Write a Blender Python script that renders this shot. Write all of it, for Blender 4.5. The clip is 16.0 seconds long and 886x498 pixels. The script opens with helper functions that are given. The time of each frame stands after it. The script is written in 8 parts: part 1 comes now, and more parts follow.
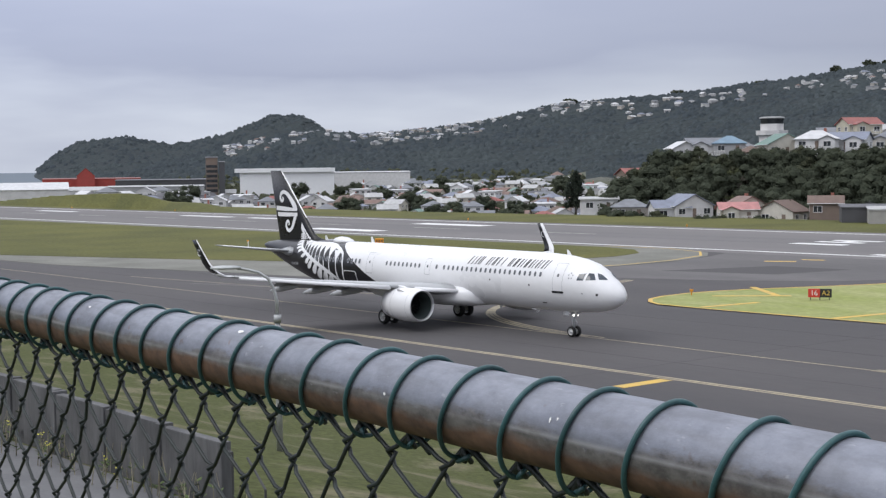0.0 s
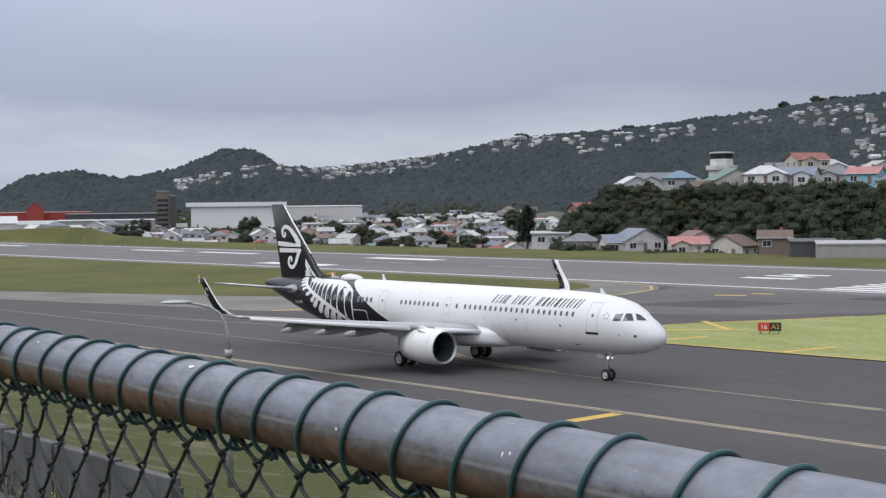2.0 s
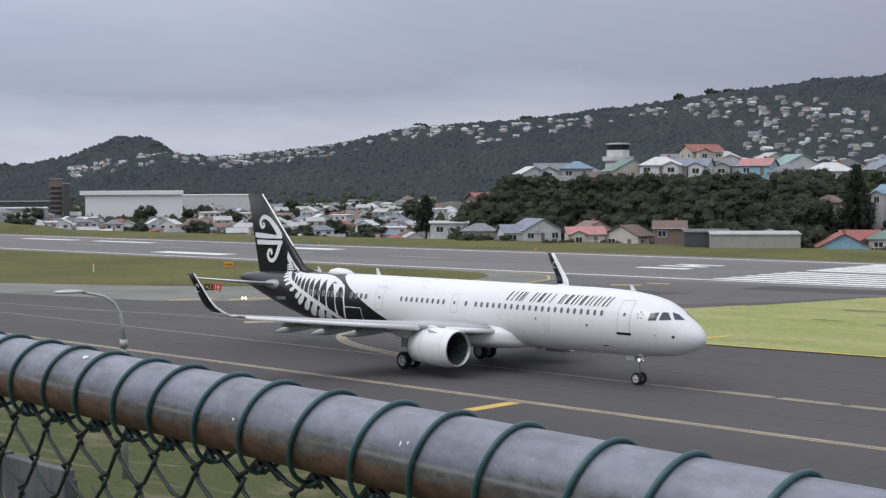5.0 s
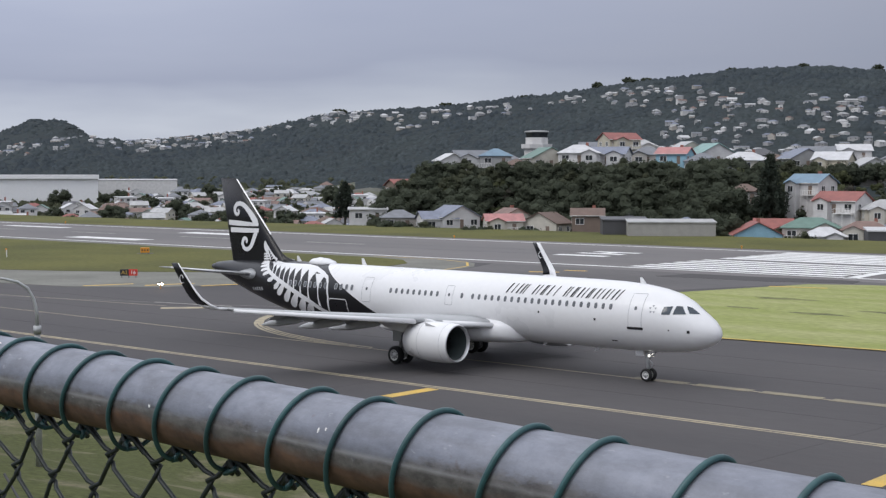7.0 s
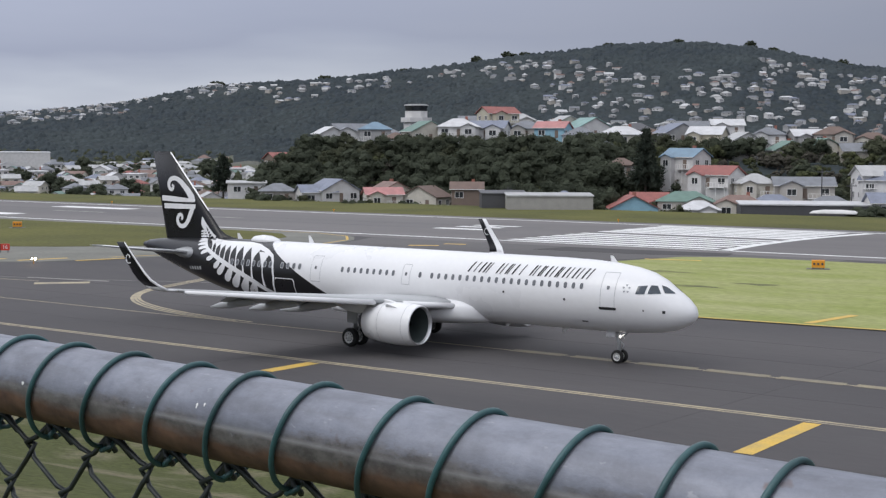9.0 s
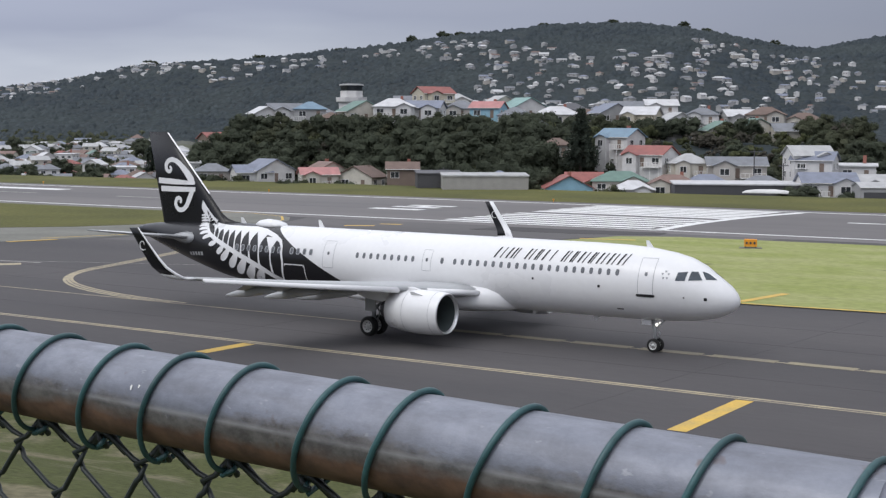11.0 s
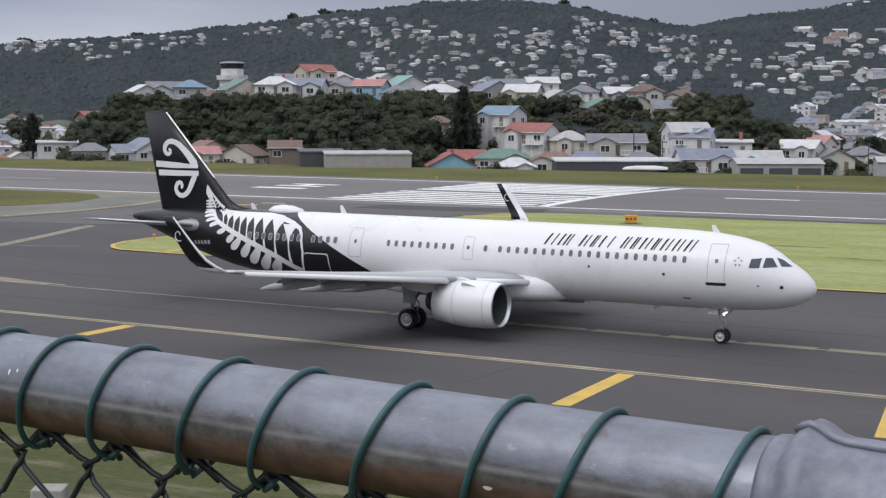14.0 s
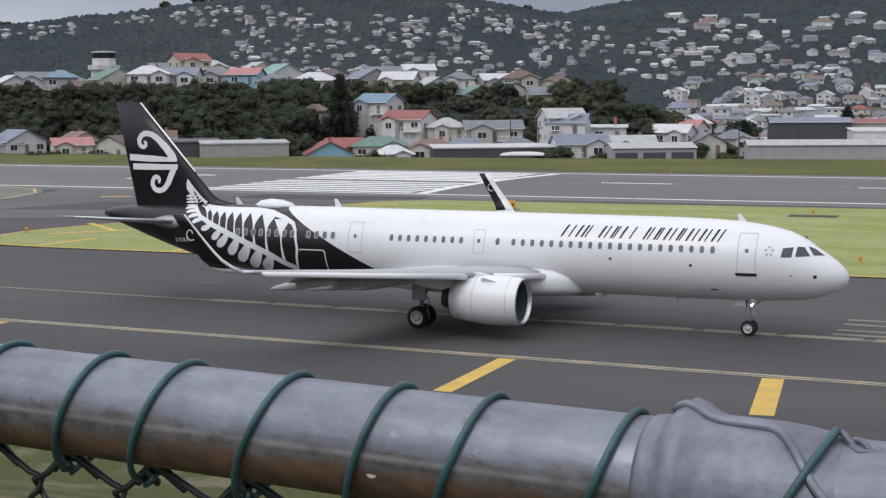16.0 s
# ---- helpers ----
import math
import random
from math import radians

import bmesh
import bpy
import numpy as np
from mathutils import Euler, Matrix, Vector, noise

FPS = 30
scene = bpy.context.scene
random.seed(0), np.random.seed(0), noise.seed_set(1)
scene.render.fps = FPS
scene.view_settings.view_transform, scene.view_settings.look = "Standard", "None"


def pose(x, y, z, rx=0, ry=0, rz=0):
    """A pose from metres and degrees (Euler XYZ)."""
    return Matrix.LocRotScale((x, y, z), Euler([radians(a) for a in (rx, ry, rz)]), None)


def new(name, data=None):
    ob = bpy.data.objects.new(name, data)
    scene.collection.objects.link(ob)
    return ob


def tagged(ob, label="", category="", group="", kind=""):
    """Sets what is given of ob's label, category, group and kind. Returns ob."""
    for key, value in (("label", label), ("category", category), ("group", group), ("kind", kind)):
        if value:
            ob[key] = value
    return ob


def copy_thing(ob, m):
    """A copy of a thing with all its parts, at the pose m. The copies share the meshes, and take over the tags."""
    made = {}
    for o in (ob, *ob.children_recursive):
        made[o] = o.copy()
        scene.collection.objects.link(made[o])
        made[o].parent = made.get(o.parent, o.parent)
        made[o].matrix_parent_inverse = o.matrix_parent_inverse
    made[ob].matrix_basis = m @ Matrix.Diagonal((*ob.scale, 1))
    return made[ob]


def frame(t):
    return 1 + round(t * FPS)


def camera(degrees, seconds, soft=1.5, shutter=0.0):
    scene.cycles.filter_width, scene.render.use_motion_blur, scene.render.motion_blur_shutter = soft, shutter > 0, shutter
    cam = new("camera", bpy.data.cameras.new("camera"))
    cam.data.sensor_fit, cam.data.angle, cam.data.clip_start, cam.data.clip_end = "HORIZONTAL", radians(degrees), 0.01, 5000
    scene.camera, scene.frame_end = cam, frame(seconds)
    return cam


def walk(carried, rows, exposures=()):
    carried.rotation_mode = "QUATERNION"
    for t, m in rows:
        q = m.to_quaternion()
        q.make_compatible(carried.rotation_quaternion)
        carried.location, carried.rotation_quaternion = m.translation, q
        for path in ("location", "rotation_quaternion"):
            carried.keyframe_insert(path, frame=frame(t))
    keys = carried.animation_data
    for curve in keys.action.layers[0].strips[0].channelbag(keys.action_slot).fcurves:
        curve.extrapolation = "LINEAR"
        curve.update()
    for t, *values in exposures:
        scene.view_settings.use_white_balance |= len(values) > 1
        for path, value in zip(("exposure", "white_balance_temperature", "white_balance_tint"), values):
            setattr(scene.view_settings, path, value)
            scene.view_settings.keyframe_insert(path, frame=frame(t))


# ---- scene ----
# ---------------- camera ----------------
EYE = 12.295
cam = camera(33.77, 16.0, soft=1.33)
CAM_ROWS = [
    (0, 50.282, -3.319, 0.681), (0.5, 50.217, -2.867, 0.668), (1, 49.932, -2.503, 0.694), (1.5, 48.768, -2.267, 0.616),
    (2, 48.403, -1.996, 0.611), (2.5, 47.744, -1.788, 0.537), (3, 47.383, -1.585, 0.554), (3.5, 46.87, -1.463, 0.545),
    (4, 46.171, -1.763, 0.521), (6.5, 41.899, -2.956, -0.023), (7, 41.264, -2.973, -0.083), (7.5, 40.56, -3.088, -0.143),
    (8, 39.465, -3.341, -0.144), (8.5, 38.008, -3.625, -0.204), (9, 36.548, -3.996, -0.246), (11.5, 33.476, -4.917, -0.302),
    (12, 32.717, -5.09, -0.322), (12.5, 31.995, -5.252, -0.28), (13, 31.186, -5.396, -0.316), (13.5, 30.352, -5.513, -0.249),
    (14, 29.435, -5.613, -0.108), (14.5, 28.429, -5.703, 0.108), (15, 27.167, -5.845, 0.17), (15.5, 25.962, -5.953, 0.265),
    (16, 24.628, -6.106, 0.416)]
walk(cam, [(t, pose(0, 0, EYE, 90 + p, r, y)) for t, y, p, r in CAM_ROWS], exposures=[(0, 0.24), (1.5, 0.15), (3, 0.04), (9, 0.04), (12, 0.09), (16, 0.0)])

# ---------------- world and light ----------------
SUN_EL, SUN_AZ = 48, 200
world = bpy.data.worlds.new("sky")
scene.world = world
world.use_nodes = True
wn, wl = world.node_tree.nodes, world.node_tree.links
wn.clear()


def wnode(kind, **kw):
    n = wn.new(kind)
    for k, v in kw.items():
        if k == "ins":
            for i, x in v.items():
                n.inputs[i].default_value = x
        elif k == "op":
            n.operation = v
    return n


sky = wn.new("ShaderNodeTexSky")
sky.sky_type = "NISHITA"
sky.sun_disc = False
sky.sun_elevation = radians(SUN_EL)
sky.sun_rotation = radians(SUN_AZ)
coord = wn.new("ShaderNodeTexCoord")
sep = wn.new("ShaderNodeSeparateXYZ")
wl.new(coord.outputs["Generated"], sep.inputs[0])
mapping = wn.new("ShaderNodeMapping")
mapping.inputs["Scale"].default_value = (1.6, 1.6, 9.0)
mapping.inputs["Rotation"].default_value = (0.05, 0.12, 0.3)
wl.new(coord.outputs["Generated"], mapping.inputs[0])
cl = wn.new("ShaderNodeTexNoise")
cl.inputs["Scale"].default_value = 1.5
cl.inputs["Detail"].default_value = 5
cl.inputs["Roughness"].default_value = 0.5
wl.new(mapping.outputs[0], cl.inputs["Vector"])
ramp = wn.new("ShaderNodeValToRGB")
ramp.color_ramp.elements[0].position = 0.0
ramp.color_ramp.elements[0].color = (0.64, 0.68, 0.77, 1)
ramp.color_ramp.elements[1].position = 1.0
ramp.color_ramp.elements[1].color = (0.60, 0.615, 0.66, 1)
for p_, c_ in ((0.03, (0.50, 0.54, 0.64, 1)), (0.075, (0.315, 0.345, 0.462, 1)), (0.12, (0.355, 0.385, 0.50, 1)), (0.3, (0.53, 0.555, 0.635, 1))):
    e_ = ramp.color_ramp.elements.new(p_)
    e_.color = c_
drift = wnode("ShaderNodeMath", op="MULTIPLY_ADD", ins={1: 0.20, 2: -0.10})
wl.new(cl.outputs["Fac"], drift.inputs[0])
level = wnode("ShaderNodeMath", op="ADD")
wl.new(sep.outputs["Z"], level.inputs[0])
wl.new(drift.outputs[0], level.inputs[1])
wl.new(level.outputs[0], ramp.inputs[0])
flat_sky = wn.new("ShaderNodeValToRGB")
flat_sky.color_ramp.elements[0].position = 0.0
flat_sky.color_ramp.elements[0].color = (0.40, 0.43, 0.53, 1)
flat_sky.color_ramp.elements[1].position = 1.0
flat_sky.color_ramp.elements[1].color = (0.60, 0.615, 0.66, 1)
for p_, c_ in ((0.06, (0.355, 0.385, 0.50, 1)), (0.12, (0.375, 0.40, 0.505, 1)), (0.3, (0.53, 0.555, 0.635, 1))):
    e_ = flat_sky.color_ramp.elements.new(p_)
    e_.color = c_
wl.new(level.outputs[0], flat_sky.inputs[0])
seaward = wn.new("ShaderNodeVectorMath")
seaward.operation = "DOT_PRODUCT"
seaward.inputs[1].default_value = (-0.985, 0.17, 0.0)
wl.new(coord.outputs["Generated"], seaward.inputs[0])
side_ = wn.new("ShaderNodeMapRange")
side_.inputs[1].default_value, side_.inputs[2].default_value = 0.60, 0.92
wl.new(seaward.outputs["Value"], side_.inputs[0])
both = wn.new("ShaderNodeMix")
both.data_type = "RGBA"
wl.new(side_.outputs[0], both.inputs[0])
wl.new(flat_sky.outputs[0], both.inputs[6])
wl.new(ramp.outputs[0], both.inputs[7])
# overcast: the zenith is about three times as bright as the horizon
up = wnode("ShaderNodeMath", op="MAXIMUM", ins={1: 0.0})
wl.new(sep.outputs["Z"], up.inputs[0])
grow = wnode("ShaderNodeMath", op="MULTIPLY_ADD", ins={1: 2.35, 2: 0.82})
wl.new(up.outputs[0], grow.inputs[0])
cloud = wn.new("ShaderNodeVectorMath")
cloud.operation = "SCALE"
wl.new(both.outputs[2], cloud.inputs[0])
wl.new(grow.outputs[0], cloud.inputs["Scale"])
blue = wn.new("ShaderNodeVectorMath")
blue.operation = "SCALE"
blue.inputs["Scale"].default_value = 0.1
wl.new(sky.outputs[0], blue.inputs[0])
mixw = wn.new("ShaderNodeMix")
mixw.data_type = "RGBA"
mixw.inputs[0].default_value = 0.93
wl.new(blue.outputs[0], mixw.inputs[6])
wl.new(cloud.outputs[0], mixw.inputs[7])
# the cloud is thinner and brighter out over the sea
dot = wn.new("ShaderNodeVectorMath")
dot.operation = "DOT_PRODUCT"
dot.inputs[1].default_value = (-0.985, 0.17, 0.0)
wl.new(coord.outputs["Generated"], dot.inputs[0])
glow_ = wn.new("ShaderNodeMapRange")
glow_.inputs[1].default_value, glow_.inputs[2].default_value = 0.35, 1.0
glow_.inputs[3].default_value, glow_.inputs[4].default_value = 0.64, 1.20
wl.new(dot.outputs["Value"], glow_.inputs[0])
near_dot = wn.new("ShaderNodeVectorMath")
near_dot.operation = "DOT_PRODUCT"
near_dot.inputs[1].default_value = (0.25, -0.968, 0.0)
wl.new(coord.outputs["Generated"], near_dot.inputs[0])
near_glow = wn.new("ShaderNodeMapRange")
near_glow.inputs[1].default_value, near_glow.inputs[2].default_value = -0.1, 0.8
near_glow.inputs[3].default_value, near_glow.inputs[4].default_value = 0.64, 1.05
wl.new(near_dot.outputs["Value"], near_glow.inputs[0])
most = wnode("ShaderNodeMath", op="MAXIMUM")
wl.new(glow_.outputs[0], most.inputs[0])
wl.new(near_glow.outputs[0], most.inputs[1])
wide = wn.new("ShaderNodeVectorMath")
wide.operation = "SCALE"
wl.new(mixw.outputs[2], wide.inputs[0])
wl.new(most.outputs[0], wide.inputs["Scale"])
bg = wn.new("ShaderNodeBackground")
bg.inputs["Strength"].default_value = 1.02
wl.new(wide.outputs[0], bg.inputs[0])
wout = wn.new("ShaderNodeOutputWorld")
wl.new(bg.outputs[0], wout.inputs[0])

sun = new("sun", bpy.data.lights.new("sun", "SUN"))
sun.data.energy = 0.8
sun.data.angle = radians(25)
sun.data.color = (1.0, 0.97, 0.92)
sun.matrix_world = pose(0, 0, 100, 90 - SUN_EL, 0, 180 - SUN_AZ)
scene.view_settings.exposure = 0.0

# ---------------- materials ----------------


def mat(name, base, rough=0.7, metal=0.0, var=0.12, scale=3.0, fine=40.0, bump=0.0, bump_scale=None, tint=None, spec=0.5, stretch=(1, 1, 1), contrast=(0.35, 0.65), island=0.0):
    """A node material: base colour, a broad and a fine variation in object space, roughness wear and relief."""
    m = bpy.data.materials.new(name)
    m.use_nodes = True
    n, l = m.node_tree.nodes, m.node_tree.links
    b = n["Principled BSDF"]
    b.inputs["Roughness"].default_value = rough
    b.inputs["Metallic"].default_value = metal
    b.inputs["Specular IOR Level"].default_value = spec
    tc = n.new("ShaderNodeTexCoord")
    mp = n.new("ShaderNodeMapping")
    mp.inputs["Scale"].default_value = stretch
    l.new(tc.outputs["Object"], mp.inputs[0])
    big = n.new("ShaderNodeTexNoise")
    big.inputs["Scale"].default_value = scale
    big.inputs["Detail"].default_value = 4
    l.new(mp.outputs[0], big.inputs["Vector"])
    small = n.new("ShaderNodeTexNoise")
    small.inputs["Scale"].default_value = fine
    small.inputs["Detail"].default_value = 3
    l.new(mp.outputs[0], small.inputs["Vector"])
    tint = tint or tuple(c * (1 - 2.2 * var) for c in base)
    r = n.new("ShaderNodeValToRGB")
    r.color_ramp.elements[0].position, r.color_ramp.elements[1].position = contrast
    r.color_ramp.elements[0].color = (*tint, 1)
    r.color_ramp.elements[1].color = (*base, 1)
    l.new(big.outputs["Fac"], r.inputs[0])
    ml = n.new("ShaderNodeMapRange")
    ml.inputs[1].default_value, ml.inputs[2].default_value = 0.25, 0.75
    ml.inputs[3].default_value, ml.inputs[4].default_value = 1 - var, 1 + var
    l.new(small.outputs["Fac"], ml.inputs[0])
    sc = n.new("ShaderNodeVectorMath")
    sc.operation = "SCALE"
    l.new(r.outputs[0], sc.inputs[0])
    l.new(ml.outputs[0], sc.inputs["Scale"])
    last = sc
    if island:
        ge = n.new("ShaderNodeNewGeometry")
        ob = n.new("ShaderNodeObjectInfo")
        add = n.new("ShaderNodeMath")
        add.operation = "ADD"
        l.new(ge.outputs["Random Per Island"], add.inputs[0])
        l.new(ob.outputs["Random"], add.inputs[1])
        mr = n.new("ShaderNodeMapRange")
        mr.inputs[1].default_value, mr.inputs[2].default_value = 0, 2
        mr.inputs[3].default_value, mr.inputs[4].default_value = 1 - island, 1 + island
        l.new(add.outputs[0], mr.inputs[0])
        s2 = n.new("ShaderNodeVectorMath")
        s2.operation = "SCALE"
        l.new(sc.outputs[0], s2.inputs[0])
        l.new(mr.outputs[0], s2.inputs["Scale"])
        last = s2
    l.new(last.outputs[0], b.inputs["Base Color"])
    rr = n.new("ShaderNodeMapRange")
    rr.inputs[3].default_value, rr.inputs[4].default_value = max(0.02, rough - 0.12), min(1, rough + 0.12)
    l.new(big.outputs["Fac"], rr.inputs[0])
    l.new(rr.outputs[0], b.inputs["Roughness"])
    if bump:
        bn = n.new("ShaderNodeTexNoise")
        bn.inputs["Scale"].default_value = bump_scale or fine
        bn.inputs["Detail"].default_value = 4
        l.new(mp.outputs[0], bn.inputs["Vector"])
        bp = n.new("ShaderNodeBump")
        bp.inputs["Strength"].default_value = 0.6
        bp.inputs["Distance"].default_value = bump
        l.new(bn.outputs["Fac"], bp.inputs["Height"])
        l.new(bp.outputs[0], b.inputs["Normal"])
    return m


M = {}
M["grass"] = mat("grass", (0.125, 0.122, 0.044), 0.95, var=0.22, scale=0.05, fine=1.6, bump=0.05, bump_scale=6, tint=(0.085, 0.088, 0.034), spec=0.1)
M["dry_grass"] = mat("dry_grass", contrast=(0.33, 0.47), base=(0.074, 0.082, 0.032), rough=0.95, var=0.34, scale=0.33, fine=4.5, bump=0.06, bump_scale=9, tint=(0.15, 0.137, 0.085), spec=0.1)
M["lime_grass"] = mat("lime_grass", (0.305, 0.315, 0.145), 0.95, var=0.22, scale=0.22, fine=3.0, bump=0.03, tint=(0.235, 0.265, 0.088), spec=0.1, stretch=(0.4, 1, 1))
M["suburb_ground"] = mat("suburb_ground", (0.085, 0.095, 0.05), 0.95, var=0.2, scale=0.03, fine=0.4, tint=(0.12, 0.12, 0.11), spec=0.1)
# ground of the bush hills, distance haze mixed in as blue-grey colour
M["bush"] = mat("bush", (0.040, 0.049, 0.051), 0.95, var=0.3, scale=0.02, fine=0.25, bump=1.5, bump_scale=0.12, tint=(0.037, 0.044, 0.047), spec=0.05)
M["asphalt"] = mat("asphalt", (0.086, 0.080, 0.081), 0.85, var=0.07, scale=0.08, fine=2.5, bump=0.004, bump_scale=60, tint=(0.062, 0.058, 0.060), spec=0.3, stretch=(0.25, 1, 1))
M["runway_asphalt"] = mat("runway_asphalt", (0.165, 0.156, 0.154), 0.85, var=0.08, scale=0.06, fine=1.5, tint=(0.128, 0.121, 0.121), spec=0.3, stretch=(0.15, 1, 1))
M["apron_asphalt"] = mat("apron_asphalt", (0.128, 0.121, 0.120), 0.85, var=0.1, scale=0.09, fine=1.8, tint=(0.095, 0.090, 0.090), spec=0.3, stretch=(0.3, 1, 1))
M["dark_asphalt"] = mat("dark_asphalt", (0.072, 0.068, 0.069), 0.85, var=0.08, scale=0.1, fine=2.5, spec=0.3)
M["rubbered"] = mat("rubbered", (0.125, 0.119, 0.119), 0.8, var=0.12, scale=0.2, fine=2, tint=(0.10, 0.096, 0.097), stretch=(0.08, 1, 1))
M["pale_concrete"] = mat("pale_concrete", (0.205, 0.203, 0.182), 0.9, var=0.12, scale=0.12, fine=2, tint=(0.145, 0.145, 0.126), spec=0.2)
M["yellow_paint"] = mat("yellow_paint", (0.62, 0.40, 0.075), 0.75, var=0.15, scale=0.8, fine=9, tint=(0.48, 0.33, 0.09))
M["worn_yellow"] = mat("worn_yellow", (0.42, 0.36, 0.235), 0.8, var=0.22, scale=0.7, fine=8, tint=(0.27, 0.235, 0.175))
M["faded_yellow"] = mat("faded_yellow", (0.27, 0.235, 0.155), 0.8, var=0.18, scale=0.7, fine=8, tint=(0.18, 0.16, 0.12))
M["white_paint"] = mat("white_paint", (0.78, 0.78, 0.77), 0.7, var=0.06, scale=0.4, fine=5, tint=(0.62, 0.62, 0.61))
M["worn_white"] = mat("worn_white", (0.38, 0.37, 0.33), 0.8, var=0.15, scale=0.5, fine=6, tint=(0.22, 0.21, 0.2))

# ---------------- building helpers ----------------


def mesh_ob(name, verts, faces, material, parent=None, label="", smooth=False):
    me = bpy.data.meshes.new(name)
    me.from_pydata(verts, [], faces)
    me.update()
    for m in (material if isinstance(material, (list, tuple)) else [material]):
        me.materials.append(m)
    if smooth:
        me.polygons.foreach_set("use_smooth", [True] * len(me.polygons))
    ob = new(name, me)
    if parent:
        ob.parent = parent
    if label:
        ob["label"] = label
    return ob


def part(name, bm, material, parent=None, label="", smooth=False):
    me = bpy.data.meshes.new(name)
    bmesh.ops.recalc_face_normals(bm, faces=bm.faces[:])
    bm.to_mesh(me)
    bm.free()
    for m in (material if isinstance(material, (list, tuple)) else [material]):
        me.materials.append(m)
    if smooth:
        me.polygons.foreach_set("use_smooth", [True] * len(me.polygons))
    ob = new(name, me)
    if parent:
        ob.parent = parent
    if label:
        ob["label"] = label
    return ob


def empty(name, m=None):
    ob = new(name)
    ob.empty_display_size = 0.1
    if m is not None:
        ob.matrix_world = m
    return ob


def add_box(bm, x0, x1, y0, y1, z0, z1, bevel=0.0, mi=0):
    r = bmesh.ops.create_cube(bm, size=1, matrix=Matrix.Translation(((x0 + x1) / 2, (y0 + y1) / 2, (z0 + z1) / 2)) @ Matrix.Diagonal((x1 - x0, y1 - y0, z1 - z0, 1)))
    vs = r["verts"]
    fs = {f for v in vs for f in v.link_faces}
    for f in fs:
        f.material_index = mi
    if bevel:
        es = list({e for v in vs for e in v.link_edges})
        bmesh.ops.bevel(bm, geom=es, offset=bevel, segments=2, affect="EDGES", profile=0.6)


def slab(name, pts, z0, z1, material, parent=None, label="", kind="structure"):
    """A flat sheet of the outline pts (anticlockwise), from z0 up to z1."""
    n = len(pts)
    verts = [(x, y, z1) for x, y in pts] + [(x, y, z0) for x, y in pts]
    faces = [tuple(range(n))] + [(i, i + n, (i + 1) % n + n, (i + 1) % n) for i in range(n)]
    ob = mesh_ob(name, verts, faces, material, parent, label)
    if kind:
        ob["kind"] = kind
    return ob


def tube(points, radius, sides=8, closed=False, cap=True):
    """Vertices and faces of a round tube along points; radius may be a list."""
    P = [Vector(p) for p in points]
    n = len(P)
    rad = radius if isinstance(radius, (list, tuple)) else [radius] * n
    verts, faces = [], []
    ref = None
    for i in range(n):
        a = P[(i - 1) % n] if closed else P[max(i - 1, 0)]
        b = P[(i + 1) % n] if closed else P[min(i + 1, n - 1)]
        d = (b - a).normalized()
        if ref is None:
            ref = d.cross(Vector((0, 0, 1)))
            if ref.length < 0.1:
                ref = d.cross(Vector((0, 1, 0)))
        u = (ref - d * ref.dot(d)).normalized()
        ref = u
        w = d.cross(u)
        for k in range(sides):
            an = 2 * math.pi * k / sides
            verts.append(tuple(P[i] + rad[i] * (math.cos(an) * u + math.sin(an) * w)))
    for i in range(n if closed else n - 1):
        j = (i + 1) % n
        for k in range(sides):
            k2 = (k + 1) % sides
            faces.append((i * sides + k, i * sides + k2, j * sides + k2, j * sides + k))
    if cap and not closed:
        faces.append(tuple(reversed(range(sides))))
        faces.append(tuple(range((n - 1) * sides, n * sides)))
    return verts, faces


def join(lists):
    verts, faces = [], []
    for v, f in lists:
        o = len(verts)
        verts += v
        faces += [tuple(i + o for i in q) for q in f]
    return verts, faces


# ---------------- the ground sheet ----------------
def smooth(a, b, x):
    t = max(0.0, min(1.0, (x - a) / (b - a)))
    return t * t * (3 - 2 * t)


# bearing (degrees from straight across the taxiway), elevation of the skyline over the eye
HEAD_AZ = [-75, -69, -66.2, -65.2, -64.4, -62.5, -60.8, -58.7, -57.8, -56.9, -55.6, -55.0, -53, -50]
HEAD_EL = [-0.6, -0.5, -0.35, 0.5, 1.0, 1.14, 0.80, 1.25, 1.6, 1.95, 1.85, 1.4, 0.4, 0]
RIDGE_AZ = [-66, -62, -59.5, -57.5, -55.3, -53.4, -50.8, -48.5, -45.8, -44.4, -41.1, -38.1, -34, -31.7, -29.6, -26.9, -25, -22.8, -21.2, -19, -16, -12, -6, 0]
RIDGE_EL = [-0.6, 0.0, 0.7, 1.1, 1.45, 1.28, 1.47, 1.78, 2.35, 2.45, 2.66, 2.92, 3.5, 3.75, 4.0, 4.05, 3.9, 3.5, 3.1, 2.95, 2.6, 2.3, 2.0, 1.5]
BACK_AZ = [-26, -21, -18.5, -17, -15.3, -12, -8, -4, 2]
BACK_EL = [0, 1.2, 2.5, 3.0, 3.35, 4.1, 4.8, 5.0, 4.6]
NEAR_AZ = [-46, -44.2, -43.0, -42, -40.5, -36, -30, -24, -20, -18.5, -17.2, -16.3, -15.4, -14]
NEAR_Z = [-4, -3, 2.5, 9.0, 10.4, 10.3, 10.4, 8.8, 9.0, 11.4, 9.8, 4, -1, -4]


EDGE_X = [-900, -303, -205, -112, -36, 260]
EDGE_Y = [225, 238, 248, 253, 266, 275]


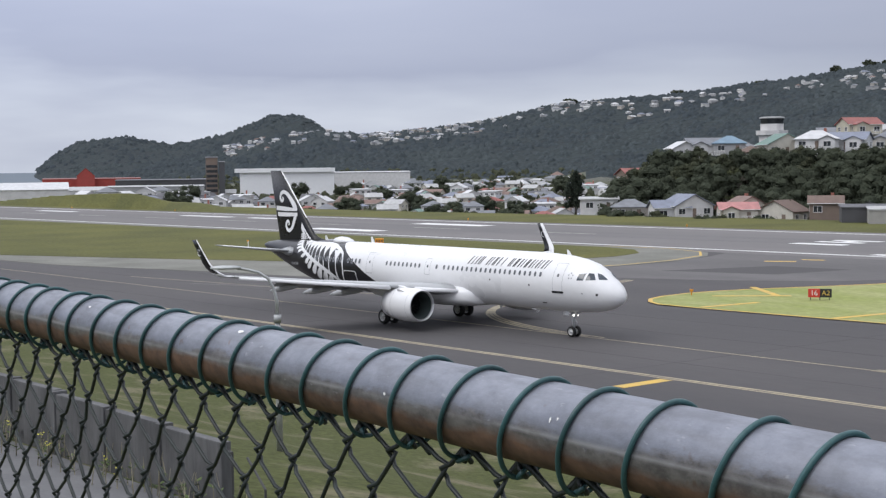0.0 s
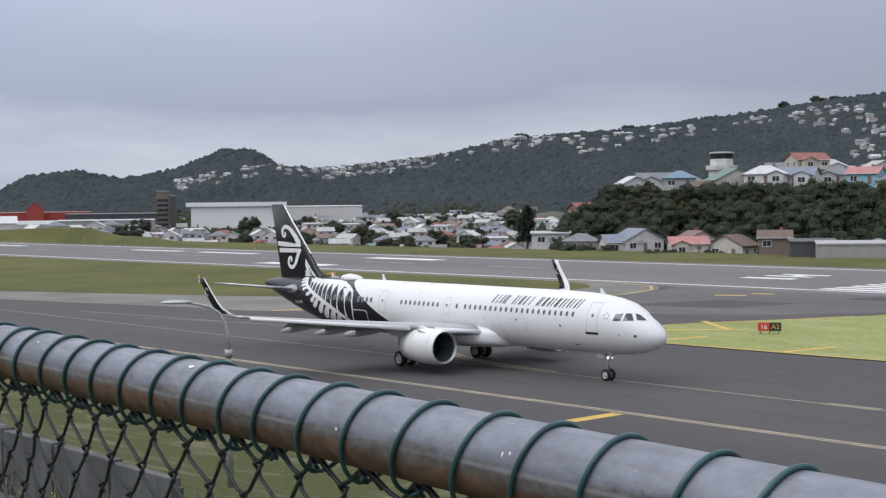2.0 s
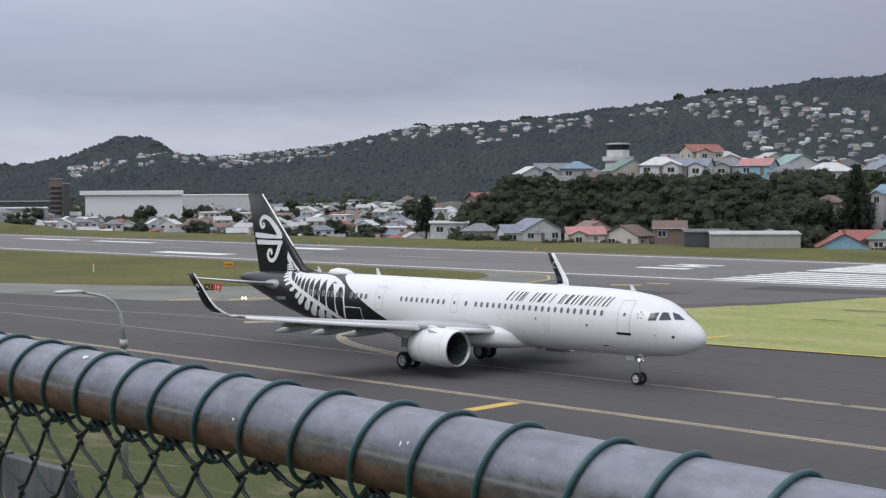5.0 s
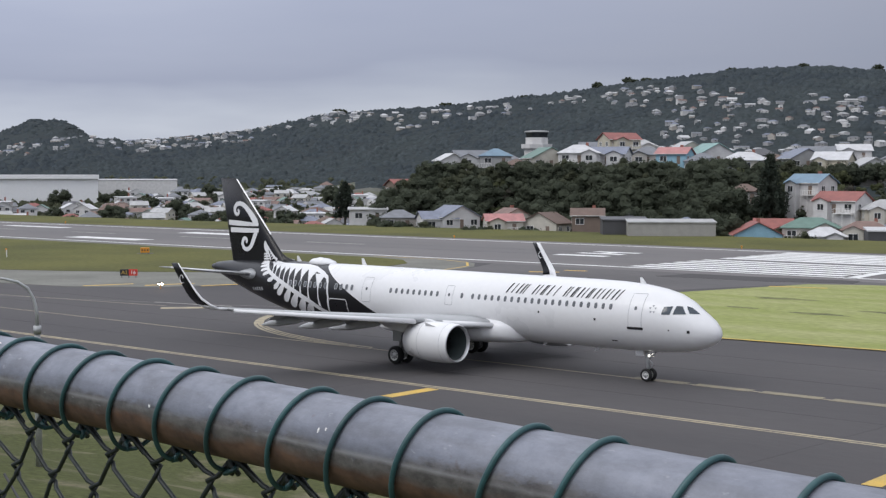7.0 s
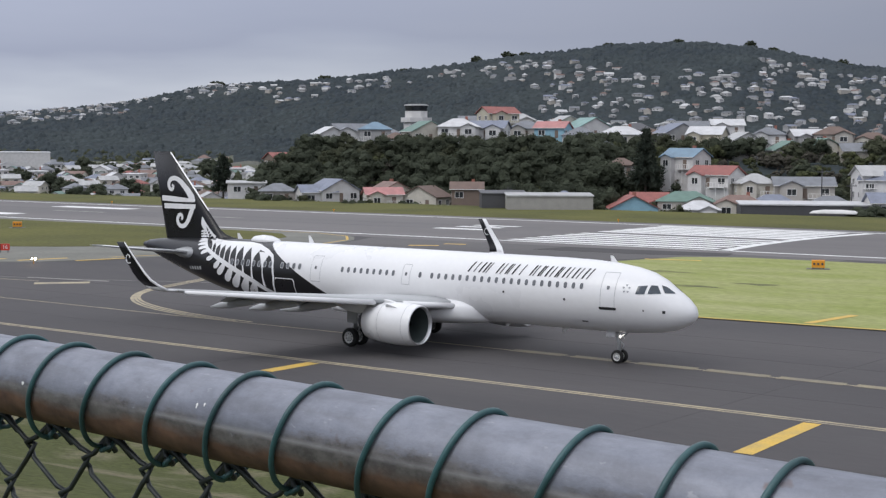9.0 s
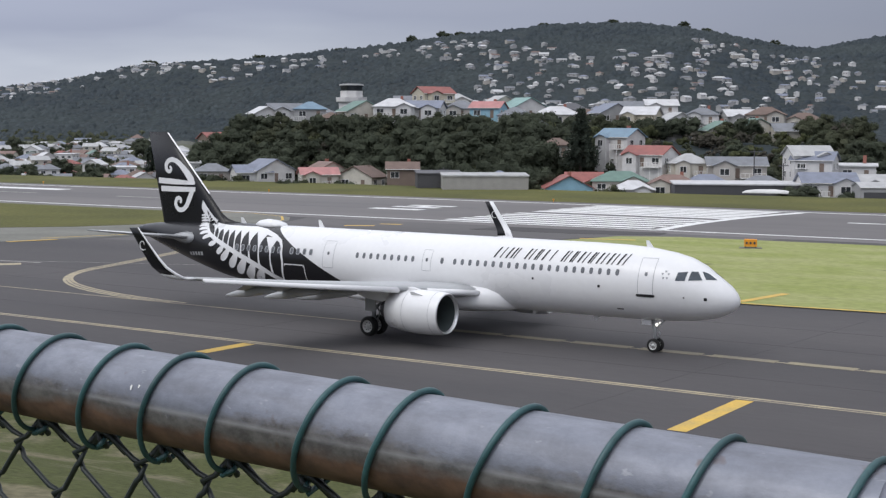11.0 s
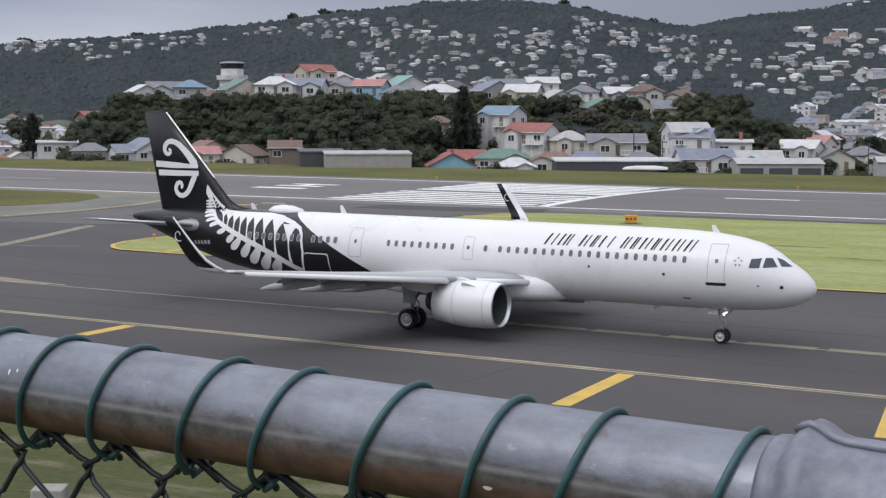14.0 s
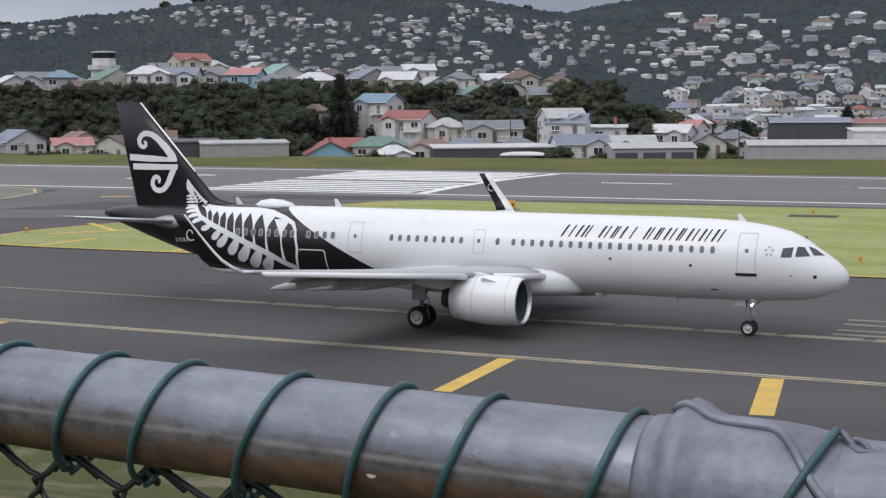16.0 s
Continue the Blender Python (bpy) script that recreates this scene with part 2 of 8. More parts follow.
def terrain(az, r):
    """Height of the ground at a bearing in degrees and a distance in metres."""
    x, y = r * math.sin(radians(az)), r * math.cos(radians(az))
    if y < 46 and r < 400:
        if y < 2.2:
            return 10.6
        if y < 7.5:
            return 10.6 - 4.7 * smooth(2.2, 7.5, y)
        if y < 14.2:
            return 5.9
        return -0.06 + 5.96 * (1 - smooth(14.2, 40, y))
    if r < 225 or y < 210:
        return -0.03
    ey = float(np.interp(x, EDGE_X, EDGE_Y))
    z = -0.03 - 4.0 * smooth(ey - 14, ey - 2, y) - float(np.interp(az, [-61.5, -58.0, -44.0, -43.0], [1.0, 8.0, 8.0, 3.5])) * (smooth(ey, ey + 40, y) if az < -43.2 else smooth(ey + 40, ey + 150, y))
    if az < -57 and r < 700:
        z += 2.6 * smooth(330, 440, r) * (1 - smooth(460, 560, r)) * smooth(-60.6, -62.5, az) + 1.9 * smooth(300, 420, r) * smooth(-58, -60, az) * (1 - smooth(500, 600, r))
    # the suburb climbs gently towards the hills
    if az < -43.2 and y > ey:
        z += 11.5 * min(1.0, max(0.0, (r - 600) / 520)) * float(np.interp(az, [-67, -61.5, -58, -44, -43.2], [0, 0.3, 1, 1, 0]))
    # near wooded hill
    top = float(np.interp(az, NEAR_AZ, NEAR_Z))
    if top > -3.2 and r < 800:
        r0 = float(np.interp(az, [-44, -40, -37, -32, -30, -25, -18], [342, 341, 330, 308, 300, 300, 300]))
        wd = float(np.interp(az, [-32, -29, -20, -17], [34, 62, 60, 40]))
        z = max(z, (top + 4) * smooth(r0, r0 + wd, r) * (1 - smooth(520, 780, r)) - 4)
    # main ridge
    if -66 < az < 0:
        el = float(np.interp(az, RIDGE_AZ, RIDGE_EL)) - 0.12
        crest = EYE + 1550 * math.tan(radians(el))
        lump = 5 * noise.noise(Vector((x / 90, y / 90, 3))) + 9 * noise.noise(Vector((x / 260, y / 260, 8)))
        foot = float(np.interp(az, [-46, -38, -30], [1050, 850, 720]))
        f = smooth(foot, 1550, r) ** 0.8
        if f > 0:
            z = max(z, z + (crest * (1 - 0.5 * smooth(1550, 2100, r)) - z) * f + lump * f * (1 - smooth(1350, 1550, r)))
    if az > -26:
        el = float(np.interp(az, BACK_AZ, BACK_EL))
        crest = EYE + 2300 * math.tan(radians(el))
        g = smooth(900, 2300, r) if az < 2 else 0
        if g > 0:
            z = max(z, z + (crest * (1 - 0.3 * smooth(2300, 3000, r)) - z) * g)
    if az < -50 and az > -75:
        el = float(np.interp(az, HEAD_AZ, HEAD_EL))
        crest = EYE + 2700 * math.tan(radians(el))
        lump = 6 * noise.noise(Vector((x / 200, y / 200, 5)))
        g = smooth(2000, 2700, r)
        if el > 0 and g > 0:
            z = max(z, z + ((crest + lump) * (1 - 0.6 * smooth(2700, 3200, r)) - z) * g)
    return z


def ground_sheet():
    azs = [-180 + 6 * i for i in range(18)] + [-72 + 0.3 * i for i in range(234)] + [-1.5 + 6 * i for i in range(31)]
    azs = [a for a in azs if a < 180]
    rs = [0.8, 2, 3, 4, 5, 6, 7, 8, 9.5, 11, 13, 15, 17, 20, 24, 28, 32, 36, 41, 47, 55, 65, 80, 100, 130, 170, 210, 240]
    rs += [250 + 8 * i for i in range(40)] + [580, 620, 660, 700] + [740 + 35 * i for i in range(40)] + [2160 + 70 * i for i in range(16)] + [3400, 3900, 4600]
    verts = [(0, 0, 10.6)]
    for r in rs:
        for a in azs:
            verts.append((r * math.sin(radians(a)), r * math.cos(radians(a)), terrain(a, r)))
    n = len(azs)
    faces, mi = [], []
    for k in range(n):
        faces.append((0, 1 + (k + 1) % n, 1 + k))
        mi.append(3)
    for i in range(len(rs) - 1):
        r = rs[i]
        for k in range(n):
            k2 = (k + 1) % n
            faces.append((1 + i * n + k, 1 + i * n + k2, 1 + (i + 1) * n + k2, 1 + (i + 1) * n + k))
            y = r * math.cos(radians(azs[k]))
            z = verts[1 + i * n + k][2]
            if y < 46 and r < 120:
                mi.append(3)
            elif y < 245 or r < 200 or (azs[k] < -59 and 300 < r < 560):
                mi.append(0)
            elif r > 1060 or z > 0.0:
                mi.append(2)
            else:
                mi.append(1)
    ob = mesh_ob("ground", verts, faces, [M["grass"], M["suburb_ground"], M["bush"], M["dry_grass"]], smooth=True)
    ob.data.polygons.foreach_set("material_index", mi)
    tagged(ob, "airfield grass, suburb flats and bush-covered hills", "ground", kind="structure")


ground_sheet()
M["sea"] = mat("sea", (0.10, 0.13, 0.16), 0.6, spec=0.2, var=0.1, scale=0.01, fine=0.2, bump=0.2, bump_scale=0.3)
sea = slab("water", [(-4900, 300), (-1300, 480), (-1230, 560), (-2150, 960), (-2400, 1500), (-2400, 3000), (-4500, 2600)], -2, 0.3, M["sea"])
sea["label"] = "grey open sea beyond the headland"
sea["category"] = "sea"

# ---------------- paved surfaces ----------------
slab("taxiway", [(-900, 47), (260, 47), (260, 170), (-900, 130)], -0.4, 0.0, M["asphalt"])["label"] = "dark grey asphalt taxiway"


def rw(x, off):
    """y of the runway's near edge line plus an offset across it."""
    return 162.6 + 0.036 * (x + 22) + off


slab("runway", [(-900, rw(-900, -5)), (260, rw(260, -5)), (260, rw(260, 53)), (-900, rw(-900, 53))], -0.4, 0.02, M["runway_asphalt"])["label"] = "worn grey runway with white markings"
slab("pavement", [(-900, 70), (-260, 76), (-175, 81), (-151, 88), (-134, 91.5), (-126, 98), (-122.5, 106), (-120.5, 115), (-119.6, 126), (-120.5, 138), (-123.5, 147), (-128, 152.5), (-135, 156), (-900, 127)], -0.3, 0.03, M["pale_concrete"])["label"] = "pale weathered concrete shoulder"
far_pts = [(-900, rw(-900, 52.8)), (260, rw(260, 52.8))] + list(zip(EDGE_X, EDGE_Y))[::-1]
slab("verge", far_pts, -5.0, 0.05, M["grass"])["label"] = "mown grass embankment beyond the runway"
verge = slab("verge", [(-900, 72), (-300, 79), (-202, 85), (-175, 96.5), (-155, 106), (-143, 114), (-136, 122), (-132.5, 131), (-132, 139), (-134.5, 146), (-140, 151), (-148, 153), (-233, 150), (-338, 145), (-900, 125)], -0.3, 0.07, M["grass"])
verge["label"] = "mown olive grass strip beside the runway"
island_pts = [(-84, 94.2), (-62, 94.8), (-40, 96.5), (-15, 98.5), (260, 112), (260, 166), (-20, 155.2), (-70, 151.5), (-76, 148), (-81, 128), (-83.8, 120.5), (-86, 115.5), (-87.8, 111.5), (-89.0, 107.5), (-89.5, 103.5), (-89.2, 100), (-88.2, 97.2), (-86.4, 95.2)]
slab("pavement", [(-119.5, 110), (-108, 113), (-97, 118), (-89, 124), (-83, 132), (-78.5, 145), (-72, 151.5), (-60, 153.5), (-60, 157), (-126, 154), (-123, 147), (-120, 137), (-119.2, 125)], -0.3, 0.006, M["apron_asphalt"])["label"] = "lighter worn asphalt where the exit meets the runway"
isl = slab("verge", island_pts, -0.3, 0.07, M["lime_grass"])
isl["label"] = "bright yellow-green turf island with yellow edge lines"
M["worn_turf"] = mat("worn_turf", (0.12, 0.125, 0.07), 0.95, var=0.3, scale=0.5, fine=4, tint=(0.20, 0.21, 0.09), spec=0.1)
for px, py, pw, ph in ((-59, 117, 2.6, 0.8), (-67, 118, 2.2, 0.7), (-69, 129, 3.2, 1.0), (-55, 122, 2.4, 0.8), (-36, 126, 3.0, 0.6), (-28, 118, 2.6, 0.5)):
    pts = []
    for k in range(22):
        t = 2 * math.pi * k / 22
        q = 1 + 0.7 * noise.noise(Vector((px + 1.3 * math.cos(t), py + 1.3 * math.sin(t), 2)))
        pts.append((px + pw * q * math.cos(t), py + ph * q * math.sin(t), 0.075))
    mesh_ob("worn_patch", pts, [tuple(range(22))], M["worn_turf"], isl, "darker worn patch in the turf")


# ---------------- painted markings ----------------
def stripe(x0, y0, x1, y1, w, material, z=0.012, label="", name="marking"):
    d = Vector((x1 - x0, y1 - y0))
    nrm = Vector((-d.y, d.x)).normalized() * w / 2
    return slab(name, [(x0 - nrm.x, y0 - nrm.y), (x1 - nrm.x, y1 - nrm.y), (x1 + nrm.x, y1 + nrm.y), (x0 + nrm.x, y0 + nrm.y)], z - 0.006, z, material, None, label)


def band(pts, w, material, z=0.012, label=""):
    """A painted line of width w along a bent row of points."""
    V = [Vector(p) for p in pts]
    verts, faces = [], []
    for i, p in enumerate(V):
        d = (V[min(i + 1, len(V) - 1)] - V[max(i - 1, 0)]).normalized()
        n = Vector((-d.y, d.x)) * w / 2
        verts += [(p.x - n.x, p.y - n.y, z), (p.x + n.x, p.y + n.y, z)]
    for i in range(len(V) - 1):
        faces.append((2 * i, 2 * i + 2, 2 * i + 3, 2 * i + 1))
    ob = mesh_ob("marking", verts, faces, material, None, label)
    ob["kind"] = "structure"
    return ob


def curve_pts(p0, p1, p2, n=14):
    a, b, c = Vector(p0), Vector(p1), Vector(p2)
    return [a * (1 - t) ** 2 + b * 2 * t * (1 - t) + c * t * t for t in [i / n for i in range(n + 1)]]


YP, WY, WP, WW = M["yellow_paint"], M["worn_yellow"], M["white_paint"], M["worn_white"]
stripe(-600, 62.6, 150, 62.6, 0.26, WY, label="worn yellow taxiway edge line")
stripe(-600, 62.2, 150, 62.2, 0.2, WY, label="worn yellow taxiway edge line")
stripe(-600, 73.2, 150, 73.2, 0.16, WY, label="thin worn yellow taxiway centre line")
for i in range(16):
    stripe(-49 + i * 4.3, 73.3, -49 + i * 4.3 + 3.7, 73.3, 0.85, M["faded_yellow"], z=0.018, label="yellow centre line dash")
stripe(-55, 58.0, -55, 61.9, 0.9, YP, label="yellow cross bar on the taxiway edge")
stripe(-24.9, 54.0, -25.2, 61.9, 0.85, YP, label="yellow cross bar on the taxiway edge")
stripe(-11.8, 54.6, -12.9, 61.9, 0.95, YP, label="yellow cross bar on the taxiway edge")
# lead-in curves of the exits
for o in (0, 0.45, 0.9):
    band(curve_pts((-74 + o * 3, 73.3 + o * 0.5), (-90 - o, 74.5 + o), (-95.5 + o, 87)) + curve_pts((-95.5 + o, 87), (-98 + o, 95), (-105 + o, 112)), 0.26, WY, label="worn yellow lead-in curve")
band([(-150, 78.3), (-128, 81.2), (-108, 84.2)], 0.2, WY)
band([(-136, 78), (-108, 87), (-90, 95)], 0.12, WW)
for a in ((-133.4, 93), (-129.0, 97.8), (-124, 101.5)):
    stripe(a[0], a[1], a[0] + 1.5, a[1] + 5.5, 0.8, YP, z=0.042)
stripe(-106.5, 82.5, -103.4, 86.2, 1.6, WY)
stripe(-112, 86, -103, 88, 0.5, WW)
stripe(-112, 144, -108.8, 146, 1.2, YP)
stripe(-110.3, 149.2, -107.5, 150, 1.0, YP)
band([(-150, 155.2), (-138, 156), (-130, 153.2), (-124.6, 147), (-121.6, 138), (-120.6, 128), (-121.8, 117), (-125, 107)], 0.35, YP, z=0.04)
# the island's yellow outline and bars
edge = [(260, 111.5), (-15, 98.2), (-40, 96.2), (-62, 94.5), (-79, 93.9), (-84.5, 94.1), (-86.4, 95.2), (-88.2, 97.2), (-89.2, 100), (-89.5, 103.5), (-89.0, 107.5), (-87.8, 111.5), (-86, 115.5), (-83.8, 120.5), (-81.5, 127)]
band(edge, 0.4, YP, z=0.085, label="yellow edge line of the turf island")
for x0, y0, x1, y1 in ((-80, 94.5, -79.2, 101), (-89.2, 112.9, -82, 107.3), (-67, 94.6, -66.2, 100.5), (-40, 97, -39.2, 103.8), (-77.7, 142.3, -71.7, 144), (-86, 103, -81, 108)):
    stripe(x0, y0, x1, y1, 0.7, YP, z=0.09)
# runway
stripe(-900, rw(-900, 0), 260, rw(260, 0), 0.9, WP, z=0.032, label="white runway edge line")
stripe(-900, rw(-900, 47.5), 260, rw(260, 47.5), 0.9, WP, z=0.032, label="white runway edge line")
for i in range(12):
    off = 3.0 + i * 3.6 + (2.2 if i > 5 else 0)
    stripe(-109, rw(-109, off), -79, rw(-79, off), 2.0 if i < 6 else 2.6, WP, z=0.032, label="white threshold stripe")
band(curve_pts((-76.8, rw(-76.8, -1)), (-80.5, rw(-76.8, 24)), (-76.0, rw(-76.8, 46))), 1.6, WP, z=0.032, label="white threshold bar")
for x0, off in ((-238, 9), (-238, 36)):
    stripe(x0, rw(x0, off), x0 + 21, rw(x0 + 21, off), 4.5, WP, z=0.032, label="white touchdown block")
for x0 in (-330, -300, -410):
    stripe(x0, rw(x0, 36), x0 + 22, rw(x0, 36.8), 3, WP, z=0.032)
for i in range(8):
    stripe(-63 + 34 * i, rw(-63, 27.5), -63 + 34 * i + 10, rw(-53, 27.5), 1.0, WP, z=0.032, label="white centre line dash")
    stripe(-190 - 34 * i, rw(-190 - 34 * i, 23), -176 - 34 * i, rw(-176 - 34 * i, 23), 0.9, WW, z=0.032, label="worn white centre line dash")
stripe(-53, rw(-53, 28), -30, rw(-30, 28.6), 0.3, WW, z=0.03)
for y0 in (78.0, 79.6, 76.0, 74.6):
    stripe(-12.6, y0, -8.4, y0, 0.45, M["faded_yellow"])
# runway designator: plain bars
for y0, y1, x0, x1 in ((18, 20.5, -133, -124), (24, 26, -133, -125), (28.5, 30.5, -133, -125)):
    stripe(x0, rw(x0, (y0 + y1) / 2), x1, rw(x1, (y0 + y1) / 2), y1 - y0, WP, z=0.032)
stripe(-129, rw(-129, 24), -129, rw(-129, 30.5), 1.6, WP, z=0.034)
# darker asphalt repairs
slab("marking", [(-111, 124), (-98, 128), (-96, 139), (-106, 138)], 0.0, 0.008, M["dark_asphalt"])["label"] = "dark asphalt repair patch"
slab("marking", [(-96, 148), (-82, 149), (-73, 153), (-74, 157), (-95, 154)], 0.0, 0.03, M["dark_asphalt"])["label"] = "dark asphalt repair patch"
# seams and rubber streaks
for y0 in (53.5, 67.6, 78.8, 86.0):
    stripe(-300, y0, 120, y0 + 0.2, 0.09, M["dark_asphalt"], z=0.005, label="tarred asphalt seam")
for off, w_ in ((19.5, 3.2), (28.5, 3.6)):
    stripe(-420, rw(-420, off), -120, rw(-120, off), w_, M["rubbered"], z=0.026, label="dark rubber streak on the runway")
for x0 in (-96, -60, -31, 6):
    stripe(x0, 47.5, x0 + 1.5, 93, 0.08, M["dark_asphalt"], z=0.005, label="tarred asphalt seam")
# ---------------- the airliner ----------------
def glow(name, colour, strength):
    m = bpy.data.materials.new(name)
    m.use_nodes = True
    b = m.node_tree.nodes["Principled BSDF"]
    b.inputs["Base Color"].default_value = (*colour, 1)
    b.inputs["Emission Color"].default_value = (*colour, 1)
    b.inputs["Emission Strength"].default_value = strength
    return m


M["aircraft_white"] = mat("aircraft_white", (0.74, 0.74, 0.745), 0.30, var=0.02, scale=0.3, fine=3, tint=(0.71, 0.71, 0.72))
M["aircraft_grey"] = mat("aircraft_grey", (0.40, 0.41, 0.42), 0.4, var=0.05, scale=0.5, fine=4)
M["aircraft_black"] = mat("aircraft_black", (0.008, 0.008, 0.010), 0.28, spec=0.3, var=0.1, scale=0.6, fine=4, tint=(0.008, 0.008, 0.010))
M["bare_metal"] = mat("bare_metal", (0.72, 0.72, 0.73), 0.42, metal=1.0, var=0.04, scale=1, fine=8)
M["dark_metal"] = mat("dark_metal", (0.05, 0.05, 0.055), 0.45, metal=0.7, var=0.1, scale=2, fine=9)
M["gear_grey"] = mat("gear_grey", (0.42, 0.43, 0.44), 0.45, metal=0.2, var=0.1, scale=3, fine=20)
M["rim_paint"] = mat("rim_paint", (0.62, 0.62, 0.61), 0.45, var=0.08, scale=4, fine=20)
M["tyre"] = mat("tyre", (0.018, 0.018, 0.018), 0.85, var=0.15, scale=3, fine=20)
M["cabin_glass"] = mat("cabin_glass", (0.15, 0.157, 0.17), 0.12, var=0.1, scale=1, fine=5)
M["cockpit_glass"] = mat("cockpit_glass", (0.045, 0.06, 0.078), 0.08, var=0.15, scale=1.2, fine=5)
M["seam"] = mat("seam", (0.30, 0.31, 0.33), 0.5, var=0.05)
M["taxi_glow"] = glow("taxi_glow", (1.0, 0.97, 0.9), 1.3)
M["fan"] = mat("fan", (0.022, 0.023, 0.025), 0.4, metal=0.4, var=0.1, scale=3)
M["duct"] = mat("duct", (0.05, 0.062, 0.062), 0.5, var=0.08, scale=2)


def fuselage_paint():
    """White paint, black behind a slanting line across the rear fuselage."""
    m = M["aircraft_white"].copy()
    m.name = "fuselage_paint"
    n, l = m.node_tree.nodes, m.node_tree.links
    b = n["Principled BSDF"]
    old = b.inputs["Base Color"].links[0].from_socket
    tc = n.new("ShaderNodeTexCoord")
    sp = n.new("ShaderNodeSeparateXYZ")
    l.new(tc.outputs["Object"], sp.inputs[0])
    ma = n.new("ShaderNodeMath")
    ma.operation = "MULTIPLY_ADD"
    ma.inputs[1].default_value = 1.93
    l.new(sp.outputs["Z"], ma.inputs[0])
    l.new(sp.outputs["X"], ma.inputs[2])
    lt = n.new("ShaderNodeMath")
    lt.operation = "LESS_THAN"
    lt.inputs[1].default_value = -25.86 + 1.93 * 2.79
    l.new(ma.outputs[0], lt.inputs[0])
    mx = n.new("ShaderNodeMix")
    mx.data_type = "RGBA"
    l.new(lt.outputs[0], mx.inputs[0])
    l.new(old, mx.inputs[6])
    mx.inputs[7].default_value = (0.008, 0.008, 0.010, 1)
    l.new(mx.outputs[2], b.inputs["Base Color"])
    return m


M["fuselage_paint"] = fuselage_paint()
# station behind the nose, top, bottom, half width
ST = [(-0.36, 3.16, 3.06, 0.05), (-0.42, 3.38, 2.86, 0.26), (-0.58, 3.62, 2.66, 0.50), (-0.95, 3.97, 2.42, 0.82), (-1.4, 4.28, 2.22, 1.06),
      (-1.8, 4.54, 2.10, 1.22), (-2.4, 4.97, 1.98, 1.43), (-3.2, 5.34, 1.89, 1.63), (-4.2, 5.58, 1.82, 1.79), (-5.5, 5.76, 1.78, 1.90), (-7, 5.85, 1.76, 1.96),
      (-9, 5.89, 1.75, 1.975), (-12, 5.89, 1.75, 1.975), (-18, 5.89, 1.75, 1.975), (-24, 5.89, 1.75, 1.975), (-28, 5.89, 1.75, 1.975), (-30.5, 5.89, 1.76, 1.975), (-32.5, 5.89, 1.84, 1.95),
      (-34.5, 5.89, 2.05, 1.87), (-36.5, 5.88, 2.36, 1.70), (-38.3, 5.86, 2.80, 1.44), (-40, 5.81, 3.28, 1.17), (-41.6, 5.74, 3.78, 0.90),
      (-43.2, 5.63, 4.32, 0.60), (-44.4, 5.48, 4.74, 0.36), (-45.0, 5.30, 4.98, 0.17)]
SX = [s[0] for s in ST][::-1]


def station(x):
    a = [float(np.interp(x, SX, [s[k] for s in ST][::-1])) for k in (1, 2, 3)]
    return (a[0] + a[1]) / 2, (a[0] - a[1]) / 2, a[2]


def skin(x, z, side=-1, out=0.012):
    """y of the fuselage's side at a station and height."""
    zc, hh, hw = station(x)
    t = max(-0.999, min(0.999, (z - zc) / (hh + out)))
    return side * (hw + out) * math.sqrt(1 - t * t)


def on_skin(name, rows, material, parent, label="", out=0.012, side=-1):
    """A painted or let-in patch that hugs the fuselage: rows of (xa, xb, z) or (xa, za, xb, zb)."""
    verts, faces = [], []
    for r in rows:
        xa, za, xb, zb = (r[0], r[2], r[1], r[2]) if len(r) == 3 else r
        verts += [(xa, skin(xa, za, side, out), za), (xb, skin(xb, zb, side, out), zb)]
    n = len(rows)
    for i in range(n - 1):
        faces.append((2 * i, 2 * i + 1, 2 * i + 3, 2 * i + 2))
    return mesh_ob(name, verts, faces, material, parent, label, smooth=True)


def loft(sections, cap=True):
    n = len(sections[0])
    verts = [tuple(p) for s in sections for p in s]
    faces = []
    for i in range(len(sections) - 1):
        for k in range(n):
            k2 = (k + 1) % n
            faces.append((i * n + k, i * n + k2, (i + 1) * n + k2, (i + 1) * n + k))
    if cap:
        faces.append(tuple(reversed(range(n))))
        faces.append(tuple(range((len(sections) - 1) * n, len(sections) * n)))
    return verts, faces


def foil(le, te, thick, axis, n=9):
    """An aerofoil outline from the leading to the trailing edge point, thick along the unit vector axis."""
    le, te, axis = Vector(le), Vector(te), Vector(axis)
    up, dn = [], []
    for i in range(n + 1):
        u = (1 - math.cos(math.pi * i / n)) / 2
        h = thick * (2.97 * math.sqrt(u) - 1.26 * u - 3.516 * u * u + 2.843 * u ** 3 - 1.036 * u ** 4) / 1.0 * 0.5
        p = le + (te - le) * u
        up.append(p + axis * h)
        dn.append(p - axis * h)
    return up + dn[-2:0:-1]


def ring_pts(x, y, z, r, n=40, rz=None):
    rz = rz or r
    return [(x, y + r * math.cos(2 * math.pi * k / n), z + rz * math.sin(2 * math.pi * k / n)) for k in range(n)]


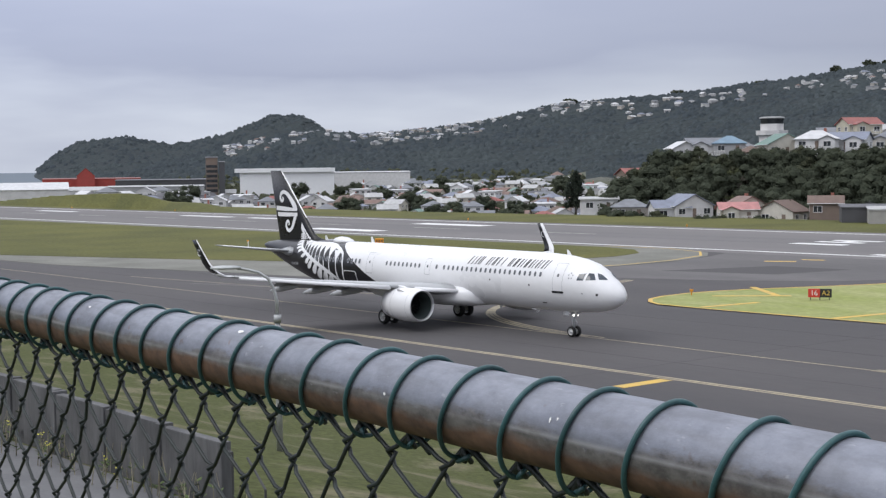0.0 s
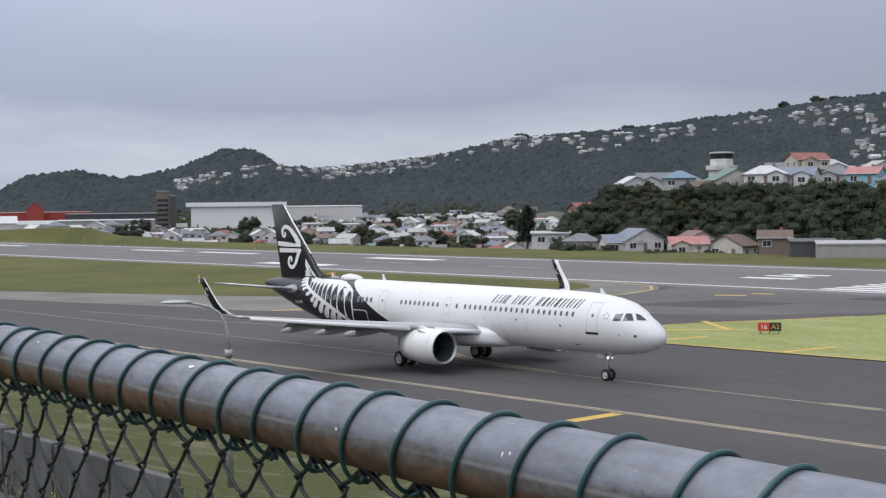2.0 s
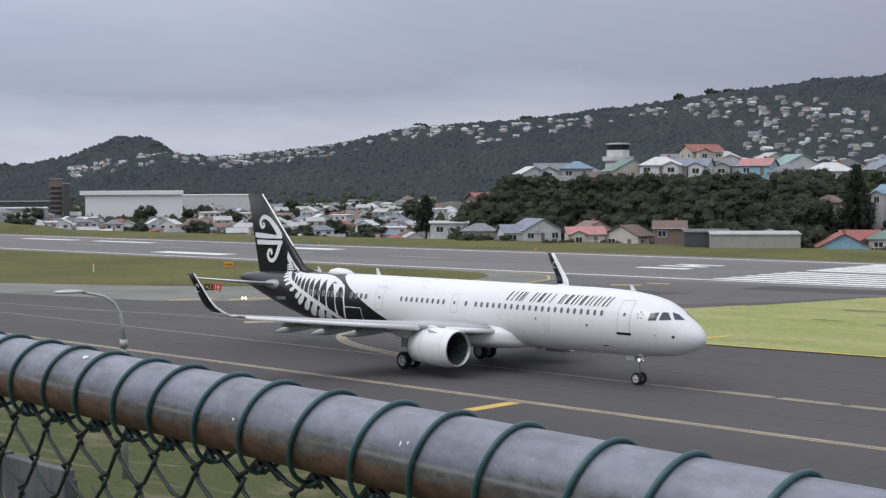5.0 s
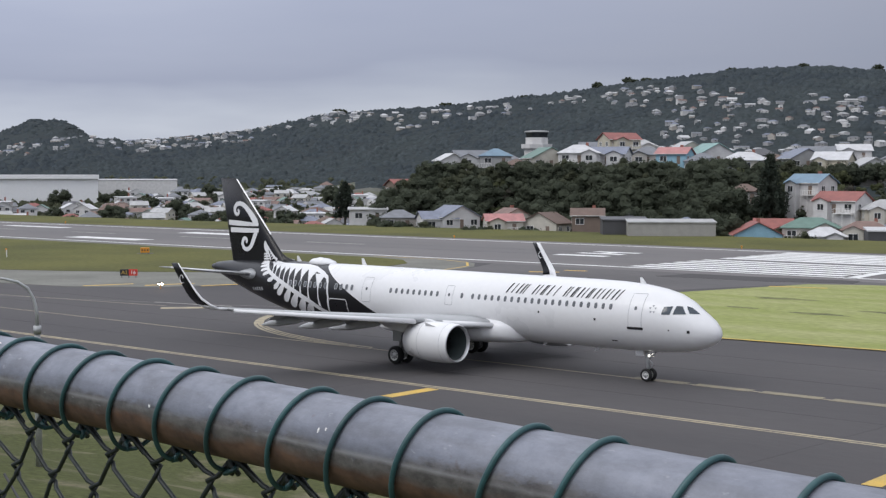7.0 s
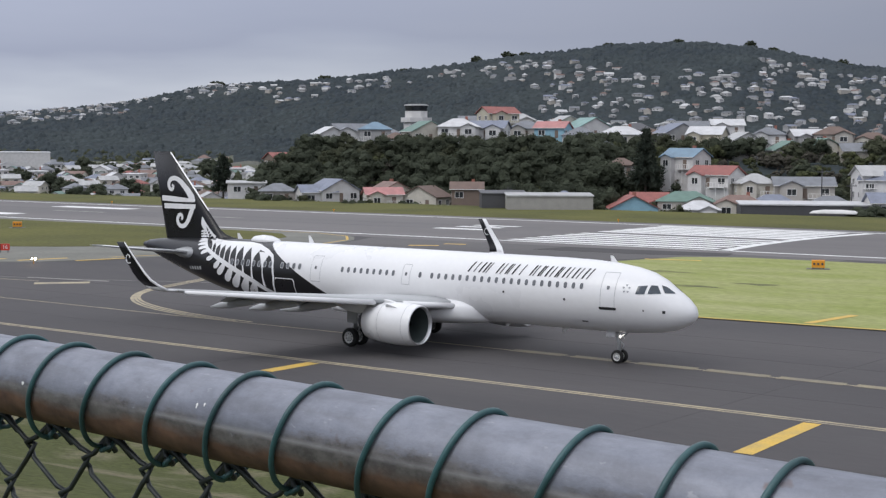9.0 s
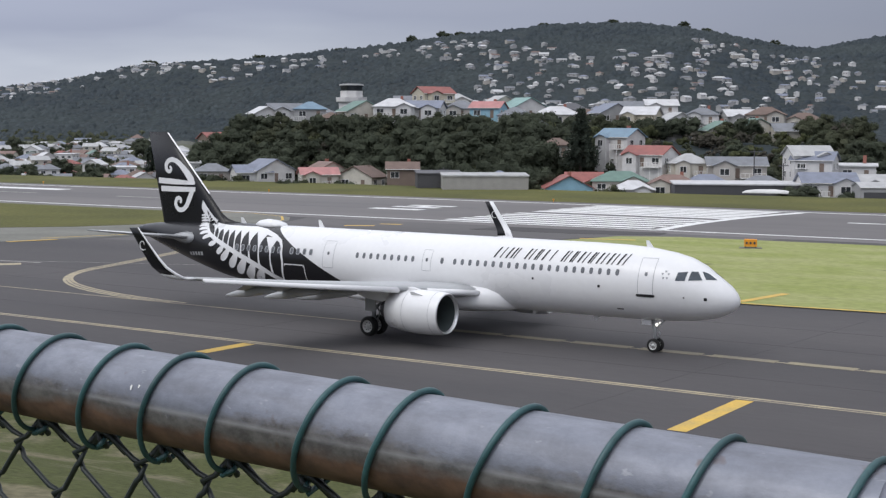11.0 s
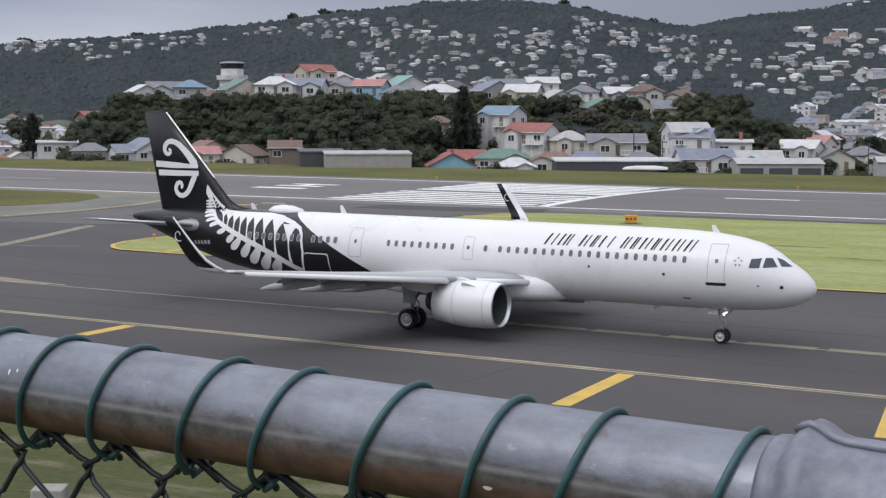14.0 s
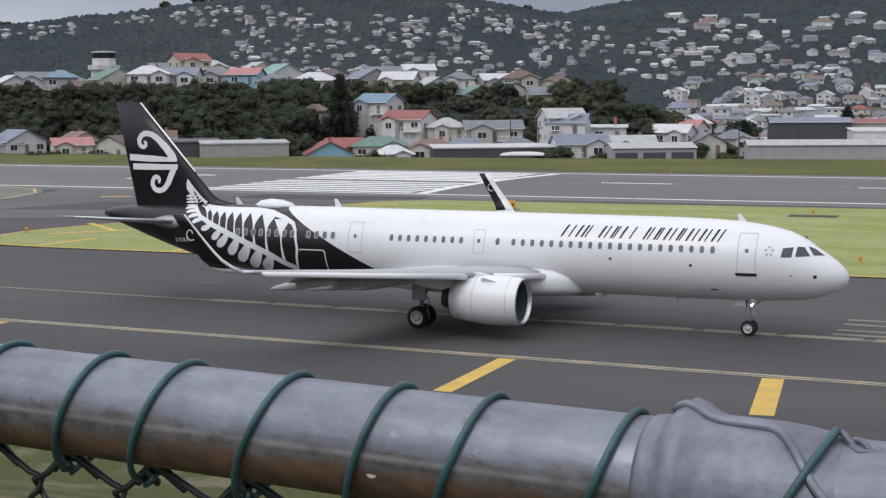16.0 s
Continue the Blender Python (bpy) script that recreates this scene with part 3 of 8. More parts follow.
def wheel(parent, name, x, y, r, w, hub):
    """A wheel: tyre with rounded shoulders, dished rim with a hub cap and bolts."""
    prof = [(-w / 2, 0.62 * r), (-w / 2, 0.86 * r), (-w * 0.40, 0.95 * r), (-w * 0.22, r), (0, r * 1.004), (w * 0.22, r), (w * 0.40, 0.95 * r), (w / 2, 0.86 * r), (w / 2, 0.62 * r)]
    n = 36
    verts, faces = [], []
    for py, pr in prof:
        for k in range(n):
            a = 2 * math.pi * k / n
            verts.append((pr * math.cos(a), py, pr * math.sin(a)))
    for i in range(len(prof) - 1):
        for k in range(n):
            k2 = (k + 1) % n
            faces.append((i * n + k, (i + 1) * n + k, (i + 1) * n + k2, i * n + k2))
    tyre = mesh_ob(name, verts, faces, M["tyre"], parent, "black rubber tyre", smooth=True)
    tyre.matrix_basis = pose(x, y, r)
    prof = [(-w * 0.44, 0.63 * r), (-w * 0.40, 0.55 * r), (-w * 0.28, 0.50 * r), (-w * 0.30, 0.25 * r), (-w * 0.46, 0.20 * r), (-w * 0.48, 0.02 * r)]
    verts, faces = [], []
    for sgn in (1, -1):
        o = len(verts)
        for py, pr in prof:
            for k in range(n):
                a = 2 * math.pi * k / n
                verts.append((pr * math.cos(a), sgn * py, pr * math.sin(a)))
        for i in range(len(prof) - 1):
            for k in range(n):
                k2 = (k + 1) % n
                faces.append((o + i * n + k, o + (i + 1) * n + k, o + (i + 1) * n + k2, o + i * n + k2))
    mesh_ob("rim", verts, faces, hub, tyre, "pale alloy rim", smooth=True)
    bolts = []
    for k in range(8):
        a = 2 * math.pi * k / 8
        for sgn in (1, -1):
            c = (0.38 * r * math.cos(a), sgn * w * 0.31, 0.38 * r * math.sin(a))
            bolts.append(tube([(c[0], c[1] - 0.02, c[2]), (c[0], c[1] + 0.02, c[2])], 0.06 * r, 6))
    v, f = join(bolts)
    mesh_ob("bolt_ring", v, f, M["dark_metal"], tyre)
    return tyre


def engine(parent, side):
    cy, cz = 5.75 * side, 1.94
    prof = [(-15.25, 1.10), (-15.08, 1.14), (-15.02, 1.19), (-15.08, 1.24), (-15.3, 1.29), (-16.0, 1.345), (-17.0, 1.35), (-18.0, 1.27), (-19.0, 1.10)]
    n = 48

    def rev(pr, name, material, par, label="", close=False):
        secs = [ring_pts(x, cy, cz, r, n) for x, r in pr]
        v, f = loft(secs, cap=close)
        return mesh_ob(name, v, f, material, par, label, smooth=True)
    nac = rev(prof[3:] + [(-19.0, 1.02), (-18.6, 1.0)], "engine_cowl", M["aircraft_white"], parent, "white engine cowl")
    rev(prof[:4], "inlet_lip", M["bare_metal"], nac, "polished metal inlet lip")
    rev([(-15.25, 1.10), (-15.6, 1.05), (-16.3, 1.03), (-16.9, 1.03)], "inlet_duct", M["duct"], nac, "grey-green inlet lining")
    rev([(-16.75, 1.03), (-16.75, 0.3), (-16.76, 0.01)], "fan_disc", M["dark_metal"], nac)
    rev([(-16.75, 0.33), (-16.5, 0.27), (-16.25, 0.15), (-16.12, 0.02)], "spinner", M["dark_metal"], nac, "dark spinner cone")
    blades = []
    for k in range(20):
        a = 2 * math.pi * k / 20
        pts = []
        for i in range(5):
            r = 0.3 + 0.7 * i / 4
            tw = a + 0.22 * (i / 4)
            for dx, da in ((-0.16, -0.11), (0.12, 0.11)):
                pts.append((-16.6 - dx * 0.6, cy + r * math.cos(tw + da * 0.9), cz + r * math.sin(tw + da * 0.9)))
        blades.append((pts, [(2 * i, 2 * i + 1, 2 * i + 3, 2 * i + 2) for i in range(4)]))
    for v, f in blades:
        mesh_ob("fan_blade", v, f, M["fan"], nac, smooth=True)
    rev([(-18.4, 0.86), (-19.1, 0.70), (-19.7, 0.52), (-19.7, 0.46), (-19.4, 0.40)], "exhaust_nozzle", M["dark_metal"], nac, "dark metal exhaust nozzle", True)
    # pylon
    secs = []
    for x, zb, zt, w in ((-16.9, 3.0, 3.26, 0.10), (-17.8, 2.7, 3.42, 0.22), (-19.0, 2.3, 3.40, 0.24), (-21.0, 2.5, 3.25, 0.2), (-22.3, 2.9, 3.1, 0.06)):
        secs.append([(x, cy - w, zb), (x, cy + w, zb), (x, cy + w, zt), (x, cy - w, zt)])
    v, f = loft(secs)
    mesh_ob("pylon", v, f, M["aircraft_white"], nac, "white engine pylon")
    # strake and cowl seams
    sx = [(-16.2, 0.0), (-16.95, 0.28), (-17.15, 0.24), (-17.2, 0.0)]
    ang = math.pi / 2 + (0.62 if side < 0 else -0.62)
    w = []
    for d in (-0.012, 0.012):
        for x, h in sx:
            rr = 1.33 + h
            w.append((x, cy + rr * math.cos(ang) + d * math.sin(ang), cz + rr * math.sin(ang)))
    mesh_ob("strake", w, [(0, 1, 2, 3), (7, 6, 5, 4), (0, 4, 5, 1), (1, 5, 6, 2), (2, 6, 7, 3)], M["aircraft_white"], nac)
    for x, r in ((-15.62, 1.318), (-17.55, 1.318)):
        rev([(x, r + 0.004), (x - 0.02, r + 0.004)], "cowl_seam", M["seam"], nac)
    mid = Vector((-17.1, cy, cz))
    for ob in [nac] + list(nac.children):
        for vert in ob.data.vertices:
            vert.co = mid + 0.925 * (vert.co - mid)
    return nac


def wing(parent, s):
    """One wing with its curved winglet, flap, flap fairings and lights; s is +1 for the far side."""
    secs = []
    for y, xl, xt, z, th in ((1.6, -15.3, -23.2, 2.75, 0.95), (3.0, -16.1, -22.9, 2.92, 0.85), (6.4, -17.95, -22.75, 3.27, 0.56), (11.0, -20.8, -24.1, 3.70, 0.36), (16.2, -24.25, -25.8, 4.22, 0.20)):
        secs.append(foil((xl, s * y, z), (xt, s * y, z - 0.06), th, (0, 0, 1)))
    v, f = loft(secs)
    w = mesh_ob("wing", v, f, M["aircraft_grey"], parent, "grey swept wing", smooth=True)
    # white slat along the leading edge, drooped
    secs = []
    for y, xl, z, th, c in ((6.6, -17.85, 3.14, 0.34, 0.75), (11.0, -20.65, 3.56, 0.28, 0.6), (15.9, -23.9, 4.06, 0.22, 0.45)):
        secs.append(foil((xl, s * y, z), (xl - c, s * y, z + 0.12), th, (0, 0, 1), 6))
    v, f = loft(secs)
    mesh_ob("slat", v, f, M["aircraft_white"], w, "white leading-edge slat", smooth=True)
    secs = []
    for y, xl, z, th, c in ((2.1, -15.3, 2.72, 0.34, 0.8), (4.9, -16.95, 2.98, 0.34, 0.75)):
        secs.append(foil((xl, s * y, z), (xl - c, s * y, z + 0.12), th, (0, 0, 1), 6))
    v, f = loft(secs)
    mesh_ob("slat", v, f, M["aircraft_white"], w, "white leading-edge slat", smooth=True)
    # flaps, a little lowered
    for y0, x0, z0, y1, x1, z1, c in ((2.0, -22.5, 2.62, 6.2, -22.35, 3.02, 1.3), (6.5, -22.4, 3.05, 12.6, -23.95, 3.62, 0.95)):
        secs = [foil((x0, s * y0, z0), (x0 - c, s * y0, z0 - 0.42), 0.16, (0, 0, 1), 6), foil((x1, s * y1, z1), (x1 - c * 0.8, s * y1, z1 - 0.36), 0.12, (0, 0, 1), 6)]
        v, f = loft(secs)
        mesh_ob("flap", v, f, M["aircraft_grey"], w, "grey lowered flap", smooth=True)
    for y, x, z, k in ((6.9, -20.6, 2.84, 1.15), (9.3, -21.3, 3.05, 1.05), (11.9, -22.3, 3.30, 0.95)):
        secs = []
        for u, r in ((0, 0.03), (0.5, 0.13), (1.4, 0.20), (2.4, 0.20), (3.2, 0.14), (3.7, 0.08), (4.0, 0.02)):
            secs.append(ring_pts(x - u * k, s * y, z - 0.17 * max(0, u - 1.0) * k, r * k, 12, r * 1.35 * k))
        v, f = loft(secs)
        mesh_ob("flap_fairing", v, f, M["aircraft_grey"], w, "grey canoe-shaped flap fairing", smooth=True)
    # winglet: an upward sweep of the tip
    secs, dark = [], []
    for k in range(9):
        u = k / 8
        a = smooth(0, 0.4, u) * radians(76)
        y = 16.2 + 1.0 * min(1, u / 0.4) ** 0.8 + 0.5 * u
        z = 4.22 + 2.62 * (max(0.0, u - 0.14) / 0.86) ** 1.15 + 0.06 * u
        xl = -24.25 - 2.75 * u
        c = 1.5 - 0.85 * u ** 0.7
        ax = Vector((0, -s * math.sin(a), math.cos(a)))
        sec = foil((xl, s * y, z), (xl - c, s * y, z - 0.02), 0.17 - 0.08 * u, ax, 7)
        secs.append(sec)
    v, f = loft(secs[:3])
    tip = mesh_ob("winglet_root", v, f, M["aircraft_white"], w, "white curved winglet root", smooth=True)
    v, f = loft(secs[2:])
    wl_ob = mesh_ob("winglet", v, f, [M["aircraft_black"], M["aircraft_white"]], w, "black upswept winglet, white along its inner front", smooth=True)
    wl_ob.data.polygons.foreach_set("material_index", [1 if i < 14 * (len(secs) - 3) and i % 14 < 3 else 0 for i in range(len(f))])
    # white leading face along the black winglet
    edge_ = [sec_[0] + Vector((0.012, 0, 0)) for sec_ in secs[1:]]
    v, f = tube([tuple(p) for p in edge_], [0.075, 0.075, 0.07, 0.06, 0.05, 0.045, 0.04, 0.03], 8)
    mesh_ob("winglet_edge", v, f, M["aircraft_white"], w, "white winglet leading edge", smooth=True)
    # white curl on the winglet
    for inner in (-1, 1):
        c0 = (secs[6][0] + secs[6][7]) / 2
        pts = [c0 + Vector((0.24 * math.cos(t) * (0.4 + t / 7), -s * inner * 0.07 * 1.0, 0.28 * math.sin(t) * (0.4 + t / 7))) for t in [0.6 * i for i in range(10)]]
        v, f = tube([tuple(p) for p in pts], 0.026, 5)
        mesh_ob("winglet_curl", v, f, M["aircraft_white"], w)
    return w


def livery(parent):
    """Windows, doors, seams, the leaf pattern and the plain bars in place of the name."""
    W = M["aircraft_white"]
    for side in (-1, 1):
        zw = 4.47
        xs = [-6.7 - 0.53 * i for i in range(21)] + [-18.2] + [-20.3 - 0.52 * i for i in range(9)] + [-28.1 - 0.52 * i for i in range(4)] + [-30.7 - 0.52 * i for i in range(8)]
        for x in xs:
            rows = []
            for i in range(7):
                a = math.pi * i / 6
                h = -math.cos(a) * 0.17
                wv = 0.112 * (max(0.0, 1 - abs(h / 0.185) ** 3)) ** 0.5
                rows.append((x - wv, x + wv, zw + h))
            if x < -28:
                on_skin("window_rim", [(a_ - 0.035, b_ + 0.035, zw + 1.18 * (c_ - zw)) for a_, b_, c_ in rows], M["aircraft_grey"], parent, "pale cabin window rim", 0.022, side)
            on_skin("cabin_window", rows, M["cabin_glass"], parent, "", 0.026 if x < -28 else 0.012, side)
        for x, z0, z1, hw in ((-5.02, 3.38, 5.28, 0.42), (-19.28, 3.84, 5.03, 0.29), (-26.7, 3.6, 5.2, 0.4)):
            d = on_skin("cabin_door", [(x - hw, x + hw, z0 + (z1 - z0) * i / 8) for i in range(9)], W, parent, "white cabin door", 0.008, side)
            t = 0.022
            for xa, xb, za, zb in ((x - hw - t, x - hw, z0, z1), (x + hw, x + hw + t, z0, z1), (x - hw, x + hw, z0 - t, z0), (x - hw, x + hw, z1, z1 + t)):
                on_skin("door_seam", [(xa, xb, za + (zb - za) * i / 6) for i in range(7)], M["seam"], d, "", 0.014, side)
            on_skin("door_window", [(x - 0.07, x + 0.07, zw - 0.1), (x - 0.09, x + 0.09, zw), (x - 0.07, x + 0.07, zw + 0.1)], M["cabin_glass"], d, "", 0.02, side)
        on_skin("door_sill", [(-5.50, -4.54, 3.22), (-5.56, -4.48, 3.29), (-5.54, -4.50, 3.37)], M["dark_metal"], parent, "dark scuffed door sill", 0.02, side)
        # aft door outline in white
        for xa, xb, za, zb in ((-30.22, -30.16, 3.5, 3.62), (-28.62, -28.56, 2.5, 3.5), (-30.2, -28.66, 3.58, 3.64), (-28.68, -28.60, 3.48, 3.60)):
            on_skin("door_outline", [(xa, xb, za + (zb - za) * i / 5) for i in range(6)], W, parent, "", 0.016, side)
        # cockpit side and front panes
        for p in ([(-3.36, 4.66, -2.80, 4.72), (-3.44, 4.14, -2.86, 4.16)], [(-2.72, 4.74, -2.36, 4.72), (-2.78, 4.18, -2.00, 4.22)], [(-2.28, 4.74, -1.98, 4.62), (-1.92, 4.25, -1.40, 4.22)]):
            (a, b) = p
            rows = []
            for i in range(5):
                u = i / 4
                row = [a[k] + (b[k] - a[k]) * u for k in range(4)]
                mx = (a[0] + a[2] + b[0] + b[2]) / 4
                rows.append((mx + 0.86 * (row[0] - mx), 4.45 + 0.84 * (row[1] - 4.45), mx + 0.86 * (row[2] - mx), 4.45 + 0.84 * (row[3] - 4.45)))
            # lay each row on the nose by its own height
            verts, faces = [], []
            for r in rows:
                for q in range(4):
                    x = r[0] + (r[2] - r[0]) * q / 3
                    z = r[1] + (r[3] - r[1]) * q / 3
                    verts.append((x, skin(x, z, side, 0.02), z))
            for i in range(4):
                for q in range(3):
                    faces.append((i * 4 + q, i * 4 + q + 1, (i + 1) * 4 + q + 1, (i + 1) * 4 + q))
            mesh_ob("cockpit_window", verts, faces, M["cockpit_glass"], parent, "dark cockpit pane", smooth=True)
        # small fittings
        for x, z, r in ((-11.95, 3.83, 0.06), (-7.77, 3.66, 0.07), (-1.79, 3.26, 0.08), (-2.9, 3.3, 0.04)):
            on_skin("probe", [(x - r, x + r, z - r), (x - r, x + r, z + r)], M["dark_metal"], parent, "", 0.02, side)
        on_skin("drain_mark", [(-6.85, -6.45, 2.40), (-6.85, -6.45, 2.47)], M["dark_metal"], parent, "", 0.02, side)
        # ring of five small grey wedges behind the cockpit
        for k in range(5):
            a = math.pi / 2 + 2 * math.pi * k / 5
            cx, cz = -3.95 + 0.17 * math.cos(a), 4.46 + 0.19 * math.sin(a)
            on_skin("emblem_wedge", [(cx - 0.02, cx + 0.02, cz - 0.05), (cx - 0.07, cx + 0.07, cz + 0.05)], M["seam"], parent, "", 0.016, side)
        # the airline's name as slanting plain bars
        letters = [0.62, 0.2, 0.42, -1, 0.5, 0.36, 0.72, -1, 0.42, 0.36, 0.52, 0.36, 0.52, 0.5, 0.52]
        x = -14.75
        for wl_ in letters:
            if wl_ < 0:
                x += 0.38
                continue
            for off, th in ((0.0, 0.115), (max(0.0, wl_ - 0.20), 0.075)) if wl_ > 0.3 else ((0.03, 0.115),):
                on_skin("name_bar", [(x + off + 0.30 * u, x + off + 0.30 * u + th, 4.86 + 0.58 * u) for u in (0, 0.25, 0.5, 0.75, 1)], M["aircraft_black"], parent, "", 0.014, side)
            x += wl_ + 0.136
        # registration: unreadable here, plain bar
        for i in range(5):
            on_skin("registration_bar", [(-39.1 + 0.31 * i, -38.9 + 0.31 * i, 3.66 + 0.02 * i), (-39.1 + 0.31 * i, -38.9 + 0.31 * i, 3.90 + 0.02 * i)], M["aircraft_grey"], parent, "", 0.02, side)
        # leaf pattern: a curved stem, pointed blades hanging from an arch above it, rounded paddles below
        stem = [(-38.15, 5.84), (-37.7, 5.56), (-37.25, 5.21), (-36.19, 4.77), (-34.77, 4.24), (-33.47, 3.75), (-32.25, 3.25), (-31.27, 2.73), (-30.53, 2.44)]
        arch = [(-37.6, 5.83), (-36.94, 5.74), (-35.94, 5.66), (-34.51, 5.66), (-33.52, 5.67), (-32.53, 5.58), (-31.42, 5.30), (-30.78, 5.02), (-30.56, 4.70), (-30.36, 3.66), (-30.55, 2.48)]
        blade_top = [(-37.07, 5.72), (-36.47, 5.62), (-35.94, 5.58), (-35.4, 5.58), (-34.85, 5.58), (-34.23, 5.58), (-33.49, 5.57), (-32.59, 5.50), (-31.52, 5.22)]
        blade_foot = [(-36.67, 5.10), (-36.26, 4.90), (-35.72, 4.70), (-35.19, 4.52), (-34.58, 4.33), (-33.95, 4.11), (-33.2, 3.89), (-32.34, 3.49), (-31.32, 3.05)]
        pad_root = [(-38.15, 5.80), (-37.9, 5.68), (-37.6, 5.5), (-37.35, 5.3), (-37.08, 5.06), (-36.38, 4.75), (-35.67, 4.50), (-35.1, 4.28), (-34.36, 4.02), (-33.6, 3.75), (-32.86, 3.45), (-32.18, 3.12)]
        pad_tip = [(-38.72, 5.78), (-38.62, 5.62), (-38.42, 5.42), (-38.15, 5.15), (-37.75, 4.86), (-37.02, 4.5), (-36.2, 3.98), (-35.85, 3.55), (-35.12, 3.12), (-34.49, 2.74), (-33.75, 2.42), (-32.95, 2.26)]

        def along_(pts, u):
            k = u * (len(pts) - 1)
            i_ = min(int(k), len(pts) - 2)
            return tuple(pts[i_][q] + (pts[i_ + 1][q] - pts[i_][q]) * (k - i_) for q in (0, 1))

        def ribbon(path, widths):
            out = []
            for i_, p_ in enumerate(path):
                q0, q1 = path[max(i_ - 1, 0)], path[min(i_ + 1, len(path) - 1)]
                d_ = Vector((q1[0] - q0[0], q1[1] - q0[1])).normalized()
                n_ = Vector((-d_.y, d_.x)) * widths[i_]
                out.append((p_[0] + n_.x, p_[1] + n_.y, p_[0] - n_.x, p_[1] - n_.y))
            return out
        path = [along_(stem, i / 32) for i in range(33)]
        on_skin("leaf_stem", ribbon(path, [0.04 + 0.13 * math.sin(math.pi * min(0.62, i / 44)) for i in range(33)]), W, parent, "white leaf stem", 0.018, side)
        path = [along_(arch, i / 40) for i in range(41)]
        on_skin("leaf_arch", ribbon(path, [0.07 + 0.03 * min(1, i / 8) + 0.02 * math.sin(math.pi * i / 30) if i < 29 else 0.10 - 0.003 * (i - 28) for i in range(41)]), W, parent, "white arch over the leaf blades", 0.020, side)
        for i, ((tx, tz), (bx, bz)) in enumerate(zip(blade_top, blade_foot)):
            gap_l = tx - blade_top[i - 1][0] if i else 0.5
            gap_r = blade_top[i + 1][0] - tx if i < 8 else 0.9
            rows = []
            for j in range(17):
                v = j / 16
                flare = (1 - min(1, v / 0.52)) ** 1.7
                foot = 0.055 * (i / 8) * max(0, (v - 0.6) / 0.4) ** 1.5
                cx = tx + (bx - tx) * v ** 0.85
                rows.append((cx - 0.50 * gap_l * flare - 0.045 - foot, tz + (bz - tz) * v, cx + 0.50 * gap_r * flare + 0.045 + foot, tz + (bz - tz) * v - 0.16 * foot / 0.055 * (v > 0.95)))
            on_skin("leaflet", rows, W, parent, "white pointed leaflet", 0.016, side)
        for i, ((sx, sz), (px, pz)) in enumerate(zip(pad_root, pad_tip)):
            n_ = 12
            bend = 0.10 if i > 4 else 0.03
            path = []
            for v in range(n_ + 1):
                u = v / n_
                path.append((sx + (px - sx) * u + bend * math.sin(math.pi * u) * (1 if i > 4 else 0), sz + (pz - sz) * u + (0.05 * math.sin(math.pi * u) if i < 5 else 0)))
            wmax = (0.075, 0.085, 0.095, 0.11, 0.13, 0.16, 0.20, 0.235, 0.27, 0.29, 0.30, 0.30)[i]
            on_skin("leaflet", ribbon(path, [wmax * (0.62 + 0.40 * math.sin(math.pi * 0.5 * min(1, u_ / 0.62))) * (1 if u_ < 0.66 else math.sqrt(max(0.002, 1 - ((u_ - 0.66) / 0.345) ** 2))) for u_ in [v / n_ for v in range(n_ + 1)]]), W, parent, "white rounded leaflet", 0.016 + 0.0015 * (i % 2), side)


def fin_y(x, z, side):
    u = (z - 5.8) / 6.1
    xl, xt, th = -36.6 - 5.7 * u, -42.7 - 1.33 * u, 0.62 - 0.36 * u
    c = (xl - x) / (xl - xt)
    c = max(0.01, min(0.99, c))
    h = th * 0.5 * (2.97 * math.sqrt(c) - 1.26 * c - 3.516 * c * c + 2.843 * c ** 3 - 1.036 * c ** 4)
    return side * (h + 0.015)


def on_fin(name, pts, w, parent, side):
    """A white painted stroke on the fin along points (x, z, width factor)."""
    pts = [tuple(p) + (1,) * (3 - len(p)) for p in pts]
    fine = []
    for p, q in zip(pts, pts[1:]):
        k_ = max(1, int(math.hypot(q[0] - p[0], q[1] - p[1]) / 0.12))
        fine += [tuple(p[c] + (q[c] - p[c]) * j / k_ for c in range(3)) for j in range(k_)]
    pts = fine + [pts[-1]]
    verts, faces = [], []
    for i, p in enumerate(pts):
        a, b = pts[max(i - 1, 0)], pts[min(i + 1, len(pts) - 1)]
        d = Vector((b[0] - a[0], b[1] - a[1])).normalized()
        n = Vector((-d.y, d.x)) * w * (p[2] if len(p) > 2 else 1) / 2
        for sg in (-1, 1):
            x, z = p[0] + sg * n.x, p[1] + sg * n.y
            verts.append((x, fin_y(x, z, side), z))
    for i in range(len(pts) - 1):
        faces.append((2 * i, 2 * i + 1, 2 * i + 3, 2 * i + 2))
    return mesh_ob(name, verts, faces, M["aircraft_white"], parent, "white painted stroke", smooth=True)


WHEELS = []


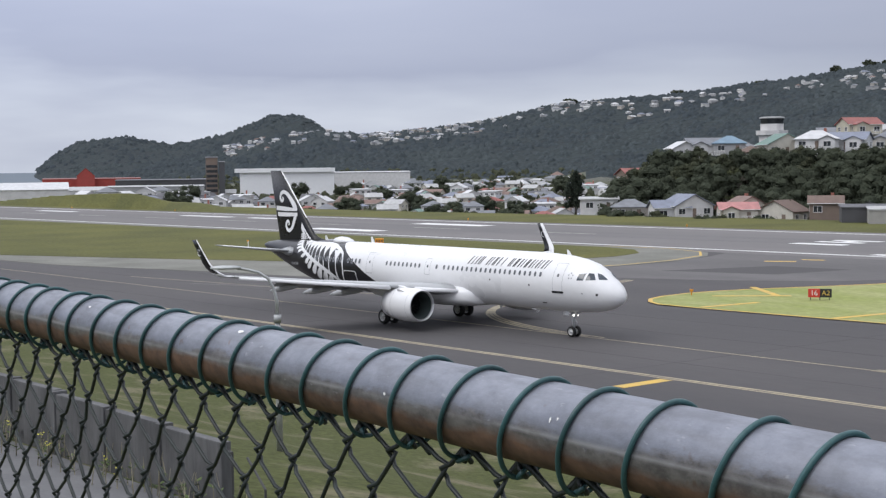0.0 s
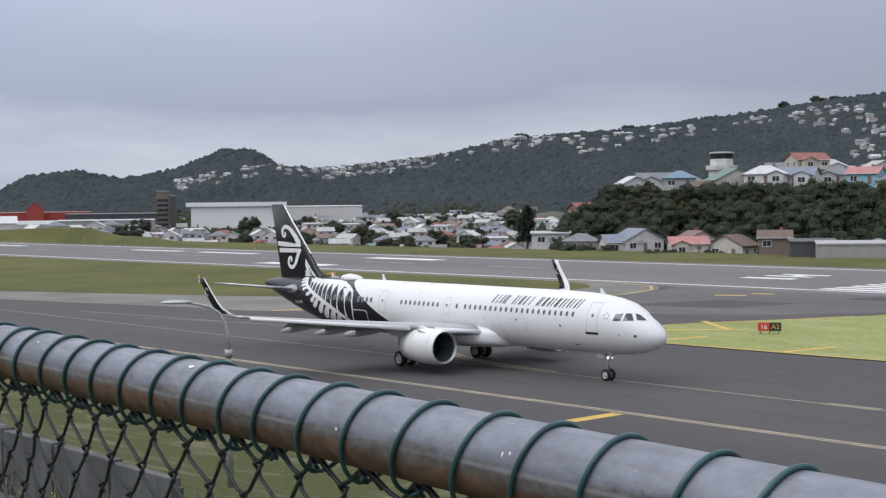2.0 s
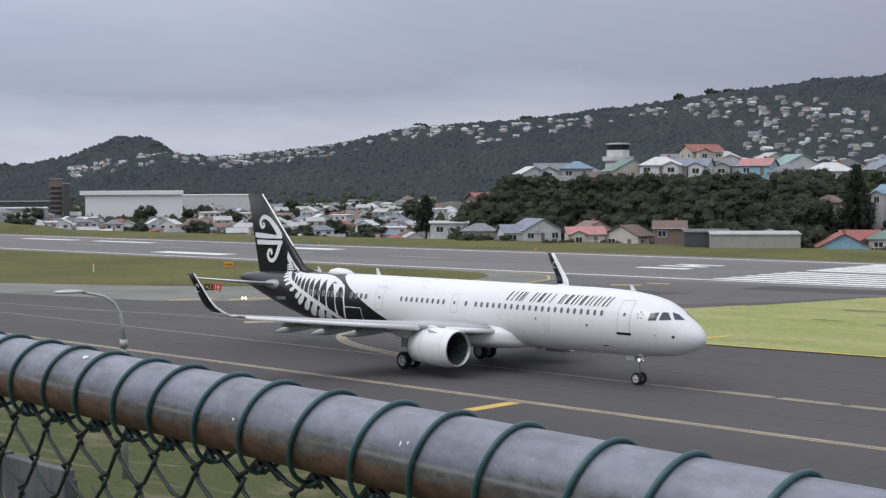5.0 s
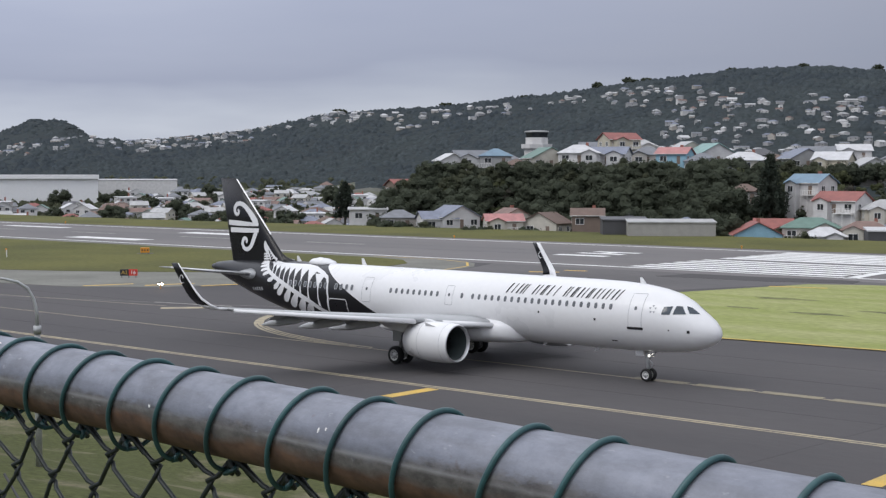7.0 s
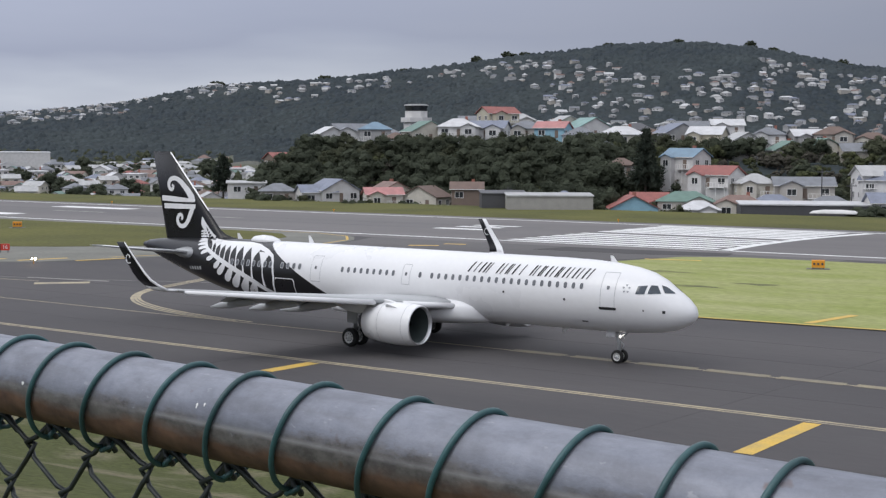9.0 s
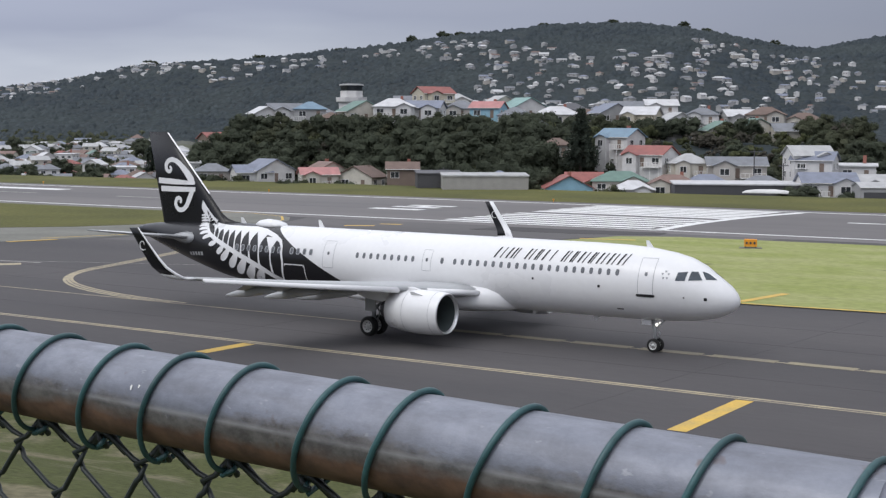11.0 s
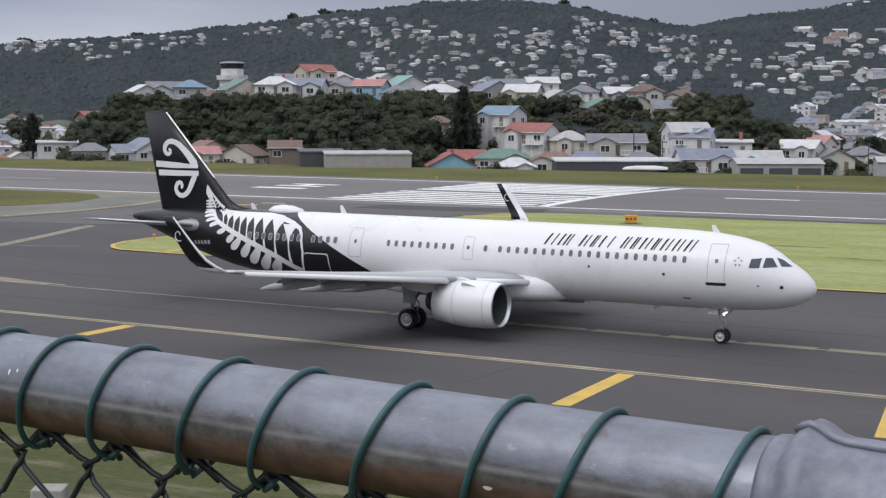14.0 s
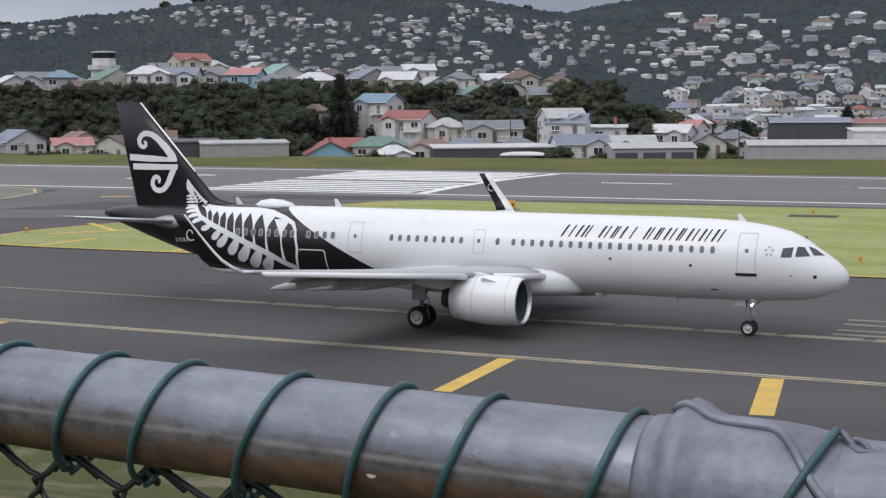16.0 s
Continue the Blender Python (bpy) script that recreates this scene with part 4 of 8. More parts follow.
def airliner():
    plane = empty("airliner")
    tagged(plane, "white narrow-body jet airliner with black leaf-patterned tail, taxiing", "airplane")
    secs = []
    n = 56
    xs = sorted(set([s[0] for s in ST] + [-3.7, -4.8, -10.5, -15, -21, -26, -29.3]))[::-1]
    for x in xs:
        zc, hh, hw = station(x)
        secs.append([(x, hw * math.cos(2 * math.pi * k / n), zc + hh * math.sin(2 * math.pi * k / n)) for k in range(n)])
    v, f = loft(secs)
    body = mesh_ob("fuselage", v, f, M["fuselage_paint"], plane, "white fuselage, black towards the tail", smooth=True)
    # fairing where the wings meet the body
    secs = []
    for x, hw, zt, zb in ((-13.7, 0.4, 2.5, 1.9), (-13.95, 1.25, 2.8, 1.76), (-14.4, 1.82, 3.08, 1.66), (-15.1, 2.16, 3.28, 1.58), (-16.2, 2.34, 3.34, 1.52), (-18, 2.42, 3.3, 1.45), (-21, 2.42, 3.25, 1.45), (-23.5, 2.3, 3.0, 1.5), (-25.5, 1.7, 2.6, 1.62), (-26.6, 0.8, 2.2, 1.72)):
        zc, hh = (zt + zb) / 2, (zt - zb) / 2
        secs.append([(x, hw * math.copysign(abs(math.cos(a)) ** 0.7, math.cos(a)), zc + hh * math.copysign(abs(math.sin(a)) ** 0.7, math.sin(a))) for a in [2 * math.pi * k / 40 for k in range(40)]])
    v, f = loft(secs)
    mesh_ob("belly_fairing", v, f, M["aircraft_white"], plane, "white wing-root fairing", smooth=True)
    for s in (-1, 1):
        wing(plane, s)
        engine(plane, s)
        secs = []
        for y, xl, xt, z, th in ((0.5, -38.4, -42.5, 4.75, 0.34), (1.4, -39.0, -42.6, 4.85, 0.3), (6.15, -42.5, -43.85, 5.42, 0.12)):
            secs.append(foil((xl, s * y, z), (xt, s * y, z), th, (0, 0, 1)))
        v, f = loft(secs)
        st = mesh_ob("tailplane", v, f, M["aircraft_grey"], plane, "grey swept tailplane", smooth=True)
        v, f = loft([foil((-38.35, s * 1.02, 4.72), (-41.2, s * 1.0, 4.82), 1.0, (0, 0, 1), 7), foil((-38.9, s * 1.6, 4.86), (-40.6, s * 1.6, 4.88), 0.4, (0, 0, 1), 7)])
        mesh_ob("root_fairing", v, f, M["aircraft_grey"], st, "grey tailplane root plate", smooth=True)
        secs = [foil((-38.85, s * 1.5, 4.86), (-39.05, s * 1.5, 4.86), 0.2, (0, 0, 1), 5), foil((-42.42, s * 6.12, 5.42), (-42.52, s * 6.12, 5.42), 0.1, (0, 0, 1), 5)]
        v, f = loft(secs)
        mesh_ob("leading_edge", v, f, M["bare_metal"], st, smooth=True)
    # fin with its white leading edge and dorsal fillet
    secs = []
    for u in (0, 0.5, 1):
        secs.append(foil((-36.6 - 5.7 * u, 0, 5.8 + 6.1 * u), (-42.7 - 1.33 * u, 0, 5.8 + 6.1 * u), 0.62 - 0.36 * u, (0, 1, 0)))
    secs.insert(0, foil((-35.6, 0, 5.45), (-42.6, 0, 5.3), 0.6, (0, 1, 0)))
    v, f = loft(secs)
    fin = mesh_ob("tail_fin", v, f, M["aircraft_black"], plane, "tall black tail fin with white curls", smooth=True)
    v, f = tube([(-38.4, 0, 7.75), (-40.2, 0, 9.67), (-42.2, 0, 11.82)], [0.05, 0.06, 0.05], 6)
    mesh_ob("fin_edge", v, f, M["bare_metal"], fin, "bare metal fin leading edge")
    for side in (-1, 1):
        on_fin("fin_bar", [(-43.09, 8.56, 1.15), (-41.5, 8.50, 1.12), (-39.55, 8.44, 0.62)], 0.34, fin, side)
        on_fin("fin_bar", [(-42.85, 8.0, 1.1), (-41.2, 8.0, 1.05), (-39.48, 8.02, 0.9)], 0.34, fin, side)
        curl = [(-39.62, 8.42, 0.5), (-39.85, 8.62, 1.5), (-40.28, 9.12, 1.35), (-40.65, 9.47, 1.2), (-40.99, 9.76, 1.1), (-41.3, 9.93, 1.05), (-41.62, 10.01, 1), (-41.92, 9.97, 1), (-42.14, 9.83, 1), (-42.27, 9.63, 1), (-42.27, 9.43, 0.95),
                (-42.18, 9.27, 0.9), (-42.04, 9.19, 0.85), (-41.88, 9.2, 0.8), (-41.78, 9.3, 0.75), (-41.77, 9.42, 0.7), (-41.85, 9.5, 0.6), (-41.93, 9.46, 0.4)]
        on_fin("fin_curl", curl, 0.33, fin, side)
        curl = [(-39.7, 7.98, 0.9), (-39.82, 7.75, 1.2), (-40.03, 7.35, 1.25), (-40.18, 7.05, 1.15), (-40.36, 6.82, 1.05), (-40.58, 6.65, 1), (-40.82, 6.58, 1), (-41.08, 6.61, 1), (-41.26, 6.74, 1), (-41.37, 6.95, 1), (-41.35, 7.15, 0.95), (-41.22, 7.35, 0.9),
                (-41.03, 7.42, 0.85), (-40.88, 7.36, 0.8), (-40.82, 7.24, 0.75), (-40.86, 7.12, 0.65), (-40.95, 7.08, 0.5)]
        on_fin("fin_curl", curl, 0.32, fin, side)
        on_fin("leaf_tip", [(-38.78, 7.32, 0.08), (-38.72, 7.1, 0.8), (-38.66, 6.85, 1.25), (-38.52, 6.6, 1.1), (-38.36, 6.4, 0.5), (-38.2, 6.15, 0.35), (-38.08, 5.9, 0.35)], 0.32, fin, side)
        on_fin("leaf_edge", [(-38.66, 7.15, 0.3), (-38.38, 6.78, 0.8), (-38.05, 6.42, 1), (-37.75, 6.12, 1.2), (-37.45, 5.92, 1.3)], 0.15, fin, side)
        for q_ in range(3):
            on_fin("leaf_tip", [(-38.30 + 0.09 * q_, 6.32 - 0.17 * q_, 0.4), (-38.56 + 0.03 * q_, 6.34 - 0.18 * q_, 1.15), (-38.84 + 0.0 * q_, 6.30 - 0.18 * q_, 0.5)], 0.15, fin, side)
            on_fin("leaf_tip", [(-38.22 + 0.13 * q_, 6.24 - 0.16 * q_, 0.4), (-38.12 + 0.14 * q_, 6.36 - 0.16 * q_, 1.0), (-37.98 + 0.14 * q_, 6.42 - 0.17 * q_, 1.4)], 0.09, fin, side)
    # radome for the aerial, blade aerials, drain masts
    secs = []
    for x, hw, h in ((-31.6, 0.05, 0.02), (-31.9, 0.42, 0.2), (-32.5, 0.6, 0.36), (-33.2, 0.6, 0.40), (-33.8, 0.45, 0.3), (-34.3, 0.05, 0.02)):
        secs.append([(x, hw * math.cos(2 * math.pi * k / 20), 5.86 + h * math.sin(2 * math.pi * k / 20)) for k in range(20)])
    v, f = loft(secs)
    mesh_ob("radome", v, f, M["aircraft_white"], plane, "white domed aerial housing", smooth=True)
    for x, z, h, d in ((-5.4, 5.72, 0.42, 1), (-28.5, 5.86, 0.5, 1), (-35.1, 5.86, 0.42, 1), (-8.6, 1.78, 0.3, -1), (-12.6, 1.78, 0.24, -1)):
        vv = [(x, -0.03, z), (x - 0.42, -0.03, z), (x - 0.5, -0.01, z + d * h), (x - 0.32, -0.01, z + d * h)]
        vv += [(a, -b, c) for a, b, c in vv]
        mesh_ob("blade_aerial", vv, [(0, 1, 2, 3), (7, 6, 5, 4), (0, 3, 7, 4), (1, 5, 6, 2), (3, 2, 6, 7)], M["aircraft_white"], plane)
    # dorsal fillet ahead of the fin
    secs = []
    for x, zt, w_ in ((-37.6, 6.85, 0.2), (-37.2, 6.42, 0.17), (-36.7, 6.14, 0.14), (-36.1, 5.98, 0.10), (-35.5, 5.9, 0.06), (-35.0, 5.84, 0.02)):
        secs.append([(x, -w_ - 0.05, 5.5), (x, -w_, (5.5 + zt) / 2), (x, -0.02, zt), (x, 0.02, zt), (x, w_, (5.5 + zt) / 2), (x, w_ + 0.05, 5.5)])
    v, f = loft(secs)
    mesh_ob("dorsal_fillet", v, f, M["aircraft_black"], plane, "black fillet ahead of the tail fin", smooth=True)
    livery(plane)
    # nose gear
    v, f = join([tube([(-5.36, 0, 2.0), (-5.28, 0, 1.1), (-5.23, 0, 0.385)], [0.13, 0.12, 0.085], 12), tube([(-5.23, -0.42, 0.385), (-5.23, 0.42, 0.385)], 0.06, 10),
                 tube([(-5.31, 0, 1.25), (-4.51, 0, 1.95)], 0.05, 8), tube([(-5.11, 0, 0.75), (-4.94, 0, 1.05), (-5.24, 0, 1.3)], 0.035, 6), tube([(-5.26, -0.22, 1.55), (-5.26, 0.22, 1.55)], 0.06, 8)])
    mesh_ob("nose_gear_strut", v, f, M["gear_grey"], plane, "grey nose gear strut", smooth=True)
    for y in (-0.2, 0.2):
        v, f = tube([(-5.14, y, 1.55), (-5.06, y, 1.55)], [0.06, 0.1], 12)
        mesh_ob("taxi_light", v, f, M["taxi_glow"], plane, "glowing round taxi light")
    for s in (-1, 1):
        bm = bmesh.new()
        add_box(bm, -5.91, -5.36, s * 0.36 - 0.015, s * 0.36 + 0.015, 1.52, 1.84, 0.01)
        part("gear_door", bm, M["aircraft_white"], plane, "white nose gear door")
        WHEELS.append((wheel(plane, "nose_wheel", -5.23, s * 0.25, 0.385, 0.22, M["rim_paint"]), -5.23, s * 0.25, 0.385))
        v, f = join([tube([(-21.75, s * 3.8, 3.0), (-21.75, s * 3.8, 0.6)], [0.16, 0.12], 14), tube([(-21.75, s * 3.2, 0.585), (-21.75, s * 4.4, 0.585)], 0.09, 10),
                     tube([(-21.75, s * 3.75, 1.5), (-21.75, s * 2.0, 2.5)], 0.09, 8), tube([(-21.5, s * 3.8, 0.9), (-21.3, s * 3.8, 1.4), (-21.6, s * 3.8, 1.8)], 0.05, 8)])
        mesh_ob("main_gear_strut", v, f, M["gear_grey"], plane, "grey main gear strut", smooth=True)
        bm = bmesh.new()
        add_box(bm, -22.15, -21.35, s * 4.12 - 0.03, s * 4.12 + 0.03, 1.45, 2.9, 0.02)
        part("gear_door", bm, M["aircraft_grey"], plane, "grey main gear door")
        for o in (-0.46, 0.46):
            WHEELS.append((wheel(plane, "main_wheel", -21.75, s * 3.8 + o, 0.585, 0.42, M["rim_paint"]), -21.75, s * 3.8 + o, 0.585))
    return plane


PLANE = airliner()
PLANE_ROWS = [(0, -67.99), (0.5, -66.09), (1, -64.09), (1.5, -62.18), (2, -60.22), (2.5, -58.34), (3, -56.45), (3.5, -54.62), (4, -52.76),
              (6.5, -43.99), (7, -42.33), (7.5, -40.78), (8, -39.17), (8.5, -37.62), (9, -36.02), (11.5, -27.96), (12, -26.22),
              (12.5, -24.53), (13, -22.72), (13.5, -20.95), (14, -19.07), (14.5, -17.23), (15, -15.21), (15.5, -13.26), (16, -11.17)]


# ---------------- the fence before the lens ----------------
def rail_material():
    """Galvanised pipe: blue-grey zinc, pale scuffs along it, rust creeping up from beneath."""
    m = bpy.data.materials.new("galvanised_pipe")
    m.use_nodes = True
    n, l = m.node_tree.nodes, m.node_tree.links
    b = n["Principled BSDF"]
    tc = n.new("ShaderNodeTexCoord")
    sp = n.new("ShaderNodeSeparateXYZ")
    l.new(tc.outputs["Object"], sp.inputs[0])

    def tex(scale, stretch, detail=5, rough=0.6):
        mp = n.new("ShaderNodeMapping")
        mp.inputs["Scale"].default_value = stretch
        l.new(tc.outputs["Object"], mp.inputs[0])
        t = n.new("ShaderNodeTexNoise")
        t.inputs["Scale"].default_value = scale
        t.inputs["Detail"].default_value = detail
        t.inputs["Roughness"].default_value = rough
        l.new(mp.outputs[0], t.inputs["Vector"])
        return t.outputs["Fac"]

    def ramp_(src, a, b_, ca, cb):
        r = n.new("ShaderNodeValToRGB")
        r.color_ramp.elements[0].position, r.color_ramp.elements[1].position = a, b_
        r.color_ramp.elements[0].color, r.color_ramp.elements[1].color = ca, cb
        l.new(src, r.inputs[0])
        return r.outputs[0]

    def math_(op, a, b_):
        q = n.new("ShaderNodeMath")
        q.operation = op
        for i, v in enumerate((a, b_)):
            if isinstance(v, (int, float)):
                q.inputs[i].default_value = v
            else:
                l.new(v, q.inputs[i])
        return q.outputs[0]

    def mix_(fac, a, b_):
        q = n.new("ShaderNodeMix")
        q.data_type = "RGBA"
        l.new(fac, q.inputs[0])
        for i, v in ((6, a), (7, b_)):
            if isinstance(v, tuple):
                q.inputs[i].default_value = v
            else:
                l.new(v, q.inputs[i])
        return q.outputs[2]

    zinc = ramp_(tex(38, (0.8, 1, 1), 8, 0.72), 0.34, 0.68, (0.152, 0.162, 0.195, 1), (0.248, 0.262, 0.308, 1))
    grime = ramp_(tex(90, (0.25, 1, 1)), 0.42, 0.62, (0, 0, 0, 1), (1, 1, 1, 1))
    col = mix_(math_("MULTIPLY", grime, 0.22), zinc, (0.085, 0.080, 0.080, 1))
    # pale scuff line where the pipe was drawn
    line = math_("SUBTRACT", 1.0, math_("MINIMUM", math_("MULTIPLY", math_("ABSOLUTE", math_("ADD", sp.outputs["Z"], -0.0008), 0.0), 480.0), 1.0))
    scuff = math_("MULTIPLY", line, ramp_(tex(60, (0.3, 1, 1)), 0.36, 0.54, (0, 0, 0, 1), (1, 1, 1, 1)))
    # rust: from beneath, edge broken by noise; brown darkened to deepen underside shade
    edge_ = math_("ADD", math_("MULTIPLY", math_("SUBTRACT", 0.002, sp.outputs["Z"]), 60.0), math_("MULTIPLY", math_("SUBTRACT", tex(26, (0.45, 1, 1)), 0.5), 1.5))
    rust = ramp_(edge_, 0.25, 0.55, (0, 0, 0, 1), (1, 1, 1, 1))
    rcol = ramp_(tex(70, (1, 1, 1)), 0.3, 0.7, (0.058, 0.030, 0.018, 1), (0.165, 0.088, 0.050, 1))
    spots = ramp_(tex(45, (1, 1, 1), 3), 0.66, 0.72, (0, 0, 0, 1), (1, 1, 1, 1))
    # darker mottled tone over the lower part of the pipe, edge broken up
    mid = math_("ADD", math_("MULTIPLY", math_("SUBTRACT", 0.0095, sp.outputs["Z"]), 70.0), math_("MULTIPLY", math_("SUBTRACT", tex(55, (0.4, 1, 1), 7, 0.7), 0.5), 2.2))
    lower_tone = ramp_(mid, 0.25, 0.60, (0, 0, 0, 1), (1, 1, 1, 1))
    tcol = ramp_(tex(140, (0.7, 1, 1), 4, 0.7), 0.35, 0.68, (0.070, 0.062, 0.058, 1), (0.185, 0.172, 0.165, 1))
    col = mix_(math_("MULTIPLY", lower_tone, 0.85), col, tcol)
    flecks = ramp_(tex(210, (0.5, 1, 1), 2), 0.68, 0.73, (0, 0, 0, 1), (1, 1, 1, 1))
    col = mix_(math_("MULTIPLY", flecks, 0.4), col, (0.36, 0.37, 0.39, 1))
    col = mix_(math_("MULTIPLY", spots, 0.55), col, rcol)
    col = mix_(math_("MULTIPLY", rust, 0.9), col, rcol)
    col = mix_(math_("MULTIPLY", scuff, 0.7), col, (0.33, 0.33, 0.34, 1))
    l.new(col, b.inputs["Base Color"])
    l.new(math_("MULTIPLY", math_("SUBTRACT", 1.0, rust), 0.30), b.inputs["Metallic"])
    l.new(math_("ADD", math_("MULTIPLY", rust, 0.35), math_("ADD", 0.36, math_("MULTIPLY", grime, 0.15))), b.inputs["Roughness"])
    bp = n.new("ShaderNodeBump")
    bp.inputs["Strength"].default_value = 0.35
    bp.inputs["Distance"].default_value = 0.0012
    l.new(tex(120, (0.6, 1, 1)), bp.inputs["Height"])
    l.new(bp.outputs[0], b.inputs["Normal"])
    return m


M["pipe"] = rail_material()
M["tie_wire"] = mat("tie_wire", (0.036, 0.102, 0.108), 0.45, var=0.15, scale=30, fine=300, tint=(0.024, 0.064, 0.068))
M["mesh_wire"] = mat("mesh_wire", (0.020, 0.028, 0.027), 0.5, var=0.2, scale=40, fine=300, tint=(0.012, 0.016, 0.016))
M["zinc_cast"] = mat("zinc_cast", (0.215, 0.225, 0.270), 0.5, metal=0.25, var=0.14, scale=45, fine=260, bump=0.0012, bump_scale=110, tint=(0.125, 0.125, 0.150))
RAIL_R = 0.0242
RAIL_Y0, RAIL_Z0, RAIL_SY, RAIL_SZ = 0.5264, 12.1445, -0.0546, -0.00906


def fence():
    tilt = math.degrees(math.atan(RAIL_SY))
    dip = math.degrees(math.atan(RAIL_SZ))
    base = empty("chain_link_fence", Matrix.Translation((0, RAIL_Y0, RAIL_Z0)) @ pose(0, 0, 0, 0, -dip, tilt))
    tagged(base, "weathered galvanised pipe rail over green coated chain-link mesh", "fence")
    # pipe, its surface not perfectly even
    secs = []
    for i in range(160):
        x = -2.6 + 3.4 * i / 159
        r = RAIL_R * (1 + 0.004 * noise.noise(Vector((x * 9, 2, 0))))
        secs.append([(x, r * math.cos(2 * math.pi * k / 48), r * math.sin(2 * math.pi * k / 48)) for k in range(48)])
    v, f = loft(secs)
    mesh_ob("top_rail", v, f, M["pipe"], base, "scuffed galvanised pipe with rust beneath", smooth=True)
    # dried paint splashes and a scratch
    for x, ang, w_, h_ in ((-0.915, 62, 0.0035, 0.0018), (-0.556, 22, 0.0007, 0.0016), (-0.5505, 25, 0.0006, 0.001), (-1.18, 50, 0.002, 0.001), (-0.27, -18, 0.0022, 0.001), (-0.71, 8, 0.0012, 0.001)):
        fl = [(x + w_ * math.cos(t) * (1 + 0.25 * math.sin(3 * t)), -(RAIL_R + 0.0004) * math.cos(radians(ang) + h_ / RAIL_R * math.sin(t)), (RAIL_R + 0.0004) * math.sin(radians(ang) + h_ / RAIL_R * math.sin(t))) for t in [2 * math.pi * k / 10 for k in range(10)]]
        mesh_ob("paint_fleck", fl, [tuple(range(10))], M["white_paint"], base, "dried white paint splash")
    # posts
    for x in (-2.35, 0.10):
        v, f = tube([(x, 0, -0.02), (x, 0, -1.62)], 0.03, 20)
        mesh_ob("post", v, f, M["pipe"], base, "galvanised steel post", smooth=True)
    rnd = random.Random(4)
    P = 0.0524
    ring_x = [-0.174, -0.2355, -0.278, -0.333, -0.391, -0.436, -0.4955, -0.5455, -0.594, -0.650, -0.7025, -0.752, -0.8065, -0.853, -0.906, -0.954,
              -1.0057, -1.057, -1.1065, -1.156, -1.211, -1.252, -1.310, -1.358] + [-1.41 - 0.0515 * i for i in range(16)]
    hook_x = [-0.293, -0.3485, -0.402, -0.4535, -0.504, -0.555, -0.606, -0.6575, -0.715, -0.7708, -0.8216, -0.8735, -0.9214, -0.9775, -1.0295,
              -1.0833, -1.132, -1.1851, -1.2368, -1.2754, -1.3302]
    even = [-0.2818 - P * i for i in range(len(hook_x))]

    def settle(x):
        """The mesh is stretched unevenly along the rail."""
        if x > even[0]:
            return x + hook_x[0] - even[0]
        if x < even[-1]:
            return x + hook_x[-1] - even[-1]
        return float(np.interp(x, even[::-1], hook_x[::-1]))

    for x in ring_x:
        lean = 0.0115 + rnd.uniform(-0.0015, 0.002)
        sag = rnd.uniform(0.001, 0.005)
        pts = []
        for k in range(41):
            a = radians(-95 - 350 * k / 40)
            rr = RAIL_R + 0.0016
            y, z = rr * math.cos(a), rr * math.sin(a)
            if z < -0.3 * rr:
                w = (-z / rr - 0.3) / 0.7
                z -= sag * w + 0.004 * w * w
            pts.append((x + lean * math.sin(a) + 0.0015 * math.cos(a * 2), y, z))
        hook = min((settle(e - P * q) for e in even[:1] for q in range(-3, 42)), key=lambda h_: abs(h_ - (x - 0.02)))
        pts.append((x - 0.012, -0.004, -RAIL_R - 0.009))
        pts.append((hook + 0.003, -0.003, -RAIL_R - 0.006))
        pts.append((hook - 0.001, 0.003, -RAIL_R - 0.004))
        v, f = tube(pts, 0.00155, 8)
        mesh_ob("tie_ring", v, f, M["tie_wire"], base, "green plastic-coated tie wire", smooth=True)
    # mesh: each wire zigzags down and hooks into its neighbours
    h = 0.0265
    for m in range(-4, 86):
        xm = -0.176 + 0.012 - m * P / 2
        pts = []
        for j in range(0, 58):
            right = (j + m) % 2
            sgn = 1 if right else -1
            x = settle(xm - P / 2 * (0 if right else 1) + P / 4) + 0.0055 * min(j, 4) + rnd.uniform(-0.0014, 0.0014)
            z = -RAIL_R + 0.008 - h * j + rnd.uniform(-0.0012, 0.0012)
            if j == 0:
                pts.append((x, 0.0, -RAIL_R + 0.001))
                continue
            yb = 0.0022
            pts.append((x - sgn * 0.0050, sgn * -yb * 0.4, z + 0.0062))
            pts.append((x + sgn * 0.0010, sgn * yb, z + 0.0030))
            pts.append((x + sgn * 0.0010, -sgn * yb, z - 0.0030))
            pts.append((x - sgn * 0.0050, sgn * yb * 0.4, z - 0.0062))
        v, f = tube(pts, 0.00165, 6)
        mesh_ob("mesh_wire", v, f, M["mesh_wire"], base, smooth=True)
        # knuckle at the top of each pair: two ends twisted tightly together
        if m % 2 == 0:
            x = settle(xm - P / 4)
            z = -RAIL_R - 0.002
            tw = []
            for s in (0, math.pi):
                tw.append(tube([(x + 0.0021 * math.cos(s + t * 0.9), 0.0021 * math.sin(s + t * 0.9), z + 0.007 - 0.0018 * t) for t in range(9)], 0.0018, 6))
            for sg in (-1, 1):
                tw.append(tube([(x + sg * 0.001, -0.001, z + 0.003), (x + 0.002 + sg * 0.006, 0.001, z - 0.0018), (x + 0.004 + sg * 0.014, 0.0012, z - 0.0088)], [0.0026, 0.0023, 0.0017], 6))
            v, f = join(tw)
            mesh_ob("wire_twist", v, f, M["mesh_wire"], base, smooth=True)
    # rail end fitting: flange, sleeve and lipped cap plate
    secs = []
